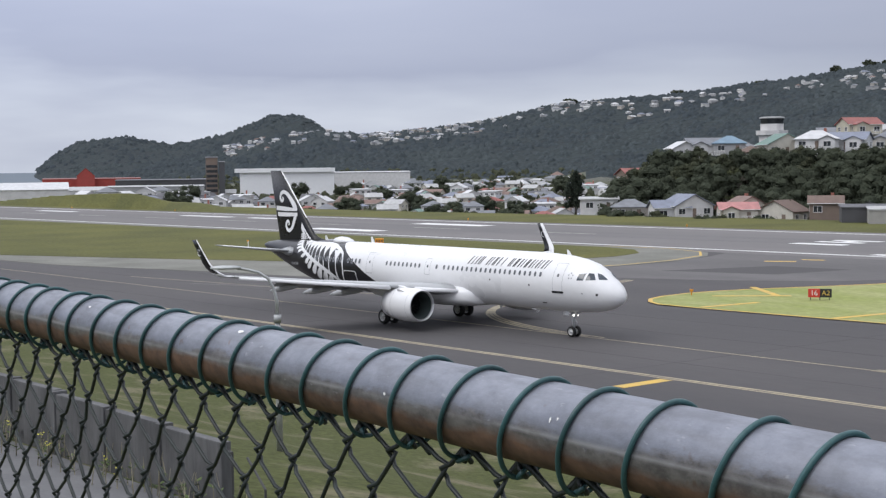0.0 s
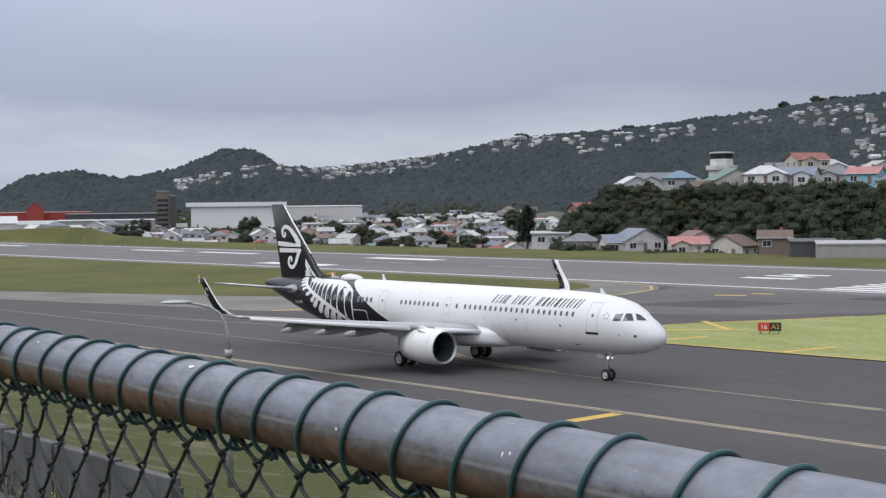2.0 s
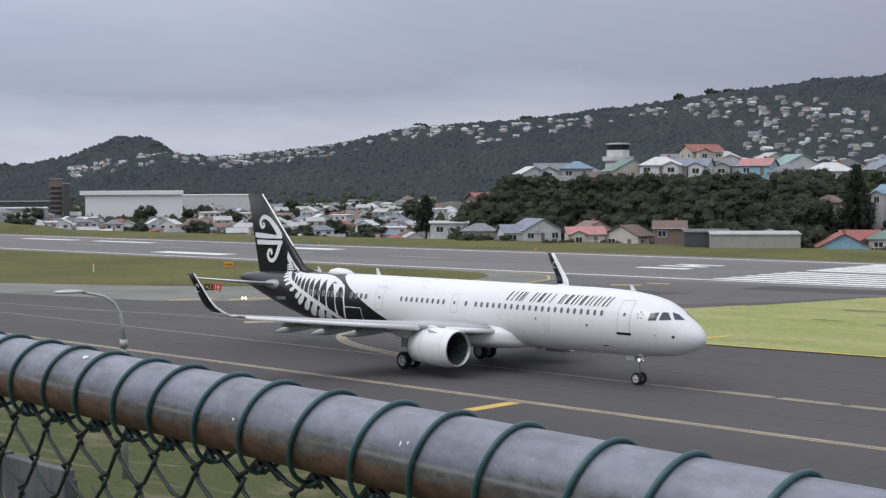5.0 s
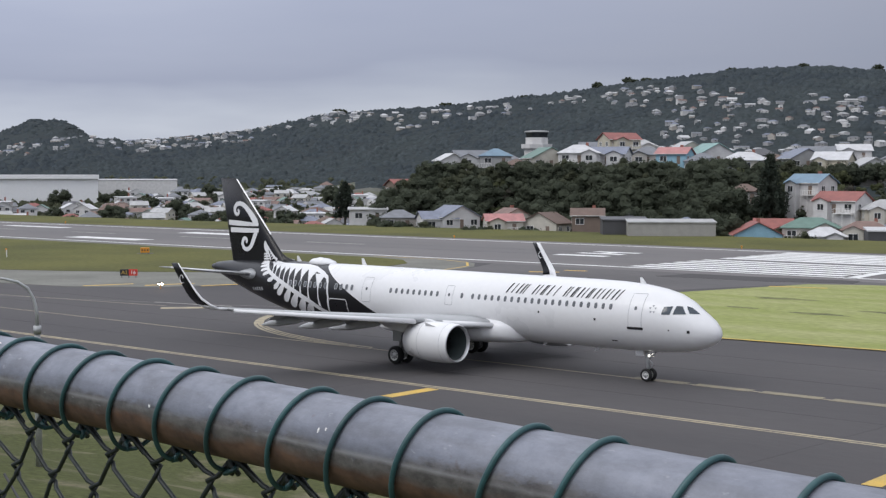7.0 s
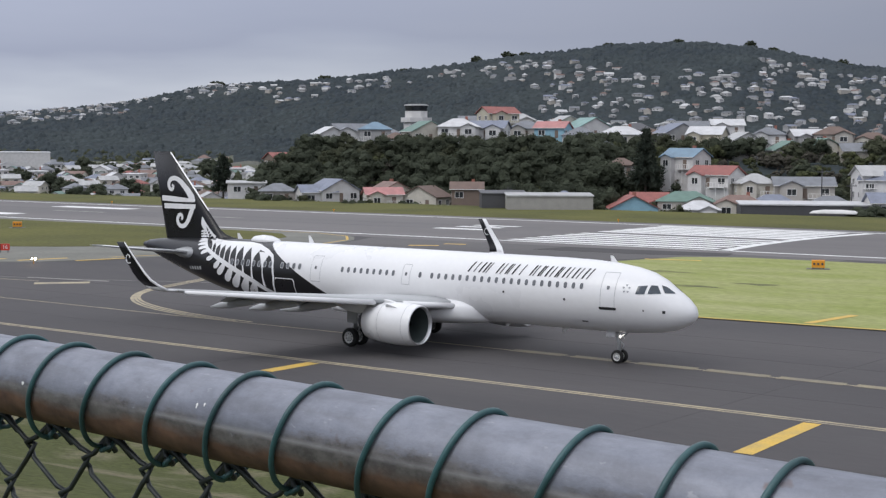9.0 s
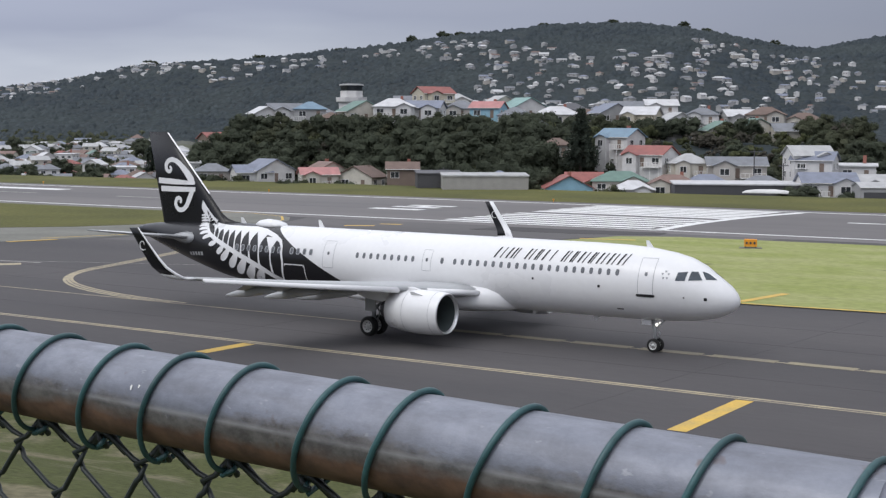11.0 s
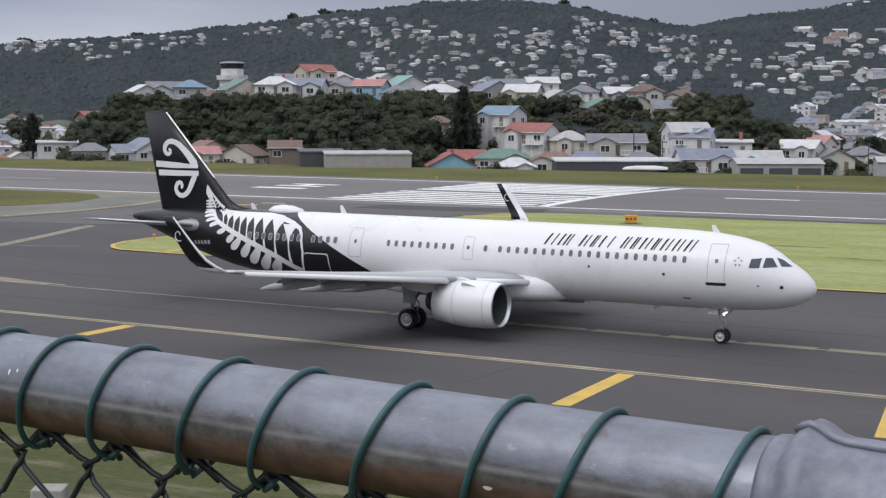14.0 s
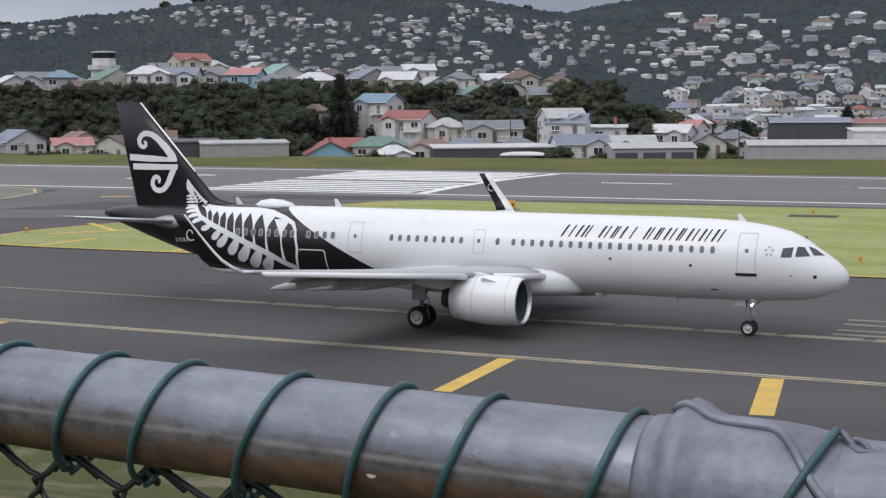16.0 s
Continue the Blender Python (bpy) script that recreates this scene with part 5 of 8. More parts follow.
    sleeve = ((-0.158, 0.0246), (-0.156, 0.0256), (-0.1535, 0.0260), (-0.1515, 0.0256), (-0.149, 0.0272), (-0.1455, 0.0312), (-0.142, 0.0330), (-0.1385, 0.0318), (-0.134, 0.0290), (-0.129, 0.0278),
              (-0.118, 0.0276), (-0.108, 0.0275), (-0.098, 0.0268), (-0.088, 0.0252), (-0.078, 0.0232), (-0.06, 0.0205), (-0.02, 0.019), (0.16, 0.019), (0.17, 0.018))
    for x, r in sleeve:
        ring = []
        for k in range(48):
            a = 2 * math.pi * k / 48
            q = r * (1 + 0.018 * noise.noise(Vector((x * 60, math.cos(a) * 1.5, math.sin(a) * 1.5))))
            ring.append((x, q * math.cos(a), q * math.sin(a)))
        secs.append(ring)
    v, f = loft(secs)
    mesh_ob("rail_sleeve", v, f, M["zinc_cast"], base, "cast zinc rail end sleeve", smooth=True)
    # folded lip that runs along the sleeve and drops at its end
    sx_, sr_ = [q[0] for q in sleeve], [q[1] for q in sleeve]
    lip = []
    for i in range(26):
        u = i / 25
        x = -0.147 + 0.066 * u
        an = radians(102 + 6 * u + 60 * smooth(0.55, 1.0, u))
        rr = float(np.interp(x, sx_, sr_)) + 0.0006
        lip.append((x, rr * math.cos(an), rr * math.sin(an)))
    v, f = tube(lip, 0.0017, 8)
    mesh_ob("sleeve_lip", v, f, M["zinc_cast"], base, "raised lip of the rail sleeve", smooth=True)
    # dark strip drawn for the shade under the lip, no real gap
    v, f = tube([(x, y - 0.0006, z - 0.0022) for x, y, z in lip[5:]], 0.0007, 6)
    mesh_ob("sleeve_lip", v, f, M["dark_metal"], base, "dark strip standing in for the shade beneath the folded lip", smooth=True)
    # flattened end of the lip
    bm = bmesh.new()
    x, y, z = lip[-1]
    add_box(bm, x - 0.002, x + 0.016, y - 0.003, y + 0.003, z - 0.0016, z + 0.0012, 0.0008)
    part("lip_end", bm, M["zinc_cast"], base, "flattened tab of bare zinc")
    for x, a in ((-0.102, 0.0006), (-0.060, -0.0068)):
        pts = [(x + 0.015 * math.sin(t), (0.0272 + a) * math.cos(t), (0.0272 + a) * math.sin(t)) for t in [radians(-80 - 8 * k) for k in range(24)]]
        v, f = tube(pts, 0.0016, 8)
        mesh_ob("tie_ring", v, f, M["tie_wire"], base, "green plastic-coated tie wire", smooth=True)
    # bare ends of tie wire twisted together
    tw = []
    for s in (0, math.pi):
        tw.append(tube([(-0.089 + 0.0022 * t, -0.002 - 0.0005 * t + 0.0018 * math.cos(s + 0.9 * t), 0.0262 - 0.0006 * t + 0.0018 * math.sin(s + 0.9 * t)) for t in range(13)], 0.0013, 6))
    tw.append(tube([(-0.083, -0.005, 0.0235), (-0.075, -0.011, 0.0200), (-0.068, -0.013, 0.0175), (-0.060, -0.012, 0.0180)], 0.0013, 6))
    tw.append(tube([(-0.085, -0.003, 0.0240), (-0.078, -0.009, 0.0222), (-0.070, -0.007, 0.0225), (-0.055, -0.012, 0.0190)], 0.0012, 6))
    v, f = join(tw)
    mesh_ob("twisted_wire_end", v, f, M["zinc_cast"], base, "twisted end of bare tie wire", smooth=True)


fence()


# ---------------- airfield fittings ----------------
M["sign_red"] = mat("sign_red", (0.55, 0.045, 0.03), 0.5, var=0.05)
M["sign_black"] = mat("sign_black", (0.02, 0.02, 0.02), 0.5, var=0.05)
M["orange"] = mat("orange", (0.75, 0.30, 0.02), 0.6, var=0.08, scale=2)
M["lamp_grey"] = mat("lamp_grey", (0.45, 0.46, 0.46), 0.5, metal=0.4, var=0.1, scale=2, fine=20)
M["steel_dark"] = mat("steel_dark", (0.06, 0.06, 0.06), 0.6, var=0.1)


M["lamp_glow"] = glow("lamp_glow", (1.0, 0.75, 0.45), 40)


def text_ob(body, size, material, parent, m, name="lettering"):
    c = bpy.data.curves.new(name, "FONT")
    c.body, c.size, c.align_x, c.align_y, c.extrude = body, size, "CENTER", "CENTER", 0.004
    c.materials.append(material)
    ob = new(name, c)
    ob.parent = parent
    ob.matrix_basis = m
    return ob


def taxi_sign(x, y, turn, first, second, red_first):
    """A low lit sign: two panels in a frame on short legs."""
    s = empty("taxiway_sign", pose(x, y, 0.07, 0, 0, turn))
    tagged(s, "low red and black taxiway sign on short legs", "sign")
    cols = (M["sign_red"], M["sign_black"]) if red_first else (M["sign_black"], M["sign_red"])
    for i, (txt, c) in enumerate(((first, cols[0]), (second, cols[1]))):
        bm = bmesh.new()
        add_box(bm, -1.0 + i * 1.0, 0.0 + i * 1.0, -0.12, 0.12, 0.25, 1.0, 0.02)
        p = part("panel", bm, c, s, "red panel" if c is M["sign_red"] else "black panel")
        text_ob(txt, 0.62, M["white_paint"] if c is M["sign_red"] else M["yellow_paint"], p, pose(-0.5 + i * 1.0, -0.126, 0.62, 90, 0, 0))
    for lx in (-0.8, 0, 0.8):
        v, f = tube([(lx, 0, 0), (lx, 0, 0.3)], 0.04, 8)
        mesh_ob("leg", v, f, M["steel_dark"], s)
    return s


taxi_sign(-76.7, 106.3, 38, "16", "A2", True)
taxi_sign(-139.4, 103.4, 50, "A2", "16", False)


def guard_board(x, y, turn):
    """Faded red and black board standing on a concrete slab in the turf."""
    s = empty("guidance_board", Matrix.Translation((x, y, 0.02)) @ pose(0, 0, 0, 0, 0, turn))
    tagged(s, "faded red and black guidance board on a concrete slab", "sign")
    bm = bmesh.new()
    add_box(bm, -1.9, 1.7, -0.9, 0.7, -0.02, 0.09, 0.02)
    part("slab", bm, M["board_slab"], s, "stained concrete slab")
    bm = bmesh.new()
    add_box(bm, -0.55, 1.15, -0.09, 0.09, 0.16, 0.92, 0.03)
    part("panel", bm, M["board_red"], s, "faded red panel")
    bm = bmesh.new()
    add_box(bm, -1.1, -0.553, -0.09, 0.09, 0.16, 0.92, 0.03)
    part("panel", bm, M["board_dark"], s, "dark green-black panel")
    for lx in (-0.9, 0.95):
        bm = bmesh.new()
        add_box(bm, lx - 0.05, lx + 0.05, -0.05, 0.05, 0.09, 0.17, 0.01)
        part("leg", bm, M["board_dark"], s)


M["board_red"] = mat("board_red", (0.34, 0.115, 0.06), 0.6, var=0.15, scale=3, fine=20)
M["board_dark"] = mat("board_dark", (0.03, 0.037, 0.032), 0.6, var=0.15, scale=3, fine=20)
M["board_slab"] = mat("board_slab", (0.26, 0.25, 0.23), 0.9, var=0.3, scale=1.5, fine=12, tint=(0.14, 0.135, 0.12))
guard_board(-22.6, 115.0, 14)


def marker_box(x, y, turn, w=1.3, z=0.07):
    s = empty("marker_box", pose(x, y, z, 0, 0, turn))
    tagged(s, "orange equipment box on a concrete pad", "equipment box")
    bm = bmesh.new()
    add_box(bm, -w / 2 - 0.5, w / 2 + 0.5, -0.7, 0.7, -0.05, 0.06)
    part("pad", bm, M["pale_concrete"], s, "concrete pad")
    bm = bmesh.new()
    add_box(bm, -w / 2, w / 2, -0.35, 0.35, 0.18, 0.92, 0.04)
    part("housing", bm, M["orange"], s, "orange housing")
    for lx in (-0.4, 0.4):
        v, f = tube([(lx * w, 0, 0.05), (lx * w, 0, 0.2)], 0.05, 8)
        mesh_ob("leg", v, f, M["steel_dark"], s)
    for i in range(3):
        v, f = tube([(-0.4 + 0.4 * i, -0.36, 0.55), (-0.4 + 0.4 * i, -0.39, 0.55)], 0.12, 12)
        mesh_ob("lens", v, f, M["steel_dark"], s)


marker_box(-57.4, 141.6, 22)
marker_box(-179.4, 136.1, 50)


def edge_light(x, y, z, lit=False):
    s = empty("edge_light", pose(x, y, z))
    tagged(s, "small lit taxiway guard lamp" if lit else "small taxiway edge lamp on a stem", "airfield lamp")
    v, f = tube([(0, 0, 0), (0, 0, 0.35)], 0.05, 8)
    mesh_ob("stem", v, f, M["orange"], s)
    bm = bmesh.new()
    add_box(bm, -0.32 if lit else -0.12, 0.32 if lit else 0.12, -0.12, 0.12, 0.33, 0.68 if lit else 0.55, 0.03)
    part("head", bm, M["sign_black"] if lit else M["orange"], s)
    if lit:
        for lx in (-0.16, 0.16):
            v, f = tube([(lx, -0.12, 0.51), (lx, -0.16, 0.50)], 0.10, 14)
            mesh_ob("lamp_lens", v, f, M["lamp_glow"], s, "glowing warm lens")
    return s


edge_light(-124.2, 96.2, 0.03, True).rotation_euler = (0, 0, radians(52))
edge_light(-15.9, 105.0, 0.07)
bm = bmesh.new()
add_box(bm, -0.06, 0.06, -0.04, 0.04, -0.1, 1.05, 0.01)
mp_ = part("marker_post", bm, M["white_paint"])
mp_.matrix_world = pose(221 * math.sin(radians(-57.93)), 221 * math.cos(radians(-57.93)), 0.07)
tagged(mp_, "thin white marker post on the mown grass", "post")
edge_light(-26.4, 144.1, 0.07)
for x, y in ((-88, 102.5), (-198.8, 124.5)):
    edge_light(x, y, 0.07)
for i in range(9):
    edge_light(-420 + 60 * i, rw(-420 + 60 * i, 51.5), 0.02)
slab("marking", [(-28.6, 142.6), (-24.0, 143.0), (-24.2, 145.4), (-28.8, 145.0)], 0.0, 0.1, M["dark_asphalt"])

# ---------------- lamp post, wall and lane below the fence ----------------
M["old_concrete"] = mat("old_concrete", (0.115, 0.115, 0.118), 0.9, var=0.2, scale=1.2, fine=9, bump=0.02, bump_scale=14, tint=(0.06, 0.06, 0.063), stretch=(1, 1, 0.25))
M["lane"] = mat("lane", (0.135, 0.135, 0.14), 0.85, var=0.1, scale=0.8, fine=12, bump=0.005, tint=(0.10, 0.10, 0.105))
M["dead_stalk"] = mat("dead_stalk", (0.30, 0.27, 0.19), 0.9, var=0.2, scale=5)
M["weed_green"] = mat("weed_green", (0.09, 0.13, 0.04), 0.9, var=0.25, scale=5, island=0.3)
M["yellow_flower"] = mat("yellow_flower", (0.70, 0.66, 0.10), 0.8, var=0.1, scale=20)
M["dirt"] = mat("dirt", (0.30, 0.26, 0.20), 0.95, var=0.18, scale=0.7, fine=8, bump=0.03, bump_scale=10, tint=(0.20, 0.19, 0.13))


def bank_z(x, y):
    return terrain(math.degrees(math.atan2(x, y)), math.hypot(x, y))


def lamp_post(az, dist, top_el):
    x, y = dist * math.sin(radians(az)), dist * math.cos(radians(az))
    z0 = bank_z(x, y)
    s = empty("street_lamp", pose(x, y, z0 - 0.1, 0, 0, -az))
    tagged(s, "grey steel street lamp with a curved outreach arm", "street lamp")
    ztop = EYE + dist * math.tan(radians(top_el)) - z0 + 0.1
    zj = EYE + dist * math.tan(radians(-6.0)) - z0 + 0.1
    v, f = tube([(0, 0, 0), (0, 0, zj * 0.5), (0, 0, zj)], [0.085, 0.078, 0.07], 16)
    mesh_ob("column", v, f, M["lamp_grey"], s, "grey steel column", smooth=True)
    v, f = tube([(0, 0, zj - 0.06), (0, 0, zj + 0.14)], 0.095, 16)
    mesh_ob("collar", v, f, M["lamp_grey"], s, smooth=True)
    hgt = ztop - zj
    arm = [(0, 0, zj + 0.1), (-0.01, 0, zj + hgt * 0.38), (-0.08, 0, zj + hgt * 0.62), (-0.22, 0, zj + hgt * 0.82), (-0.45, 0, zj + hgt * 0.94), (-0.75, 0, zj + hgt * 1.0), (-1.0, 0, zj + hgt * 1.03)]
    v, f = tube(arm, [0.05, 0.045, 0.04, 0.038, 0.036, 0.034, 0.034], 12)
    mesh_ob("arm", v, f, M["lamp_grey"], s, "curved outreach arm", smooth=True)
    secs = []
    for x_, hw, hh in ((-0.9, 0.05, 0.04), (-1.05, 0.12, 0.06), (-1.35, 0.15, 0.07), (-1.6, 0.10, 0.05), (-1.66, 0.03, 0.02)):
        secs.append([(x_, hw * math.cos(2 * math.pi * k / 16), zj + hgt * 1.035 + hh * math.sin(2 * math.pi * k / 16) * (1 if math.sin(2 * math.pi * k / 16) > 0 else 0.5)) for k in range(16)])
    v, f = loft(secs)
    mesh_ob("lamp_head", v, f, M["lamp_grey"], s, "flat grey lamp head", smooth=True)


lamp_post(-56.85, 37.0, -4.0)
slab("road", [(-60, 8.0), (-16, 8.0), (-18.5, 13.8), (-60, 13.8)], 5.6, 5.96, M["lane"])["label"] = "grey asphalt service lane below the fence"


def retaining_wall():
    w = empty("boundary_wall", pose(0, 14.0, 0))
    tagged(w, "dark weathered concrete panel wall with stepped top", "wall")
    rnd = random.Random(8)
    x, top = -47.4, 7.66
    while x + 2.4 < -23.3:
        L = 2.4
        bm = bmesh.new()
        add_box(bm, x, x + L - 0.03, 0, 0.22, 5.0, top + rnd.uniform(-0.02, 0.02), 0.02)
        part("panel", bm, M["old_concrete"], w)
        bm = bmesh.new()
        add_box(bm, x - 0.09, x + 0.09, -0.05, 0.28, 5.0, top + 0.05, 0.015)
        part("pier", bm, M["old_concrete"], w)
        x += L
        top -= 0.055
    v, f = join([tube([(-23.2, 0.1, 6.0), (-23.2, 0.1, 7.0), (-24.2, 0.1, 7.05)], 0.025, 8), tube([(-22.4, 0.3, 5.2), (-22.4, 0.3, 6.4), (-23.0, 0.3, 6.9)], 0.025, 8)])
    mesh_ob("handrail", v, f, M["steel_dark"], w, "thin dark handrail")


retaining_wall()
slab("marking", [(-60, 7.6), (-26, 7.4), (-26, 7.8), (-60, 8.0)], 5.5, 6.05, M["pale_concrete"])["label"] = "pale broken kerb of the lane"


def weeds():
    rnd = random.Random(5)
    stalks, leaves, flowers = [], [], []
    for i in range(420):
        x = rnd.uniform(-42, -22)
        y = rnd.choice((rnd.uniform(13.0, 13.9), rnd.uniform(6.2, 7.9), rnd.uniform(6.2, 7.6)))
        z = bank_z(x, y) - 0.02 if y < 8 else 5.95
        h = rnd.uniform(0.25, 0.95)
        lx, ly = rnd.uniform(-0.25, 0.25), rnd.uniform(-0.15, 0.15)
        stalks.append(tube([(x, y, z), (x + lx * 0.4, y + ly * 0.4, z + h * 0.6), (x + lx, y + ly, z + h)], [0.012, 0.009, 0.004], 4))
        for k in range(rnd.randint(2, 7)):
            u = rnd.uniform(0.1, 0.8)
            px, py, pz = x + lx * u, y + ly * u, z + h * u
            a = rnd.uniform(0, 6.28)
            d = rnd.uniform(0.06, 0.16)
            q = Vector((math.cos(a), math.sin(a), 0.5)) * d
            s = Vector((-math.sin(a), math.cos(a), 0)) * d * 0.3
            p = Vector((px, py, pz))
            leaves.append(([tuple(p), tuple(p + q * 0.5 + s), tuple(p + q), tuple(p + q * 0.5 - s)], [(0, 1, 2, 3)]))
        if rnd.random() < 0.16:
            for k in range(7):
                c = Vector((x + lx + rnd.uniform(-0.07, 0.07), y + ly + rnd.uniform(-0.07, 0.07), z + h + rnd.uniform(-0.08, 0.05)))
                r = rnd.uniform(0.012, 0.03)
                flowers.append(([tuple(c + Vector((r, 0, 0))), tuple(c + Vector((0, r, 0.3 * r))), tuple(c + Vector((-r, 0, 0))), tuple(c + Vector((0, -r, 0.5 * r))), tuple(c + Vector((0, 0, r)))], [(0, 1, 4), (1, 2, 4), (2, 3, 4), (3, 0, 4)]))
    w = empty("weeds")
    tagged(w, "dry stalks and green weeds with yellow flowers along the lane", "weeds", kind="stuff")
    for n_, l_, m_ in (("stalks", stalks, M["dead_stalk"]), ("leaves", leaves, M["weed_green"]), ("flowers", flowers, M["yellow_flower"])):
        v, f = join(l_)
        ob = mesh_ob(n_, v, f, m_, w)
        ob["kind"] = "stuff"


weeds()


bm_ = bmesh.new()
add_box(bm_, -0.27, 0.27, -0.24, 0.24, 0, 0.34, 0.03)
cb = part("concrete_block", bm_, M["worn_white"])
cbx, cby = 25 * math.sin(radians(-44.8)), 25 * math.cos(radians(-44.8))
cb.matrix_world = pose(cbx, cby, bank_z(cbx, cby) - 0.05, 0, 0, 30)
tagged(cb, "pale concrete block on the grass", "concrete block")


# ---------------- suburb: houses ----------------
def paint(name, c, rough=0.7, var=0.06, **k):
    return mat(name, c, rough, var=var, scale=0.6, fine=6, **k)


WALLS = {"white": paint("wall_white", (0.62, 0.61, 0.60)), "cream": paint("wall_cream", (0.56, 0.53, 0.46)), "grey": paint("wall_grey", (0.36, 0.36, 0.36)),
         "beige": paint("wall_beige", (0.44, 0.41, 0.37)), "blue": paint("wall_blue", (0.27, 0.46, 0.56)), "brown": paint("wall_brown", (0.20, 0.15, 0.12)),
         "dark": paint("wall_dark", (0.07, 0.07, 0.075)), "brick": paint("wall_brick", (0.30, 0.12, 0.09)), "yellow": paint("wall_yellow", (0.52, 0.48, 0.38)), "red": paint("wall_red", (0.38, 0.062, 0.05)), "concrete": paint("wall_concrete", (0.33, 0.32, 0.30)), "pale_steel": paint("wall_pale_steel", (0.82, 0.82, 0.82), 0.5, 0.015)}
ROOFS = {"red": paint("roof_red", (0.29, 0.10, 0.085), 0.6, 0.12), "pink": paint("roof_pink", (0.44, 0.20, 0.19), 0.6, 0.1), "grey": paint("roof_grey", (0.19, 0.20, 0.22), 0.6, 0.12),
         "dark": paint("roof_dark", (0.10, 0.10, 0.11), 0.6, 0.12), "green": paint("roof_green", (0.13, 0.215, 0.18), 0.6, 0.1), "teal": paint("roof_teal", (0.22, 0.35, 0.33), 0.6, 0.1),
         "blue": paint("roof_blue", (0.17, 0.26, 0.34), 0.6, 0.1), "white": paint("roof_white", (0.56, 0.56, 0.57), 0.5, 0.08), "brown": paint("roof_brown", (0.16, 0.11, 0.09), 0.7, 0.12),
         "terracotta": paint("roof_terracotta", (0.215, 0.142, 0.120), 0.7, 0.12), "slate": paint("roof_slate", (0.20, 0.22, 0.28), 0.6, 0.1), "pale": paint("roof_pale", (0.42, 0.42, 0.42), 0.5, 0.1)}
M["trim"] = paint("trim_white", (0.75, 0.74, 0.72), 0.5)
M["pane"] = mat("pane", (0.045, 0.05, 0.056), 0.12, var=0.2, scale=0.5, fine=2)
WIN = {}


def window_mesh(w, h):
    key = (round(w, 1), round(h, 1))
    if key not in WIN:
        bm = bmesh.new()
        for x0, x1, z0, z1 in ((-w / 2 - 0.1, -w / 2, -h / 2 - 0.1, h / 2 + 0.1), (w / 2, w / 2 + 0.1, -h / 2 - 0.1, h / 2 + 0.1), (-w / 2, w / 2, -h / 2 - 0.1, -h / 2), (-w / 2, w / 2, h / 2, h / 2 + 0.1), (-0.04, 0.04, -h / 2, h / 2)):
            add_box(bm, x0, x1, -0.08, 0.05, z0, z1)
        fr = bpy.data.meshes.new("window")
        bm.to_mesh(fr)
        bm.free()
        fr.materials.append(M["trim"])
        bm = bmesh.new()
        add_box(bm, -w / 2, w / 2, -0.03, 0.04, -h / 2, h / 2)
        pa = bpy.data.meshes.new("pane")
        bm.to_mesh(pa)
        bm.free()
        pa.materials.append(M["pane"])
        WIN[key] = (fr, pa)
    return WIN[key]


def put_window(parent, x, y, z, turn, w, h):
    fr, pa = window_mesh(w, h)
    o = new("window", fr)
    o.parent = parent
    o.matrix_basis = pose(x, y, z, 0, 0, turn)
    p = new("pane", pa)
    p.parent = o


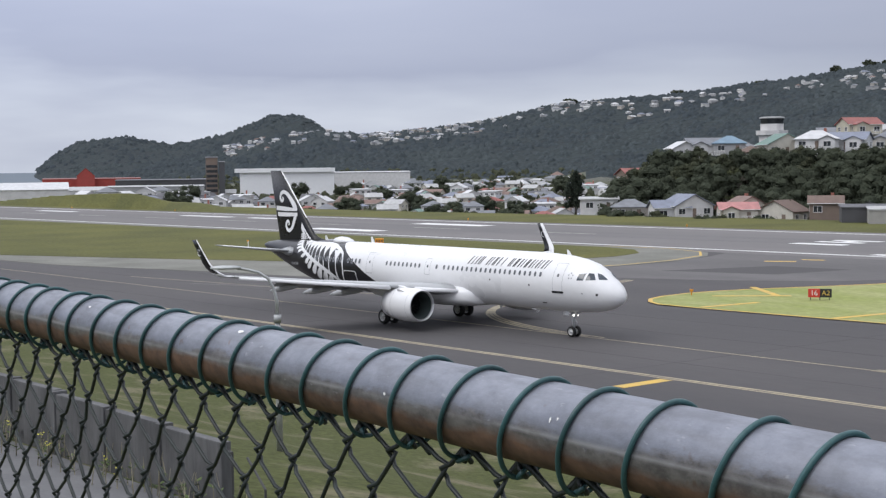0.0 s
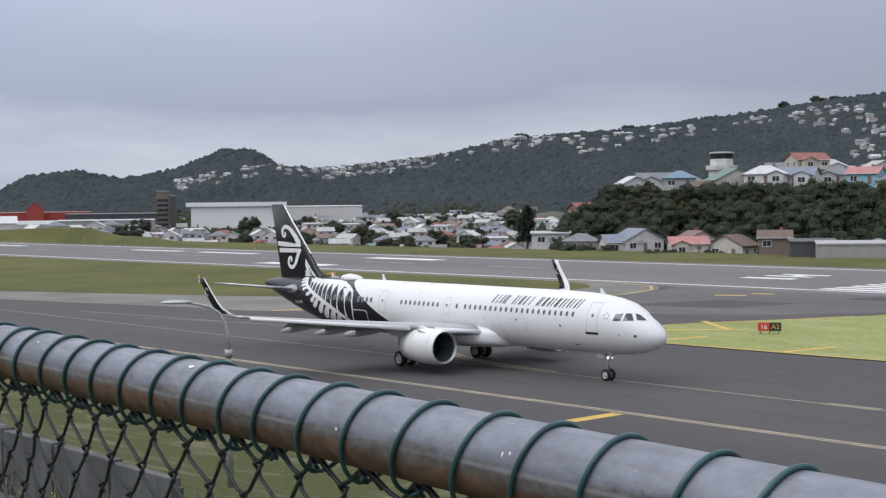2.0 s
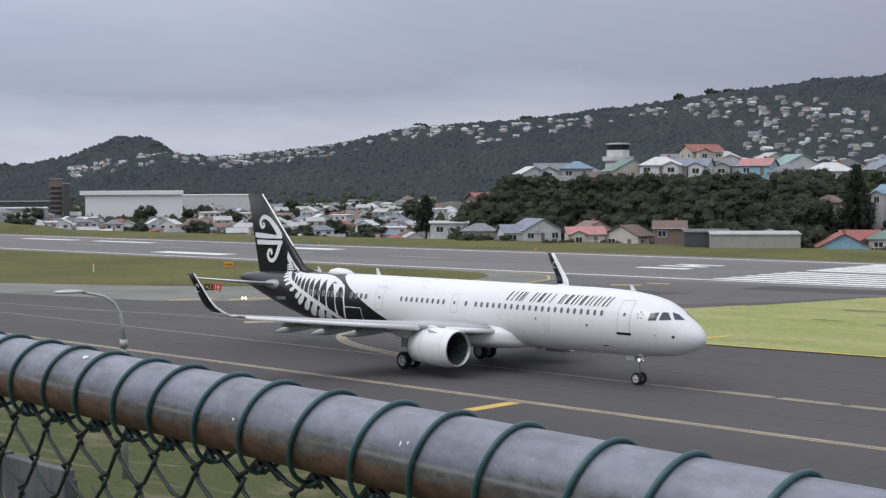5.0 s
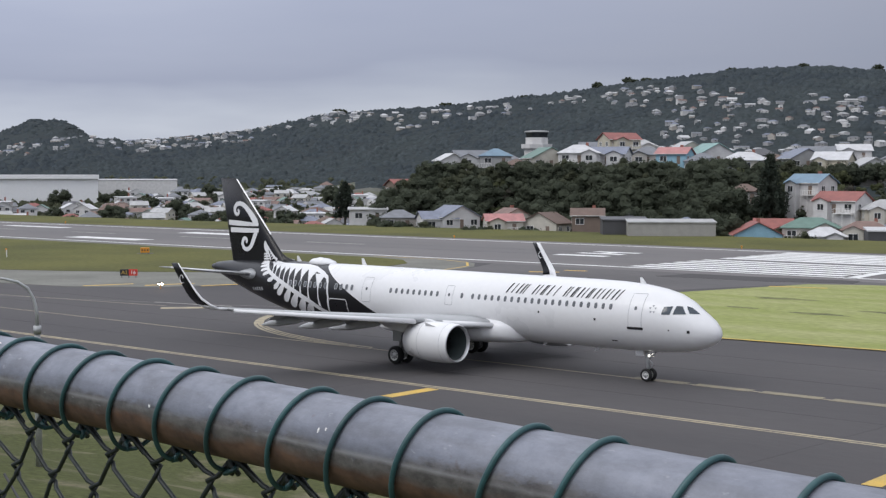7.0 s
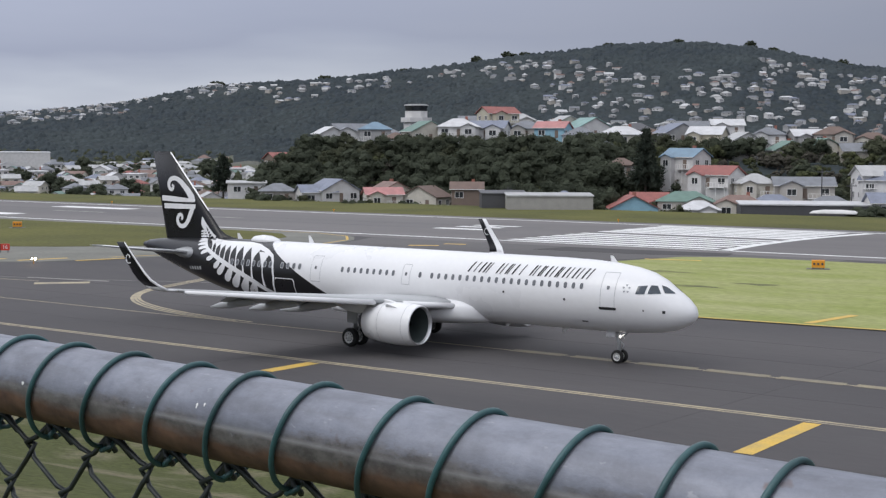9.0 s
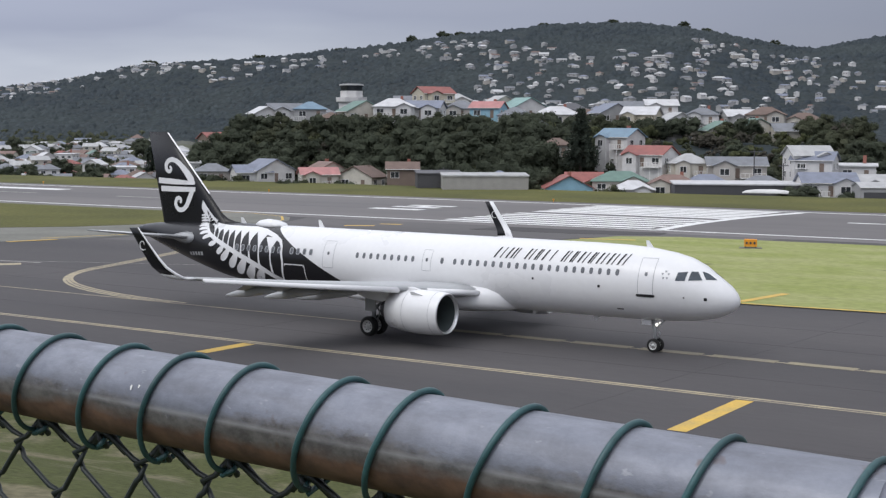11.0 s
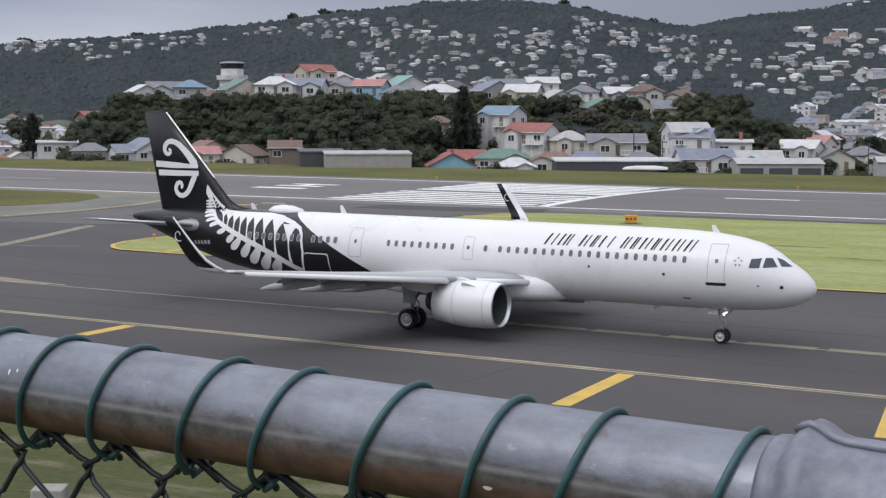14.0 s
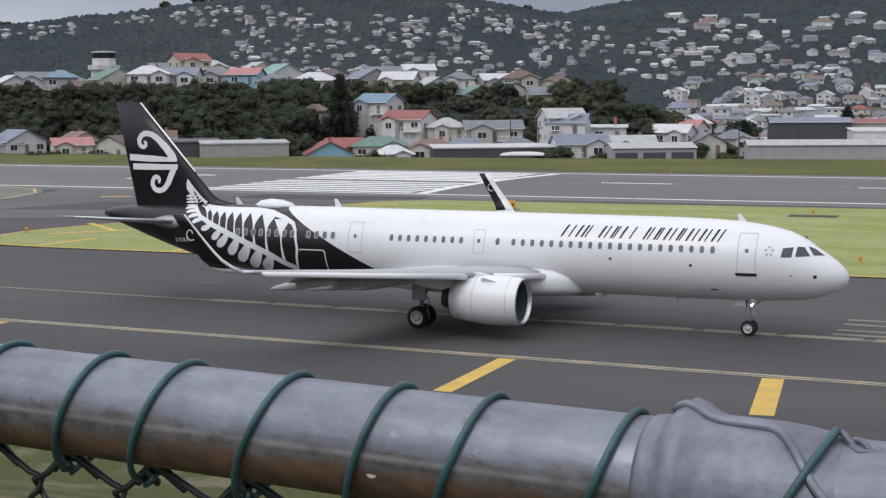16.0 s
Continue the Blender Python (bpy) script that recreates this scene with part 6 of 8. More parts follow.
def house(w, d, h, roof="gable", rc="grey", wc="white", pitch=0.5, over=0.45, along="x", chimney=True, wins=True, name="house", lab=None, deep=0.6):
    """A house whose front looks to -y: walls with gable ends, an overhanging roof with thickness, windows, door and chimney."""
    s = empty(name)
    tagged(s, lab or f"{wc} walled house with {rc} {roof} roof", "house")
    ax, bx = (w / 2, d / 2) if along == "x" else (d / 2, w / 2)      # ridge half length, half span
    rise = bx * pitch

    def P(u, v, z):
        return (u, v, z) if along == "x" else (v, u, z)
    verts = [P(-ax, -bx, -deep), P(ax, -bx, -deep), P(ax, bx, -deep), P(-ax, bx, -deep), P(-ax, -bx, h), P(ax, -bx, h), P(ax, bx, h), P(-ax, bx, h)]
    faces = [(0, 1, 5, 4), (1, 2, 6, 5), (2, 3, 7, 6), (3, 0, 4, 7)]
    if roof == "gable":
        verts += [P(-ax, 0, h + rise), P(ax, 0, h + rise)]
        faces += [(5, 6, 9), (7, 4, 8)]
    wall = mesh_ob("wall", verts, faces, WALLS[wc], s, f"{wc} painted walls")
    t = 0.16
    k = over * pitch
    if roof == "gable":
        prof = [(-bx - over, h - k), (0, h + rise), (bx + over, h - k)]
        L = ax + over
        rv = []
        for u in (-L, L):
            for v_, z in prof:
                rv.append(P(u, v_, z + 0.02))
            for v_, z in prof:
                rv.append(P(u, v_, z + 0.02 + t))
        rf = [(0, 1, 7, 6), (1, 2, 8, 7), (3, 9, 10, 4), (4, 10, 11, 5), (0, 3, 4, 1), (1, 4, 5, 2), (6, 7, 10, 9), (7, 8, 11, 10), (0, 6, 9, 3), (2, 5, 11, 8)]
    elif roof == "hip":
        o = over
        r = max(0.3, ax - bx)
        rv = [P(-ax - o, -bx - o, h - k), P(ax + o, -bx - o, h - k), P(ax + o, bx + o, h - k), P(-ax - o, bx + o, h - k)]
        rv += [(x, y, z + t) for x, y, z in rv] + [P(-r, 0, h + rise + t), P(r, 0, h + rise + t)]
        rf = [(0, 1, 5, 4), (1, 2, 6, 5), (2, 3, 7, 6), (3, 0, 4, 7), (4, 5, 9, 8), (6, 7, 8, 9), (5, 6, 9), (7, 4, 8), (3, 2, 1, 0)]
    else:
        o = over
        rv = [P(-ax - o, -bx - o, h), P(ax + o, -bx - o, h), P(ax + o, bx + o, h + 0.4), P(-ax - o, bx + o, h + 0.4)]
        rv += [(x, y, z + 0.25) for x, y, z in rv]
        rf = [(0, 1, 5, 4), (1, 2, 6, 5), (2, 3, 7, 6), (3, 0, 4, 7), (4, 5, 6, 7), (3, 2, 1, 0)]
    ro = mesh_ob("roof", rv, rf, ROOFS[rc], s, f"{rc} {roof} roof")
    if roof == "gable":
        gut = tube([P(-ax - over, -bx - over - 0.05, h - k + 0.08), P(ax + over, -bx - over - 0.05, h - k + 0.08)], 0.07, 6)
        mesh_ob("gutter", *gut, M["trim"], ro)
    if chimney and rise > 0.8:
        bm = bmesh.new()
        cx = ax * 0.4
        c = P(cx, bx * 0.2, 0)
        add_box(bm, c[0] - 0.35, c[0] + 0.35, c[1] - 0.3, c[1] + 0.3, h + rise * 0.4, h + rise + 0.7)
        part("chimney", bm, WALLS["brick"], s, "brick chimney")
    if wins:
        storeys = max(1, int(h // 2.5))
        for st in range(storeys):
            z = h - 1.3 - 2.6 * st
            n = max(2, int(w / 3.2))
            for i in range(n):
                x = -w / 2 + w * (i + 0.5) / n
                if st == storeys - 1 and i == n // 2:
                    bm = bmesh.new()
                    add_box(bm, x - 0.45, x + 0.45, -d / 2 - 0.06, -d / 2 + 0.02, max(0, z - 1.35), z + 0.65)
                    part("door", bm, WALLS["brown"], s, "brown front door")
                else:
                    put_window(s, x, -d / 2, z, 0, min(1.7, w / n * 0.5), 1.2)
            for sd in (1, -1):
                for i in range(2):
                    put_window(s, sd * w / 2, -d / 2 + d * (i + 0.5) / 2, z, 90 * sd, 1.1, 1.1)
    return s


def front_wing(s, w, d, h, rc, wc, rnd_):
    """A gabled wing that steps forward from the front, and a railed deck beside it."""
    ww, x0 = w * rnd_.uniform(0.32, 0.45), rnd_.choice((-1, 1)) * w * 0.24
    y0, y1 = -d / 2 - rnd_.uniform(1.2, 2.4), -d / 2 + 0.4
    hh, rise = h * 0.97, ww * 0.5 * 0.42
    vs = [(x0 - ww / 2, y0, -4.0), (x0 + ww / 2, y0, -4.0), (x0 + ww / 2, y1, -4.0), (x0 - ww / 2, y1, -4.0), (x0 - ww / 2, y0, hh), (x0 + ww / 2, y0, hh), (x0 + ww / 2, y1, hh), (x0 - ww / 2, y1, hh), (x0, y0, hh + rise), (x0, y1, hh + rise)]
    mesh_ob("wing_wall", vs, [(0, 1, 5, 4), (1, 2, 6, 5), (3, 0, 4, 7), (4, 5, 8)], WALLS[wc], s)
    o, k, t = 0.35, 0.35 * 0.42, 0.14
    prof = [(x0 - ww / 2 - o, hh - k), (x0, hh + rise), (x0 + ww / 2 + o, hh - k)]
    rv = []
    for y in (y0 - o, d * 0.1):
        rv += [(x, y, z + 0.03) for x, z in prof] + [(x, y, z + 0.03 + t) for x, z in prof]
    mesh_ob("wing_roof", rv, [(1, 0, 6, 7), (2, 1, 7, 8), (3, 4, 10, 9), (4, 5, 11, 10), (0, 1, 4, 3), (1, 2, 5, 4), (3, 9, 6, 0), (5, 2, 8, 11)], ROOFS[rc], s)
    for st in range(max(1, int(h // 2.5))):
        put_window(s, x0, y0, h - 1.35 - 2.6 * st, 0, min(1.8, ww * 0.45), 1.2)
    # deck on the other half
    bm = bmesh.new()
    sx = -1 if x0 > 0 else 1
    xa, xb = sorted((sx * 0.04 * w, sx * w * 0.47))
    zf = max(0.0, h - 2.55)
    add_box(bm, xa, xb, y0 + 0.3, y1, zf - 0.18, zf)
    add_box(bm, xa, xb, y0 + 0.3, y0 + 0.38, zf + 0.85, zf + 0.95)
    for i in range(7):
        x = xa + (xb - xa) * i / 6
        add_box(bm, x - 0.04, x + 0.04, y0 + 0.3, y0 + 0.38, -2.0 if i % 3 == 0 else zf, zf + 0.9)
    part("deck", bm, M["trim"], s, "white painted deck and railing")


def place(ob, az, r, z, turn=0):
    x, y = r * math.sin(radians(az)), r * math.cos(radians(az))
    ob.matrix_world = pose(x, y, z, 0, 0, -az + turn)
    return ob


GARDENS = []


def by_top(az, r, el, w, d, h, roof, rc, wc, turn=0, along="x", pitch=0.5, lab=None):
    """A house at a bearing and distance whose roof ridge shows at that elevation."""
    w, d, h = w * 0.74, d * 0.76, h * 0.66
    mix = random.Random(int(-az * 100) + int(r))
    o = house(w, d, h, roof, rc, wc, pitch, along=along, lab=lab, deep=4.5, chimney=mix.random() < 0.25)
    if roof != "flat" and along == "x" and mix.random() < 0.75:
        front_wing(o, w, d, h, rc, wc, mix)
    GARDENS.append((az, r, w, d))
    rise = (d / 2 if along == "x" else w / 2) * pitch if roof != "flat" else 0.4
    place(o, az, r, EYE + r * math.tan(radians(el)) - h - rise - 0.15, turn)
    o["group"] = "houses of the hillside suburb"
    return o


# crest of the wooded hill
CREST = [(-41.0, 380, 0.66, 9, 8, 4.0, "gable", "white", "white", 20, "y"), (-40.2, 384, 0.78, 12, 9, 5.0, "gable", "grey", "white", 15, "x"), (-39.2, 384, 0.85, 11, 9, 6.2, "hip", "blue", "grey", 0, "x"),
         (-38.4, 376, 0.45, 8, 7, 4.0, "hip", "brown", "beige", 10, "x"), (-37.25, 378, 0.90, 14, 9, 6.6, "gable", "green", "cream", 25, "y"), (-35.95, 375, 1.00, 14, 10, 7.2, "hip", "white", "white", 0, "x"),
         (-34.75, 378, 0.92, 13, 9, 7.2, "gable", "slate", "white", -15, "x"), (-34.4, 405, 1.46, 13, 9, 6.2, "gable", "red", "yellow", 30, "x"), (-33.3, 392, 0.92, 13, 10, 6.2, "hip", "grey", "beige", 0, "x"),
         (-32.25, 380, 0.90, 11, 8, 6.4, "gable", "pink", "blue", -20, "x"), (-31.2, 378, 0.68, 12, 10, 7.2, "hip", "grey", "white", 0, "x"), (-30.9, 405, 1.05, 15, 11, 6.2, "gable", "teal", "white", 30, "y"),
         (-31.8, 412, 1.12, 12, 9, 6.2, "gable", "pale", "cream", 25, "y"), (-29.6, 372, 0.72, 15, 10, 8.0, "hip", "white", "cream", 8, "x"), (-28.5, 398, 0.62, 12, 9, 6.0, "hip", "brown", "grey", 0, "x"),
         (-27.5, 392, 0.84, 13, 9, 6.2, "gable", "slate", "grey", 30, "y"), (-26.3, 385, 0.72, 12, 10, 6.6, "gable", "white", "yellow", -15, "x"), (-25.0, 376, 0.50, 15, 9, 5.6, "gable", "pale", "white", 25, "y"),
         (-26.9, 412, 0.92, 12, 9, 6.0, "gable", "grey", "beige", 0, "x"), (-25.6, 415, 1.0, 12, 8, 5.5, "gable", "white", "white", 10, "x"), (-23.3, 372, 0.18, 12, 9, 5.6, "gable", "green", "cream", 22, "y"),
         (-22.0, 372, 0.28, 13, 9, 5.6, "gable", "green", "cream", 20, "y"), (-20.7, 370, 0.10, 12, 9, 5.4, "gable", "grey", "cream", 15, "x"), (-21.6, 402, 0.72, 14, 10, 6.2, "hip", "brown", "beige", 0, "x"),
         (-22.6, 408, 0.62, 12, 9, 6.2, "gable", "white", "grey", 20, "x"), (-20.2, 404, 0.50, 13, 9, 6.0, "hip", "brown", "cream", 0, "x"), (-24.0, 408, 0.68, 12, 9, 6.0, "hip", "grey", "white", 0, "x"),
         (-35.3, 412, 1.10, 12, 9, 6.0, "gable", "grey", "white", 0, "x"), (-33.6, 416, 1.20, 13, 9, 6.0, "hip", "pale", "white", 0, "x"), (-38.9, 410, 0.70, 12, 9, 5.4, "hip", "grey", "cream", 0, "x"),
         (-29.0, 414, 0.85, 12, 9, 5.4, "hip", "dark", "grey", 0, "x"), (-42.9, 395, -0.35, 9, 8, 4.0, "gable", "red", "brown", 30, "x")]
# houses down the slope
SLOPE = [(-30.35, 345, -0.1, 11, 8, 6.4, "gable", "grey", "beige", 20, "y"), (-29.6, 330, -0.75, 9, 7, 4.5, "hip", "brown", "concrete", 0, "x"), (-27.1, 322, -0.36, 11, 9, 7.4, "gable", "blue", "white", -35, "x"),
         (-25.95, 312, -1.02, 13, 9, 6.6, "gable", "red", "white", -30, "x"), (-24.5, 308, -1.32, 11, 9, 5.6, "hip", "pale", "cream", 10, "x"), (-22.7, 306, -1.43, 16, 8, 4.4, "gable", "grey", "beige", 8, "x"),
         (-20.0, 302, -0.98, 11, 9, 7.6, "gable", "pale", "white", 20, "x"), (-19.75, 300, -1.20, 11, 8, 6.0, "gable", "slate", "white", -12, "x"), (-18.2, 308, -1.65, 10, 8, 5.6, "flat", "white", "white", 0, "x"),
         (-15.25, 330, -1.45, 11, 9, 8.2, "gable", "pink", "white", -25, "x"), (-15.7, 318, -1.62, 11, 8, 6.4, "gable", "white", "white", -20, "x"), (-14.5, 316, -1.95, 10, 8, 6.4, "gable", "grey", "cream", 20, "y")]
# row along the far edge of the airfield
FRONT = [(-40.85, 337, -1.52, 13, 10, 5.0, "gable", "slate", "white", 30, "y"), (-41.5, 335, -1.75, 11, 8, 4.4, "gable", "slate", "white", 15, "x"), (-38.6, 331, -1.62, 12, 9, 4.4, "gable", "terracotta", "cream", 25, "y"),
         (-38.9, 325, -1.85, 11, 7, 3.6, "gable", "pink", "cream", 10, "x"), (-37.2, 325, -1.78, 12, 9, 4.2, "gable", "brown", "cream", -30, "y"), (-35.6, 316, -1.62, 9, 7, 4.0, "gable", "brown", "brown", 0, "x"),
         (-31.8, 300, -1.95, 9, 8, 4.2, "hip", "slate", "concrete", 0, "x"), (-29.2, 298, -2.10, 13, 9, 3.6, "gable", "red", "blue", 12, "y"), (-28.5, 306, -1.98, 10, 9, 4.2, "gable", "red", "beige", 0, "x"),
         (-27.1, 300, -1.93, 15, 9, 4.2, "hip", "green", "beige", 0, "x"), (-26.6, 294, -2.28, 11, 8, 3.2, "hip", "white", "white", 0, "x"), (-25.1, 298, -2.05, 13, 8, 3.8, "hip", "terracotta", "cream", 0, "x"),
         (-23.8, 300, -2.02, 12, 8, 4.0, "hip", "slate", "grey", 0, "x"), (-21.7, 298, -2.05, 13, 9, 4.0, "hip", "grey", "dark", 0, "x"), (-19.3, 290, -1.90, 14, 9, 4.4, "gable", "slate", "white", 14, "x"),
         (-17.3, 296, -1.95, 12, 8, 4.6, "gable", "pale", "grey", 10, "x"), (-13.4, 330, -1.75, 11, 9, 5.0, "hip", "grey", "white", 0, "x"), (-44.2, 352, -1.62, 12, 8, 4.2, "flat", "pale", "white", 0, "x"),
         (-43.0, 341, -1.70, 11, 8, 4.0, "hip", "grey", "beige", 0, "x")]
for row, lift in ((CREST, 0.12), (SLOPE, 0.36), (FRONT, 0.27)):
    for spec in row:
        by_top(spec[0], spec[1], spec[2] + lift, *spec[3:])


def shed(az, r, top_el, w, d, h, wc, rc, label, bays=0, turn=0, roof="flat"):
    top_el += 0.3
    o = house(w, d, h, roof, rc, wc, 0.18, over=0.2, chimney=False, wins=False, name="shed", lab=label)
    o["category"] = "shed"
    # closed dark panels imitate the shaded inside of open bays
    for i in range(bays):
        bm = bmesh.new()
        x = -w / 2 + w * (i + 0.5) / bays
        add_box(bm, x - w / bays * 0.4, x + w / bays * 0.4, -d / 2 - 0.05, -d / 2 + 0.2, 0.1, h * 0.72)
        part("doorway", bm, WALLS["dark"], o, "dark panel standing in for the shade of an open bay")
    place(o, az, r, EYE + r * math.tan(radians(top_el)) - h - 0.5, turn)
    return o


shed(-32.4, 292, -2.10, 17, 7, 4.0, "concrete", "pale", "plain grey concrete block shed", 0, 5)
shed(-34.2, 298, -2.02, 9, 7, 4.0, "dark", "dark", "dark corrugated garage beside the airfield", 0, 5)
shed(-22.7, 288, -2.34, 24, 8, 3.0, "dark", "white", "long low dark shed with a white roof", 4, 8)
shed(-16.6, 282, -2.36, 16, 9, 2.8, "grey", "pale", "grey open-bay depot shed with pitched roof", 3, 12, "gable")
shed(-10.2, 292, -2.25, 28, 9, 3.0, "grey", "pale", "long shed with pale ribbed skylight roof", 0, 8, "gable")
shed(-7.6, 305, -1.75, 16, 10, 5.5, "white", "white", "plain white industrial building", 0, 8)
shed(-10.6, 345, -1.42, 18, 10, 4.5, "dark", "slate", "dark shed with slate-coloured roof", 0, 5, "gable")
shed(-8.0, 350, -1.45, 16, 9, 4.5, "beige", "red", "low building with red roof", 0, 0, "gable")


# parked cars, far off
def car(az, r, colour, turn):
    s = empty("parked_car")
    tagged(s, f"{colour} parked car beside the houses", "car")
    c = {"white": WALLS["white"], "dark": WALLS["dark"], "silver": M["lamp_grey"]}[colour]
    v, f = loft([[(x, -0.85 * k, zb), (x, 0.85 * k, zb), (x, 0.85 * k, zt), (x, -0.85 * k, zt)] for x, k, zb, zt in ((-2.1, 0.9, 0.45, 0.75), (-1.9, 1, 0.3, 0.95), (-0.6, 1, 0.28, 0.95), (1.2, 1, 0.28, 0.98), (2.0, 0.98, 0.3, 0.95), (2.15, 0.9, 0.5, 0.8))])
    mesh_ob("body", v, f, c, s)
    v, f = loft([[(x, -0.75 * k, 0.93), (x, 0.75 * k, 0.93), (x, 0.65 * k, zt), (x, -0.65 * k, zt)] for x, k, zt in ((-1.2, 0.9, 0.96), (-0.5, 1, 1.42), (1.0, 1, 1.45), (1.8, 0.9, 0.98))])
    mesh_ob("cabin", v, f, M["pane"], s, "dark glazed cabin")
    for x in (-1.35, 1.35):
        for y in (-0.8, 0.8):
            v, f = tube([(x, y - 0.1, 0.31), (x, y + 0.1, 0.31)], 0.31, 16)
            mesh_ob("wheel", v, f, M["tyre"], s)
    place(s, az, r, terrain(az, r), turn)


for az, r, c, t in ((-14.6, 300, "white", 20), (-14.0, 303, "dark", 15), (-13.6, 308, "silver", 10), (-14.2, 312, "white", 5), (-13.3, 300, "dark", 80)):
    car(az, r, c, t)


# timber utility poles between the houses
def utility_pole(az, r, top_el, h):
    s = empty("utility_pole")
    tagged(s, "grey timber utility pole with crossarm and wires", "utility pole")
    v, f = tube([(0, 0, -1), (0, 0, h)], [0.16, 0.11], 8)
    mesh_ob("pole", v, f, M["old_concrete"], s)
    bm = bmesh.new()
    add_box(bm, -1.0, 1.0, -0.06, 0.06, h - 0.6, h - 0.45)
    part("crossarm", bm, M["old_concrete"], s)
    for x in (-0.85, -0.4, 0.4, 0.85):
        v, f = tube([(x, 0, h - 0.45), (x, 0, h - 0.25)], 0.05, 6)
        mesh_ob("insulator", v, f, M["pane"], s)
    place(s, az, r, EYE + r * math.tan(radians(top_el)) - h, 20)
    s["group"] = "utility poles"


for az, r, el in ((-22.0, 300, -0.78), (-20.9, 296, -1.30), (-34.0, 305, -1.55), (-13.2, 310, -1.35), (-26.2, 318, -0.6)):
    utility_pole(az, r, el, 8.5)

# white hull-shaped cover and a small leaning board at the far grass edge
v_, f_ = loft([[(x, w * math.cos(a), 0.2 + hh * math.sin(a)) for a in [math.pi * k / 12 for k in range(13)]] + [(x, 0, 0.1)] for x, w, hh in ((-4.6, 0.3, 0.15), (-4.0, 0.9, 0.5), (-2, 1.2, 0.75), (1.5, 1.2, 0.8), (3.8, 1.0, 0.6), (4.7, 0.4, 0.2))])
hull = mesh_ob("upturned_boat", v_, f_, WALLS["white"], smooth=True)
hx, hy = 281 * math.sin(radians(-21.5)), 281 * math.cos(radians(-21.5))
hull.matrix_world = pose(hx, hy, 0.0, 0, 0, 12)
tagged(hull, "white upturned boat hull on the grass edge", "boat")
board = empty("notice_board")
tagged(board, "small white board leaning on the airfield grass", "board")
bm = bmesh.new()
add_box(bm, -1.2, 1.2, -0.05, 0.05, 0.0, 1.3, 0.02)
part("panel", bm, WALLS["white"], board)
for x in (-0.9, 0.9):
    vv, ff = tube([(x, 0.05, 0.9), (x, 0.7, -0.1)], 0.04, 6)
    mesh_ob("prop", vv, ff, M["steel_dark"], board)
board.matrix_world = pose(298 * math.sin(radians(-34.75)), 298 * math.cos(radians(-34.75)), 0.05, -50, 0, 20)

# control tower on the hill
def control_tower(az, r):
    s = empty("control_tower")
    tagged(s, "white control tower with dark glazed cab", "control tower")
    z0 = 12.0
    top = EYE + r * math.tan(radians(1.70))

    def ngon(r_, z, n=8):
        return [(r_ * math.cos(2 * math.pi * (k + 0.5) / n), r_ * math.sin(2 * math.pi * (k + 0.5) / n), z) for k in range(n)]
    for nm, secs, m_, lb in (("shaft", [ngon(4.6, z0), ngon(4.6, top - 6.4)], WALLS["white"], "white shaft"), ("balcony", [ngon(5.6, top - 6.4), ngon(5.7, top - 4.9)], WALLS["white"], "white balcony ring"),
                             ("base_ring", [ngon(4.1, top - 4.9), ngon(4.1, top - 2.7)], WALLS["white"], ""), ("cab", [ngon(3.7, top - 2.7), ngon(4.2, top - 0.9)], M["pane"], "dark glazed cab"), ("cab_roof", [ngon(4.5, top - 0.9), ngon(4.4, top - 0.5), ngon(3.0, top - 0.3)], WALLS["grey"], "grey flat roof")):
        v, f = loft(secs)
        mesh_ob(nm, v, f, m_, s, lb)
    v, f = tube([(0, 0, top - 0.4), (0, 0, top + 1.8)], 0.06, 6)
    mesh_ob("mast", v, f, M["steel_dark"], s)
    x, y = r * math.sin(radians(az)), r * math.cos(radians(az))
    s.matrix_world = pose(x, y, 0, 0, 0, -az)


control_tower(-37.6, 500)


# hangar and large sheds at the far end
def hall(name, az0, az1, r, el_top, z0, depth, wc, rc, label, rib=0, roof="flat", pitch=0.15, along="x"):
    w = r * math.tan(radians(az1 - az0))
    z0 = max(z0, terrain((az0 + az1) / 2, r) - 0.4)
    h = EYE + r * math.tan(radians(el_top)) - z0 - ((depth if along == "x" else w) / 2 * pitch if roof == "gable" else 0.6)
    o = house(w, depth, h, roof, rc, wc, pitch, over=0.3, chimney=False, wins=False, name=name, lab=label, along=along)
    o["category"] = "hangar" if name == "hangar" else "large building"
    for i in range(rib):
        bm = bmesh.new()
        x = -w / 2 + w * (i + 0.5) / rib
        add_box(bm, x - 0.15, x + 0.15, -depth / 2 - 0.15, -depth / 2 + 0.05, 0, h - 0.2)
        part("rib", bm, WALLS[wc], o)
    place(o, (az0 + az1) / 2, r, z0)
    return o


hangar = hall("hangar", -58.15, -54.6, 900, -0.08, -12, 50, "pale_steel", "white", "large pale hangar with a flat roof", 9)
hw_ = 900 * math.tan(radians(3.55)) / 2
hh_ = max(v.co.z for v in hangar.children[0].data.vertices)
bm = bmesh.new()
add_box(bm, -hw_ - 3, hw_ + 0.5, -26.6, -25.2, hh_ - 1.6, hh_ + 0.9, 0.1)
part("fascia", bm, WALLS["pale_steel"], hangar, "deep white roof fascia")
hall("long_building", -54.6, -51.6, 1000, -0.24, -12, 30, "white", "white", "long low white warehouse", 0)
hall("long_building", -62.9, -59.2, 1000, -0.44, -12, 30, "dark", "dark", "long dark terminal building", 12)
hall("long_building", -65.6, -62.0, 1060, -0.36, -12, 25, "red", "red", "long red building with white pillars", 8)
hall("long_building", -64.35, -63.7, 1040, 0.02, -12, 18, "red", "red", "red raised gable of a long building", 0, "gable", 0.9, "y")
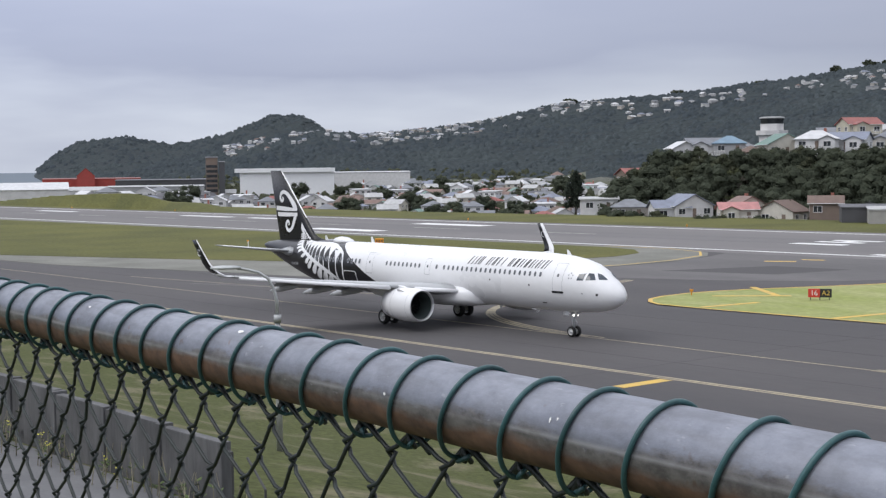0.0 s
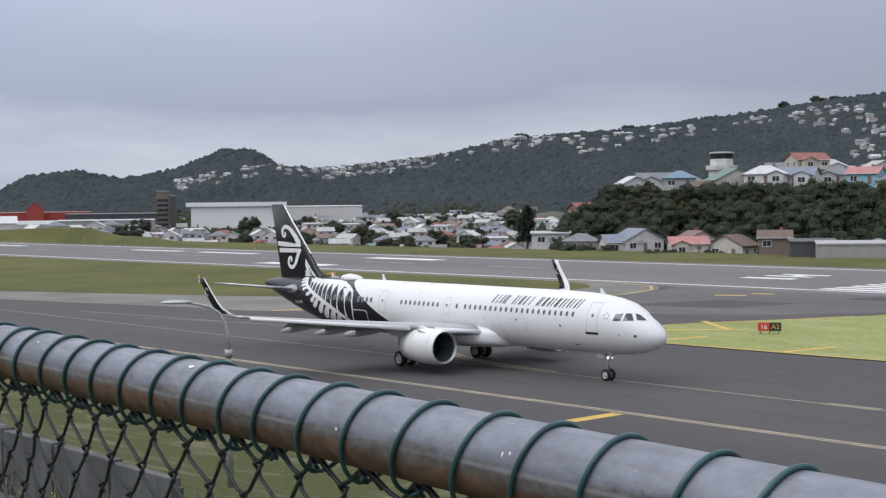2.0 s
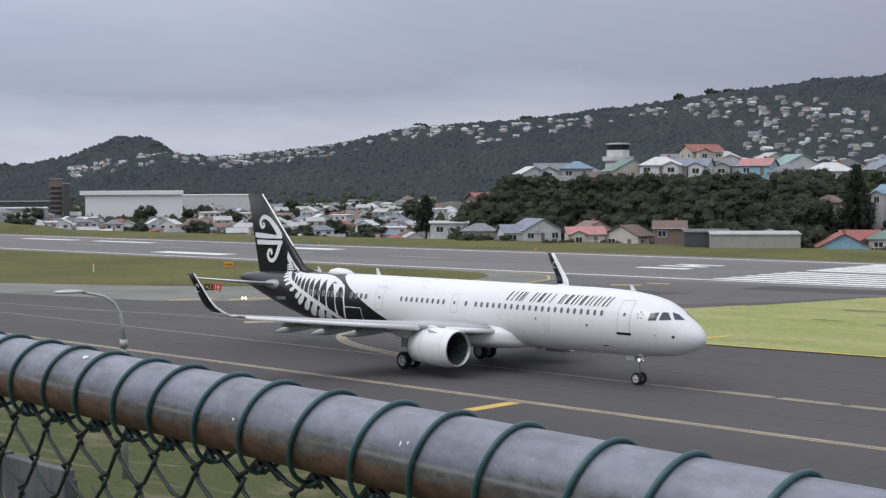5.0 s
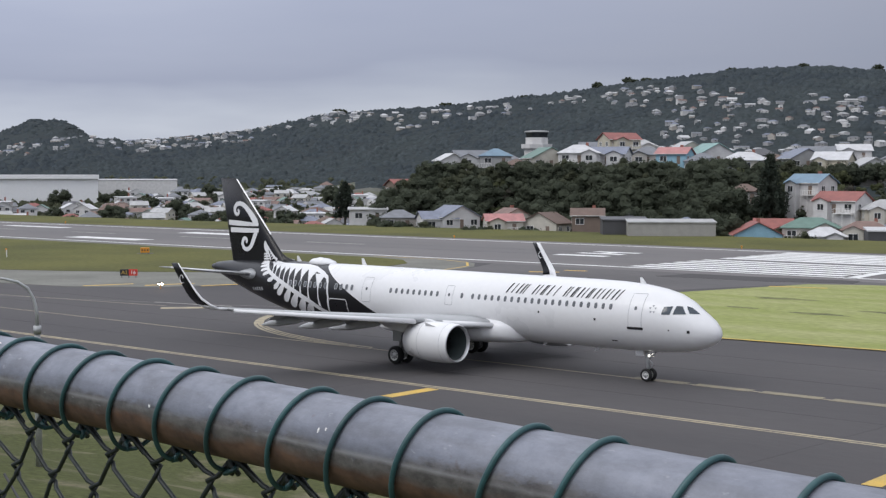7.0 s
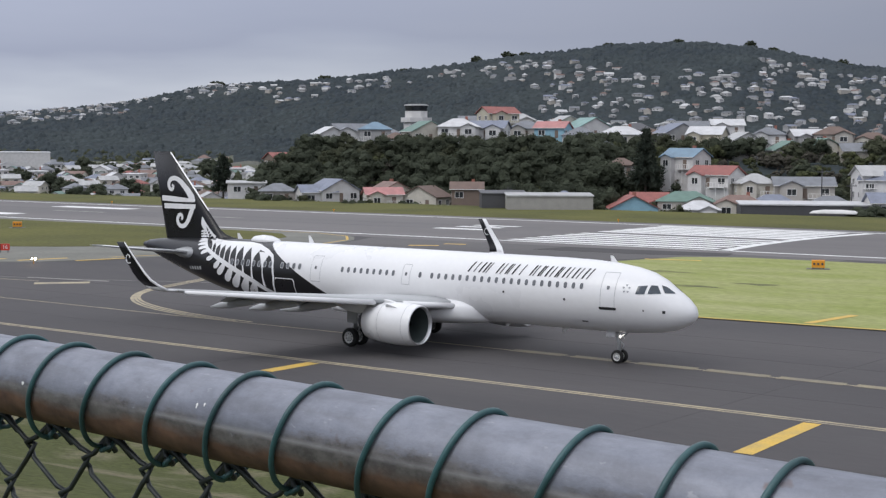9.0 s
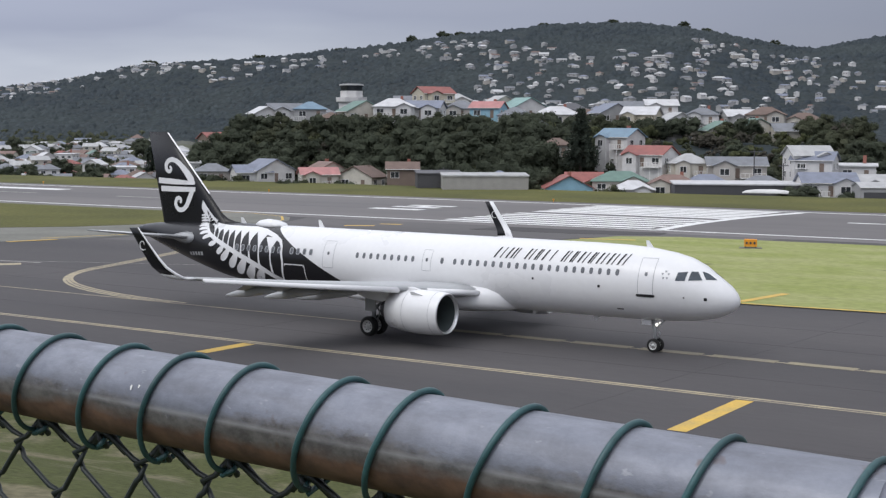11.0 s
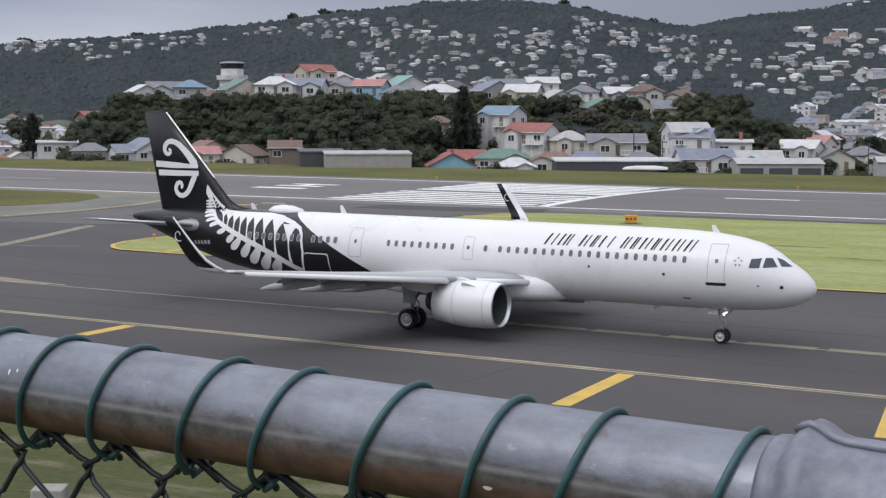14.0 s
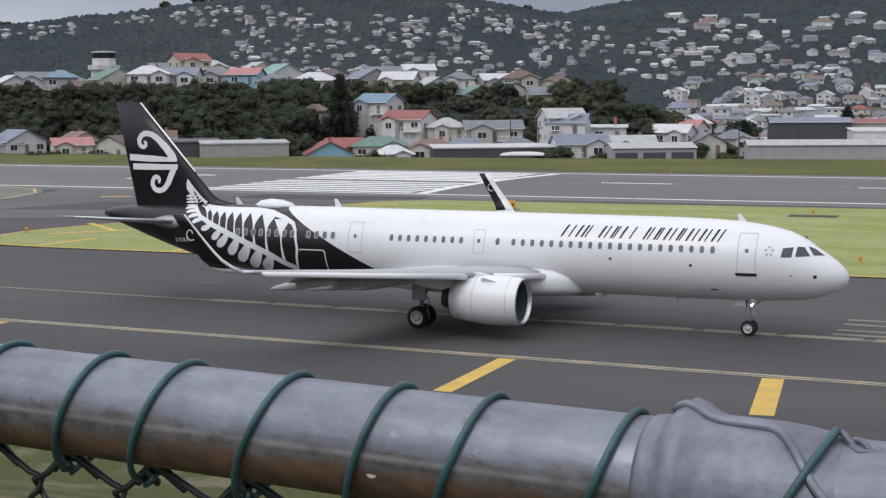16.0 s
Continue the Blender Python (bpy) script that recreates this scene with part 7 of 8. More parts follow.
hall("long_building", -67.2, -64.7, 640, -0.52, -12, 22, "white", "white", "white shed with ribbed pale roof", 8, "gable", 0.25)
hall("long_building", -65.4, -62.6, 830, -0.70, -12, 18, "white", "pale", "long low white shed with pale roof", 7, "gable", 0.2)
hall("long_building", -63.2, -59.6, 760, -0.68, -12, 20, "grey", "pale", "long pale grey terminal annexe", 10)
hall("long_building", -70.5, -67.2, 900, -0.3, -12, 25, "grey", "dark", "grey building by the shore", 4)
tower = hall("office_tower", -59.5, -59.05, 800, 0.40, -12, 8, "brown", "dark", "tall narrow dark brown office tower", 0)
hall("office_tower", -59.0, -58.78, 795, 0.22, -12, 7, "dark", "dark", "narrow black annexe beside a tower", 0)
for q in range(6):
    bm = bmesh.new()
    add_box(bm, -2.9, 2.9, -4.12, -3.9, 5.5 + 2.6 * q, 7.0 + 2.6 * q)
    part("window_band", bm, M["pane"], tower, "dark window band")

# houses that repeat over the flats and the far hills
rnd = random.Random(21)
TEMPL = []
for i, (w, d, h, rf, rc, wc, al) in enumerate([(10, 7.5, 3.2, "gable", "grey", "white", "x"), (11, 8, 3.4, "hip", "slate", "cream", "x"), (10, 8, 5.8, "gable", "white", "white", "y"), (12, 8, 3.2, "gable", "terracotta", "cream", "x"),
                                               (9, 8, 3.6, "gable", "pale", "white", "y"), (13, 9, 3.4, "hip", "brown", "beige", "x"), (10, 9, 5.8, "hip", "grey", "white", "x"), (11, 8, 3.4, "gable", "green", "white", "y"),
                                               (12, 9, 5.6, "flat", "white", "white", "x"), (11, 8, 3.4, "hip", "red", "cream", "x"), (12, 8, 3.2, "gable", "dark", "grey", "x"), (10, 8, 5.4, "gable", "pale", "cream", "x")]):
    t = house(w * 0.86, d * 0.86, h, rf, rc, wc, 0.5, along=al, deep=1.5, chimney=i % 4 == 0)
    t["group"] = "houses on the flats"
    TEMPL.append(t)
used = set()


def scatter(templ, n, az0, az1, r0, r1, keep, lift=0.0, gap=13.0, spread=35, power=1.0):
    spots, tries = [], 0
    while len(spots) < n and tries < n * 60:
        tries += 1
        az = rnd.uniform(az0, az1)
        r = r0 + (r1 - r0) * rnd.random() ** power
        x, y = r * math.sin(radians(az)), r * math.cos(radians(az))
        if not keep(az, r, x, y) or any(abs(x - a) < gap and abs(y - b) < gap for a, b in spots):
            continue
        spots.append((x, y))
        k = rnd.randrange(len(templ))
        m = pose(x, y, terrain(az, r) + lift, 0, 0, -az + rnd.uniform(-spread, spread))
        if id(templ[k]) not in used:
            used.add(id(templ[k]))
            templ[k].matrix_world = m
        else:
            copy_thing(templ[k], m)
    return spots


def flat_ok(az, r, x, y):
    return y > float(np.interp(x, EDGE_X, EDGE_Y)) + 8


FLAT1 = scatter(TEMPL, 135, -61.0, -44.4, 585, 930, lambda a, r, x, y: flat_ok(a, r, x, y) and not (a < -54.2 and r > 800), -0.2, 10, 30, 1.1)
FLAT3 = scatter(TEMPL, 34, -64.3, -58.0, 600, 735, lambda a, r, x, y: flat_ok(a, r, x, y) and not (-63.4 < a < -59.4 and r > 735) and not (a < -64.5 and r > 620), 0.0, 11, 40, 1.0)
FLAT2 = scatter(TEMPL, 78, -15.6, -5.5, 345, 1000, lambda a, r, x, y: flat_ok(a, r, x, y) and not (a > -12 and r < 380), -0.2, 13, 30, 1.3)


def hill_ok(az, r, x, y):
    n_ = noise.noise(Vector((x / 170, y / 170, 2.0)))
    z = terrain(az, r)
    el = math.degrees(math.atan2(z - EYE, r))
    top = float(np.interp(az, RIDGE_AZ, RIDGE_EL))
    top -= 0.12
    if az < -44:
        return el > top - 0.42 and n_ > -0.25
    if az < -33:
        return (top - 1.35 < el < top - 0.12 and n_ > -0.2) or (n_ > 0.42 and el < 1.2)
    return el < top - 0.25 and n_ > -0.22 and not (-31 < az < -24.5 and el > top - 0.9 and n_ < 0.3)


FARH = []


def far_houses():
    """Hundreds of small houses on the far hills, walls, windows and pitched roofs, in one mesh."""
    rb = random.Random(33)
    pal = [WALLS["white"], WALLS["cream"], WALLS["grey"], WALLS["beige"], ROOFS["pale"], ROOFS["grey"], ROOFS["white"], ROOFS["terracotta"], ROOFS["slate"], M["pane"]]
    verts, faces, mi = [], [], []
    tries = 0
    cells = set()
    while len(FARH) < 1020 and tries < 60000:
        tries += 1
        az = rb.uniform(-58.8, -4.5)
        low = tries % 4 == 0
        r = rb.uniform(700, 1250) if low else rb.uniform(880, 1545) if az < -20 or rb.random() < 0.7 else rb.uniform(1545, 2250)
        x, y = r * math.sin(radians(az)), r * math.cos(radians(az))
        if low:
            if -43.5 < az < -16 or az < -54.2 or (az < -43 and terrain(az, r) > EYE - 0.011 * r):
                continue
        elif r < 1546:
            if not hill_ok(az, r, x, y):
                continue
        elif noise.noise(Vector((x / 200, y / 200, 4))) < -0.1:
            continue
        key = (round(x / 11), round(y / 15))
        if key in cells:
            continue
        cells.add(key)
        FARH.append((x, y))
        z = terrain(az, r) + 1.0
        w, d, h = rb.uniform(1.3, 4.0), rb.uniform(1.1, 2.3), rb.choice((0.2, 0.4, 0.6, 0.9, 1.5))
        if rb.random() < 0.2:
            w *= 1.5
        if low:
            w, d, h = w * 1.7, d * 1.7, h * 1.6
        if r > 1550:
            w, d = w * 1.15, d * 1.15
        a = radians(-az + rb.uniform(-80, 80))
        ca, sa = math.cos(a), math.sin(a)

        def put(lx, ly, lz):
            verts.append((x + lx * ca - ly * sa, y + lx * sa + ly * ca, z + lz))
        wm, rm = rb.choice((0, 2, 2, 3, 0, 2)), rb.choice((4, 5, 4, 6, 8, 5, 8, 5, 7, 6))
        o = len(verts)
        for lz in (-2, h):
            for lx, ly in ((-w, -d), (w, -d), (w, d), (-w, d)):
                put(lx, ly, lz)
        faces.extend([(o, o + 1, o + 5, o + 4), (o + 1, o + 2, o + 6, o + 5), (o + 2, o + 3, o + 7, o + 6), (o + 3, o, o + 4, o + 7)])
        mi.extend([wm] * 4)
        rise = d * rb.uniform(0.4, 0.8)
        hip = rb.random() < 0.5
        e = 0.25
        o = len(verts)
        for lx, ly in ((-w - e, -d - e), (w + e, -d - e), (w + e, d + e), (-w - e, d + e)):
            put(lx, ly, h)
        q = max(0.2, w - d) if hip else w + e
        put(-q, 0, h + rise)
        put(q, 0, h + rise)
        faces.extend([(o, o + 1, o + 5, o + 4), (o + 2, o + 3, o + 4, o + 5), (o + 1, o + 2, o + 5), (o + 3, o, o + 4), (o + 3, o + 2, o + 1, o)])
        mi.extend([rm, rm, rm if hip else wm, rm if hip else wm, rm])
        for lz in (h - 0.8,):
            for k in rb.choice(((-0.5, 0.45), (-0.6, 0.1), (0.1,), (), (-0.4, 0.6))):
                ww = rb.uniform(0.2, 0.45)
                o = len(verts)
                for dx, dz in ((-ww, -0.3), (ww, -0.3), (ww, 0.3), (-ww, 0.3)):
                    put(k * w + dx, -d - 0.06, lz + dz)
                faces.append((o, o + 1, o + 2, o + 3))
                mi.append(9)
    ob = mesh_ob("hillside_houses", verts, faces, pal)
    ob.data.polygons.foreach_set("material_index", mi)
    tagged(ob, "hundreds of pale houses scattered over the far hills", "houses", kind="stuff")


far_houses()


# ---------------- trees ----------------
M["leaf_dark"] = mat("leaf_dark", (0.086, 0.098, 0.068), 0.9, var=0.2, scale=0.3, fine=2.5, tint=(0.062, 0.073, 0.052), island=0.16, spec=0.1)
M["leaf_mid"] = mat("leaf_mid", (0.106, 0.112, 0.072), 0.9, var=0.2, scale=0.3, fine=2.5, tint=(0.070, 0.080, 0.052), island=0.18, spec=0.1)
M["leaf_pine"] = mat("leaf_pine", (0.058, 0.070, 0.054), 0.9, var=0.25, scale=0.4, fine=2.5, tint=(0.036, 0.046, 0.036), island=0.25, spec=0.1)


def leafy(m):
    """Let part of the light through the leaves."""
    n, l = m.node_tree.nodes, m.node_tree.links
    b = n["Principled BSDF"]
    tr = n.new("ShaderNodeBsdfTranslucent")
    l.new(b.inputs["Base Color"].links[0].from_socket, tr.inputs["Color"])
    mx = n.new("ShaderNodeMixShader")
    mx.inputs[0].default_value = 0.38
    l.new(b.outputs[0], mx.inputs[1])
    l.new(tr.outputs[0], mx.inputs[2])
    l.new(mx.outputs[0], n["Material Output"].inputs["Surface"])


M["bark"] = mat("bark", (0.09, 0.075, 0.06), 0.95, var=0.2, scale=2, fine=12, bump=0.03)
nrg = np.random.RandomState(3)


BLOB = [(1, 0, 0), (0.3, 0.95, 0), (-0.8, 0.6, 0), (-0.8, -0.6, 0), (0.3, -0.95, 0), (0.75, 0.4, 0.6), (-0.4, 0.7, 0.65), (-0.5, -0.6, 0.6), (0.4, -0.6, 0.7), (0, 0, 1.0), (0, 0, -0.7)]
BLOB_F = [(0, 1, 5), (1, 6, 5), (1, 2, 6), (2, 3, 7), (2, 7, 6), (3, 4, 8), (3, 8, 7), (4, 0, 8), (0, 5, 8), (5, 6, 9), (6, 7, 9), (7, 8, 9), (8, 5, 9), (1, 0, 10), (2, 1, 10), (3, 2, 10), (4, 3, 10), (0, 4, 10)]


def leaf_cards(centres, radii, per, size):
    """Many small leaf sprays over the shells of overlapping clumps, each round a dense inner mass of twigs."""
    verts, faces = [], []
    for (cx, cy, cz), r in zip(centres, radii):
        o = len(verts)
        for bx, by, bz in BLOB:
            j = 0.70 + 0.20 * nrg.rand()
            verts.append((cx + r * j * bx, cy + r * j * by, cz + r * j * 0.8 * bz))
        faces += [tuple(i + o for i in q) for q in BLOB_F]
        dirs = nrg.normal(size=(per, 3))
        dirs /= np.linalg.norm(dirs, axis=1)[:, None] + 1e-9
        for d in dirs:
            if d[2] < -0.7:
                continue
            p = np.array([cx, cy, cz]) + d * r * (0.68 + 0.42 * nrg.rand() ** 1.5) * np.array([1, 1, 0.85])
            sz = size * (0.5 + 0.9 * nrg.rand())
            u = np.cross(d, nrg.normal(size=3))
            u /= np.linalg.norm(u) + 1e-9
            v = np.cross(d, u) + d * 0.9 * (nrg.rand() - 0.5)
            o = len(verts)
            verts += [tuple(p - u * sz), tuple(p + u * sz * 0.9), tuple(p + v * sz * 1.3)]
            faces.append((o, o + 1, o + 2))
    return verts, faces


def broad_tree(h, spread, leaf, clumps=17, per=190, size=0.30, label="dense dark green broadleaf tree", airy=1.0):
    s = empty("tree")
    tagged(s, label, "tree")
    limbs = [tube([(0, 0, -1), (0.15, 0.1, h * 0.3), (0.1, -0.1, h * 0.6)], [0.35, 0.26, 0.14], 8)]
    cs, rs = [], []
    for i in range(clumps):
        a = 2 * math.pi * nrg.rand()
        q = spread * math.sqrt(nrg.rand()) * 0.92
        z = h * (0.34 + 0.58 * nrg.rand() * (1 - 0.6 * (q / spread) ** 2))
        c = (q * math.cos(a), q * math.sin(a), z)
        cs.append(c)
        rs.append(spread * (0.24 + 0.22 * nrg.rand() ** 1.5) * airy)
        if i % 2 == 0:
            limbs.append(tube([(0.1, 0, h * 0.28), (c[0] * 0.5, c[1] * 0.5, z * 0.7), c], [0.14, 0.09, 0.04], 5))
    v, f = join(limbs)
    mesh_ob("trunk", v, f, M["bark"], s, "brown trunk and limbs")
    v, f = leaf_cards(cs, rs, per, size)
    mesh_ob("crown", v, f, leaf, s, "leafy crown")
    return s


def pine_tree(h, spread, tiers=13, label="tall dark conifer with layered branches"):
    s = empty("conifer")
    tagged(s, label, "tree")
    parts_ = [tube([(0, 0, -1), (0, 0, h * 0.5), (0, 0, h)], [0.32, 0.2, 0.03], 8)]
    verts, faces = [], []
    for i in range(tiers):
        u = (i + 0.4) / tiers
        z = h * (0.12 + 0.86 * u)
        L = spread * (1 - u) ** 0.8 * (0.8 + 0.3 * nrg.rand()) + 0.25
        for k in range(8):
            a = 2 * math.pi * (k + nrg.rand() * 0.7) / 8
            l_ = L * (0.7 + 0.4 * nrg.rand())
            e = (l_ * math.cos(a), l_ * math.sin(a), z - 0.1 * l_ + 0.12 * l_ * nrg.rand())
            parts_.append(tube([(0, 0, z), e], [0.05, 0.015], 4))
            for j in range(int(10 + 7 * l_)):
                t = 0.2 + 0.85 * nrg.rand()
                p = np.array([e[0] * t, e[1] * t, z + (e[2] - z) * t]) + nrg.normal(size=3) * 0.2
                d = nrg.normal(size=3) * 0.45
                q = np.cross(d, nrg.normal(size=3))
                q = q / (np.linalg.norm(q) + 1e-9) * 0.16
                o = len(verts)
                verts += [tuple(p - d), tuple(p + q), tuple(p + d), tuple(p - q)]
                faces.append((o, o + 1, o + 2, o + 3))
    v, f = join(parts_)
    mesh_ob("trunk", v, f, M["bark"], s, "straight brown trunk with branches")
    mesh_ob("crown", verts, faces, M["leaf_pine"], s, "dark needle sprays")
    return s


M["leaf_olive"] = mat("leaf_olive", (0.125, 0.135, 0.070), 0.9, var=0.25, scale=0.4, fine=2.5, tint=(0.080, 0.090, 0.048), island=0.25, spec=0.1)
M["leaf_dry"] = mat("leaf_dry", (0.125, 0.115, 0.095), 0.9, var=0.25, scale=0.4, fine=2.5, tint=(0.075, 0.072, 0.058), island=0.3, spec=0.1)
for k_ in ("leaf_dark", "leaf_mid", "leaf_olive", "leaf_dry", "leaf_pine"):
    leafy(M[k_])
TREES = [broad_tree(9, 4.4, M["leaf_dark"], 34, 105, 0.27), broad_tree(7, 3.8, M["leaf_mid"], 28, 95, 0.25, "olive green broadleaf tree of medium height"), broad_tree(11, 5.4, M["leaf_dark"], 38, 110, 0.29, "large dark evergreen broadleaf tree"),
         broad_tree(4.5, 3.0, M["leaf_mid"], 14, 90, 0.26, "rounded green garden shrub among houses"), broad_tree(6, 4.4, M["leaf_dark"], 30, 95, 0.26, "low spreading dark green tree"),
         broad_tree(6.5, 3.4, M["leaf_olive"], 18, 110, 0.27, "lighter olive green tree with loose crown"), broad_tree(6, 3.2, M["leaf_dry"], 16, 90, 0.20, "greyish half-bare twiggy tree", 0.85)]
PINES = [pine_tree(14, 4.3, 14), pine_tree(11, 4.0, 11)]
fresh = set(id(t) for t in TREES + PINES)


def plant(t, x, y, z, turn, group):
    if id(t) in fresh:
        fresh.discard(id(t))
        t.matrix_world = pose(x, y, z, 0, 0, turn)
        t["group"] = group
        return t
    o = copy_thing(t, pose(x, y, z, 0, 0, turn))
    o["group"] = group
    return o


def grove(name, label, spots_):
    """Many far trees in one mesh: (kind, x, y, z, turn, size) each, from the crowns and trunks above."""
    verts, faces, mi, mats = [], [], [], []
    for k, x, y, z, turn, size in spots_:
        ca, sa = math.cos(turn) * size, math.sin(turn) * size
        for ch in TREES[k].children:
            me = ch.data
            co = np.empty(len(me.vertices) * 3)
            me.vertices.foreach_get("co", co)
            co = co.reshape(-1, 3)
            out = np.stack([x + ca * co[:, 0] - sa * co[:, 1], y + sa * co[:, 0] + ca * co[:, 1], z + size * co[:, 2]], 1)
            m = me.materials[0]
            if m not in mats:
                mats.append(m)
            o = len(verts)
            verts.extend(out.tolist())
            faces.extend([tuple(i + o for i in p.vertices) for p in me.polygons])
            mi.extend([mats.index(m)] * len(me.polygons))
    ob = mesh_ob(name, verts, faces, mats)
    ob.data.polygons.foreach_set("material_index", mi)
    tagged(ob, label, "trees", kind="stuff")


# wooded slope of the near hill
count, tries, spots = 0, 0, []
while count < 235 and tries < 12000:
    tries += 1
    az = rnd.uniform(-43.6, -15.8)
    r0 = float(np.interp(az, [-44, -40, -37, -32, -30, -25, -18], [342, 341, 330, 308, 300, 300, 300]))
    wd = float(np.interp(az, [-32, -29, -20, -17], [34, 62, 60, 40]))
    u = rnd.uniform(-0.02, 0.93)
    r = r0 + wd * u
    x, y = r * math.sin(radians(az)), r * math.cos(radians(az))
    z = terrain(az, r)
    if -30.2 < az < -19.0 and (rnd.random() < 0.62 or u < 0.2 or (-25.5 < az < -19.6 and u > 0.42)):
        continue
    if any(abs(x - a) < 3.1 and abs(y - b) < 2.7 for a, b in spots):
        continue
    spots.append((x, y))
    t = TREES[rnd.choice((0, 1, 2, 4, 0, 2, 5, 6))] if u < 0.62 else TREES[rnd.choice((1, 4, 1, 0, 4, 5))]
    if az > -30:
        t = TREES[rnd.choice((1, 3, 4, 3, 0, 5, 6))]
    plant(t, x, y, z - rnd.uniform(0.4, 2.2), rnd.uniform(0, 360), "trees of the wooded slope")
    count += 1
# shrubs and small trees in the gardens of the hillside houses
yard = []
for az, r, w, d in GARDENS:
    for q in range(rnd.choice((2, 3, 4))):
        dx = rnd.choice((-1, 1)) * w * rnd.uniform(0.15, 0.8)
        rr = r - d / 2 - rnd.uniform(2.0, 4.5)
        a2 = az + math.degrees(dx / r)
        yard.append((rnd.choice((3, 3, 1, 5, 4, 0)), rr * math.sin(radians(a2)), rr * math.cos(radians(a2)), terrain(a2, rr) - rnd.uniform(0.3, 0.9), rnd.uniform(0, 6.28), rnd.uniform(0.5, 0.95)))
for q in range(95):
    az, u = rnd.uniform(-26, -19.4), rnd.uniform(0.15, 0.95)
    rr = 300 + 60 * u
    yard.append((rnd.choice((3, 4, 3, 5, 6)), rr * math.sin(radians(az)), rr * math.cos(radians(az)), terrain(az, rr) - rnd.uniform(0.4, 1.2), rnd.uniform(0, 6.28), rnd.uniform(0.4, 0.75)))
grove("garden_trees", "small dark trees and shrubs in the hillside gardens", yard)
# named conifers
# named conifers
for az, r, el, k in ((-45.1, 392, -0.30, 1), (-28.65, 316, 0.80, 0), (-13.0, 340, -1.1, 1), (-9.2, 420, -0.6, 1)):
    h = 14 if k == 0 else 11
    plant(PINES[k], r * math.sin(radians(az)), r * math.cos(radians(az)), EYE + r * math.tan(radians(el)) - h, rnd.uniform(0, 360), "conifers")
# broad dark trees in front of the flats
for az, r, el, k in ((-45.05, 392, -0.35, 0), (-44.6, 384, -0.8, 2), (-45.5, 400, -1.0, 1), (-48.15, 430, -0.95, 1), (-50.2, 640, -0.35, 3), (-49.8, 630, -0.8, 1), (-55.8, 600, -1.1, 1), (-61.6, 640, -0.8, 3)):
    x, y = r * math.sin(radians(az)), r * math.cos(radians(az))
    plant(TREES[k], x, y, terrain(az, r) - 0.4, rnd.uniform(0, 360), "trees among the houses")
# trees among the houses
flat_trees = []
for q in range(18):
    az, r = -54.3 + 0.27 * q, 860 + 14 * math.sin(q * 2.3)
    flat_trees.append((rnd.choice((0, 4, 1, 2)), r * math.sin(radians(az)), r * math.cos(radians(az)), terrain(az, r) - 0.5, q * 1.3, rnd.uniform(0.6, 1.0)))
for n_, a0, a1, r0, r1 in ((110, -62, -44.6, 570, 960), (45, -15.5, -6, 320, 700)):
    c = 0
    while c < n_:
        az, r = rnd.uniform(a0, a1), r0 + (r1 - r0) * rnd.random() ** 1.2
        x, y = r * math.sin(radians(az)), r * math.cos(radians(az))
        if y < float(np.interp(x, EDGE_X, EDGE_Y)) + 6:
            continue
        flat_trees.append((rnd.choice((1, 3, 0, 4, 3, 2)), x, y, terrain(az, r) - 0.4, rnd.uniform(0, 6.28), rnd.uniform(0.7, 1.1)))
        c += 1
grove("suburb_trees", "dark trees between the houses on the flats", flat_trees)
for az in (-43.6, -42.9, -41.9, -36.5, -35.1, -19.0, -18.6):
    r = float(np.interp(az, [-44, -18], [345, 292]))
    plant(TREES[3], r * math.sin(radians(az)), r * math.cos(radians(az)), -4.5, az * 20, "trees among the houses")


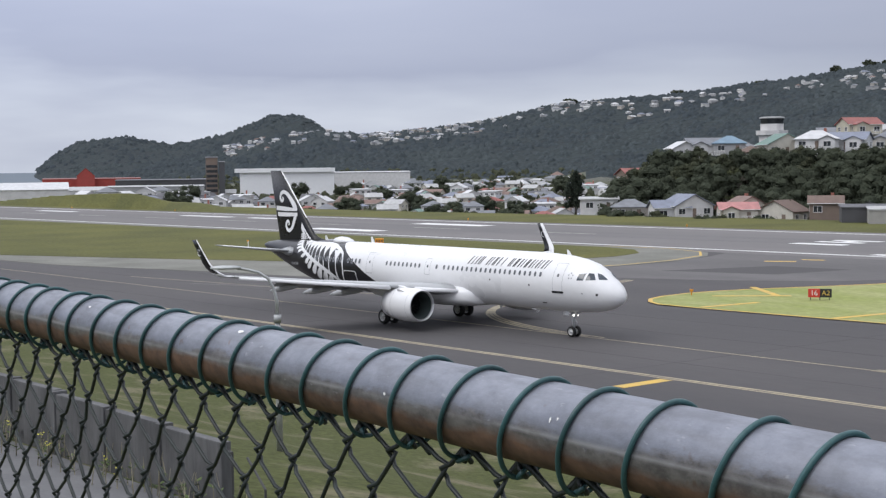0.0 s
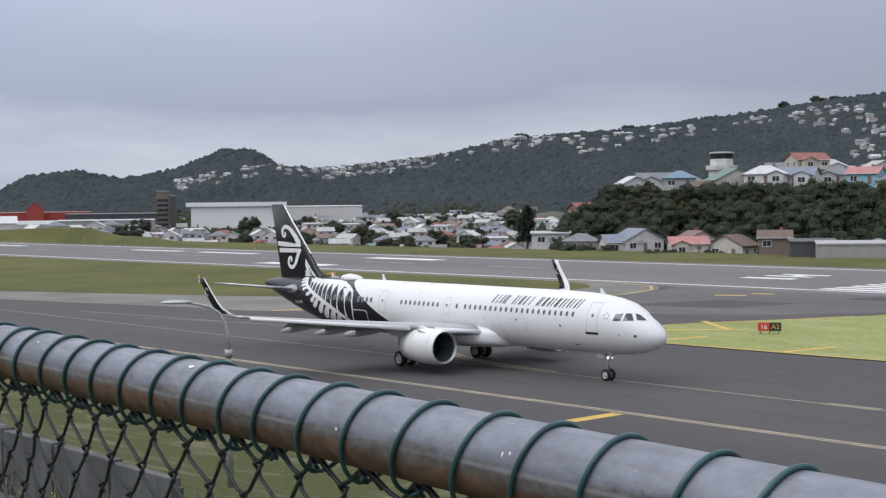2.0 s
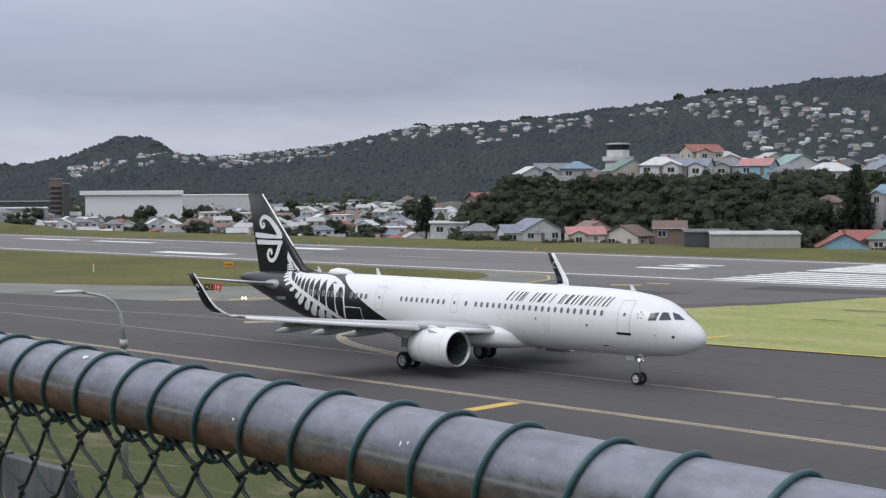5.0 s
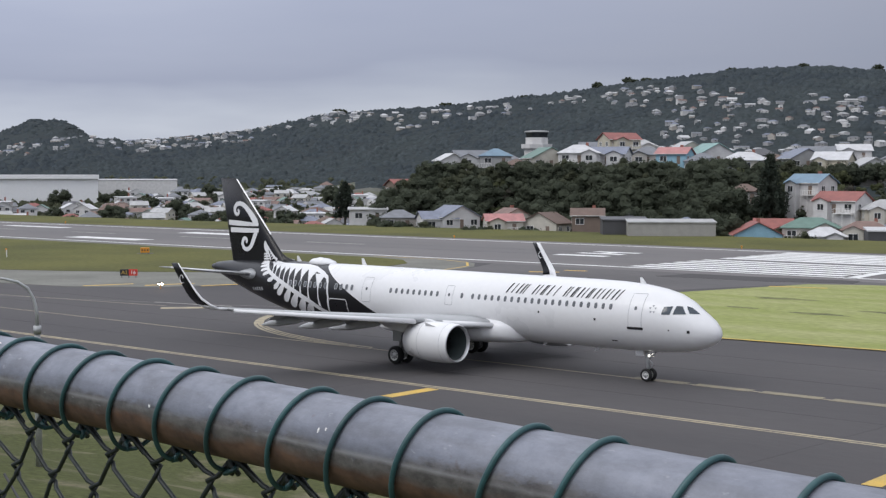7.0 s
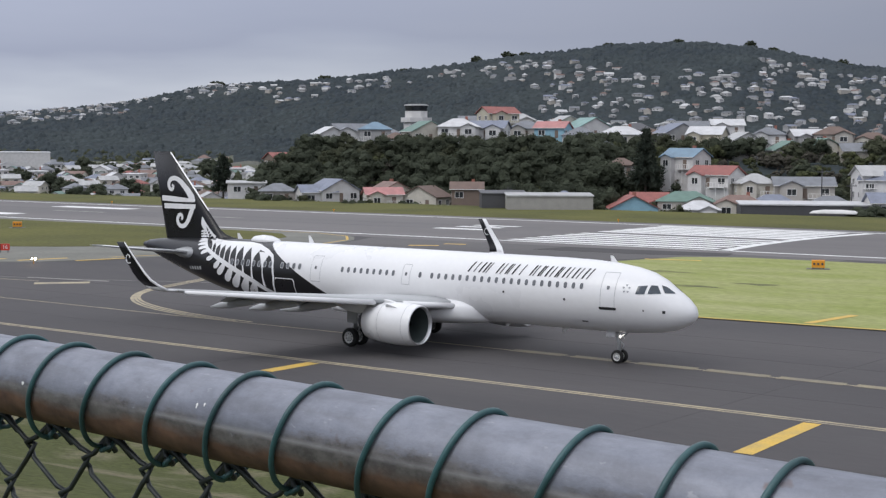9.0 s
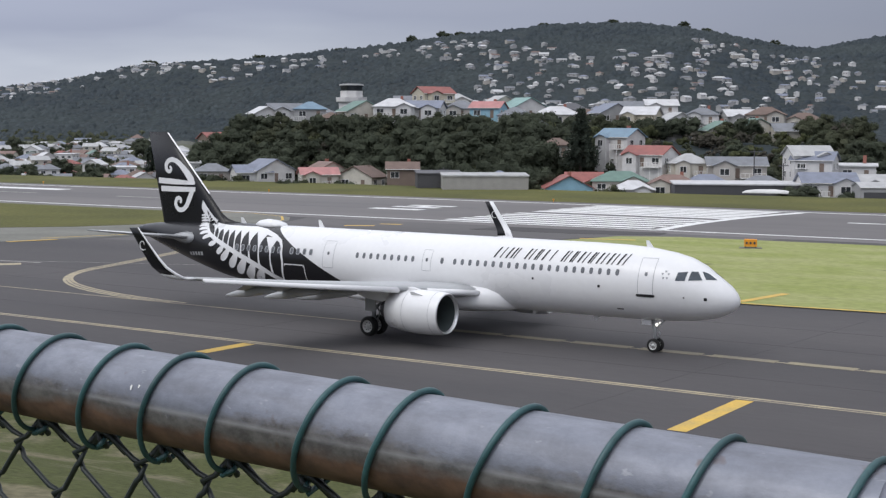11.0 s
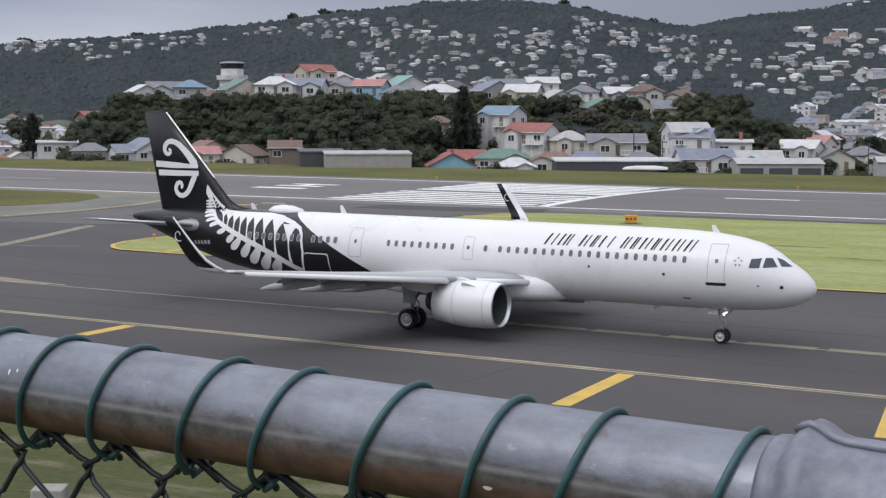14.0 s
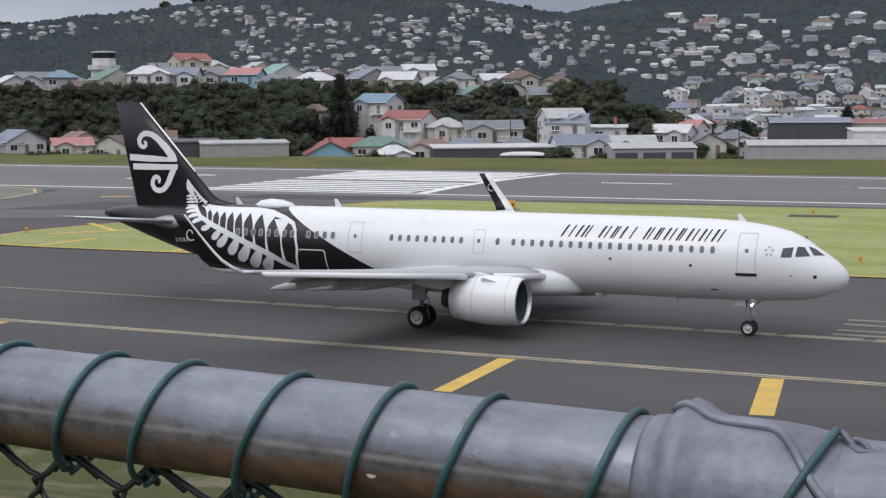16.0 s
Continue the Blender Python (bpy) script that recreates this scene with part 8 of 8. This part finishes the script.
# bush on the far hills: thousands of crowns in one mesh
def far_bush():
    verts, faces = [], []
    base = [(1, 0, 0), (0.3, 0.95, 0), (-0.8, 0.6, 0), (-0.8, -0.6, 0), (0.3, -0.95, 0), (0.55, 0.3, 0.75), (-0.35, 0.5, 0.8), (-0.1, -0.6, 0.75), (0, 0, 1.08)]
    tri = [(0, 1, 5), (1, 6, 5), (1, 2, 6), (2, 3, 6), (3, 7, 6), (3, 4, 7), (4, 0, 7), (0, 5, 7), (5, 6, 8), (6, 7, 8), (7, 5, 8)]
    rb = random.Random(9)
    n_ = 0

    def crown(x, y, z, s, hz):
        a = rb.uniform(0, 6.28)
        ca, sa = math.cos(a), math.sin(a)
        o = len(verts)
        for bx, by, bz in base:
            j = rb.uniform(0.75, 1.2)
            verts.append((x + s * j * (bx * ca - by * sa), y + s * j * (bx * sa + by * ca), z - 0.8 + hz * bz * j))
        faces.extend([(i + o, j_ + o, k + o) for i, j_, k in tri])

    cells = {}
    for a, b in FARH:
        cells.setdefault((round(a / 14), round(b / 14)), []).append((a, b))
    spots_ = []
    for a, b in FARH:
        rr = math.hypot(a, b)
        for q in range(rb.choice((1, 2, 2, 3))):
            k = 1 - rb.uniform(2.5, 6.0) / rr
            sd = rb.uniform(-6, 6)
            spots_.append((a * k + sd * b / rr, b * k - sd * a / rr, rb.uniform(1.4, 3.4)))
    while n_ < 30000:
        if n_ < len(spots_):
            x, y, s = spots_[n_]
            az, r = math.degrees(math.atan2(x, y)), math.hypot(x, y)
            z = terrain(az, r)
            crown(x, y, z, s, s * rb.uniform(0.6, 1.0))
            n_ += 1
            continue
        az = rb.uniform(-67, -4)
        r = rb.choice((rb.uniform(740, 1600), rb.uniform(900, 1580), rb.uniform(1600, 2750)))
        z = terrain(az, r)
        if z < 2:
            continue
        if r > 1640 and not (az < -54 or az > -22):
            continue
        x, y = r * math.sin(radians(az)), r * math.cos(radians(az))
        s = rb.uniform(1.7, 4.6) * (1.4 if r > 1600 else 1.0)
        if any(abs(x - a) < 8 and abs(y - b) < 9 for i in (-1, 0, 1) for j in (-1, 0, 1) for a, b in cells.get((round(x / 14) + i, round(y / 14) + j), ())):
            s *= 0.4
        crown(x, y, z, s, s * rb.uniform(0.45, 0.95))
        n_ += 1
    ob = mesh_ob("hillside_bush", verts, faces, M["hazy_leaf"], smooth=True)
    tagged(ob, "dark green native bush covering the far hills, tinted bluish for haze", "bush", kind="stuff")


def garden_shrubs():
    """Hedges and shrubs that fill the gardens between the houses, in one mesh."""
    verts, faces = [], []
    rb = random.Random(19)
    base = [(1, 0, 0), (0.3, 0.95, 0), (-0.8, 0.6, 0), (-0.8, -0.6, 0), (0.3, -0.95, 0), (0.75, 0.4, 0.6), (-0.4, 0.7, 0.65), (-0.5, -0.6, 0.6), (0.4, -0.6, 0.7), (0, 0, 1.0)]
    tri = [(0, 1, 5), (1, 6, 5), (1, 2, 6), (2, 3, 7), (2, 7, 6), (3, 4, 8), (3, 8, 7), (4, 0, 8), (0, 5, 8), (5, 6, 9), (6, 7, 9), (7, 8, 9), (8, 5, 9)]
    n_ = 0
    while n_ < 4400:
        az = rb.choice((rb.uniform(-62, -43.5), rb.uniform(-62, -43.5), rb.uniform(-62, -44.5), rb.uniform(-16, -5)))
        y_edge = float(np.interp(-150, EDGE_X, EDGE_Y))
        r = y_edge / math.cos(radians(az)) + 12 + 560 * rb.random() ** 1.5 + (180 if az < -44.8 else 0)
        x, y = r * math.sin(radians(az)), r * math.cos(radians(az))
        if y < float(np.interp(x, EDGE_X, EDGE_Y)) + 5 or r > 1150:
            continue
        if -44.5 < az < -16 or r < 430:
            continue
        z = terrain(az, r)
        s = rb.uniform(0.9, 2.9)
        for k in range(rb.choice((1, 2, 3))):
            cx, cy = x + rb.uniform(-1.5, 1.5) * k, y + rb.uniform(-1, 1) * k
            a = rb.uniform(0, 6.28)
            ca, sa = math.cos(a), math.sin(a)
            hz = s * rb.uniform(0.8, 1.7)
            o = len(verts)
            for bx, by, bz in base:
                j = rb.uniform(0.7, 1.25)
                verts.append((cx + s * j * (bx * ca - by * sa), cy + s * j * (bx * sa + by * ca), z - 0.4 + hz * bz * j))
            faces += [(p + o, q + o, w_ + o) for p, q, w_ in tri]
        n_ += 1
    ob = mesh_ob("garden_shrubs", verts, faces, M["leaf_mid"])
    tagged(ob, "hedges and shrubs filling the gardens between houses", "shrubs", kind="stuff")


garden_shrubs()
# bluer than the near leaves: aerial haze is put into this base colour
M["hazy_leaf"] = mat("hazy_leaf", (0.052, 0.062, 0.065), 0.95, var=0.16, scale=0.010, fine=0.6, tint=(0.039, 0.048, 0.055), island=0.18, spec=0.05)
far_bush()
# single trees that break the skyline
ridge_trees = []
for az, k, n_ in ((-35.27, 2, 2), (-34.07, 2, 3), (-33.42, 0, 2), (-38.1, 0, 2), (-41.3, 1, 3), (-45.4, 0, 3), (-24.77, 2, 2), (-23.9, 0, 2), (-21.31, 2, 3), (-30.2, 1, 2), (-27.5, 0, 2)):
    for q in range(n_):
        a2, r = az + 0.13 * q, 1535 - 9 * q
        ridge_trees.append((k if q == 0 else 4, r * math.sin(radians(a2)), r * math.cos(radians(a2)), terrain(a2, r) - 1.2, az + q, 1.0))
grove("skyline_trees", "single dark trees along the ridge", ridge_trees)


# ---------------- what moves ----------------
def motions():
    walk(PLANE, [(t, pose(x, 72.72, 0.0)) for t, x in PLANE_ROWS])
    ts, xs = [r[0] for r in PLANE_ROWS], [r[1] for r in PLANE_ROWS]
    # a smooth run of the plane's place for the turning of the wheels
    for ob, wx, wy, r in WHEELS:
        rows = []
        for i in range(129):
            t = 16.0 * i / 128
            d = float(np.interp(t, ts, xs)) - xs[0]
            rows.append((t, pose(wx, wy, r, 0, math.degrees(d / r) % 360, 0)))
        walk(ob, rows)


motions()
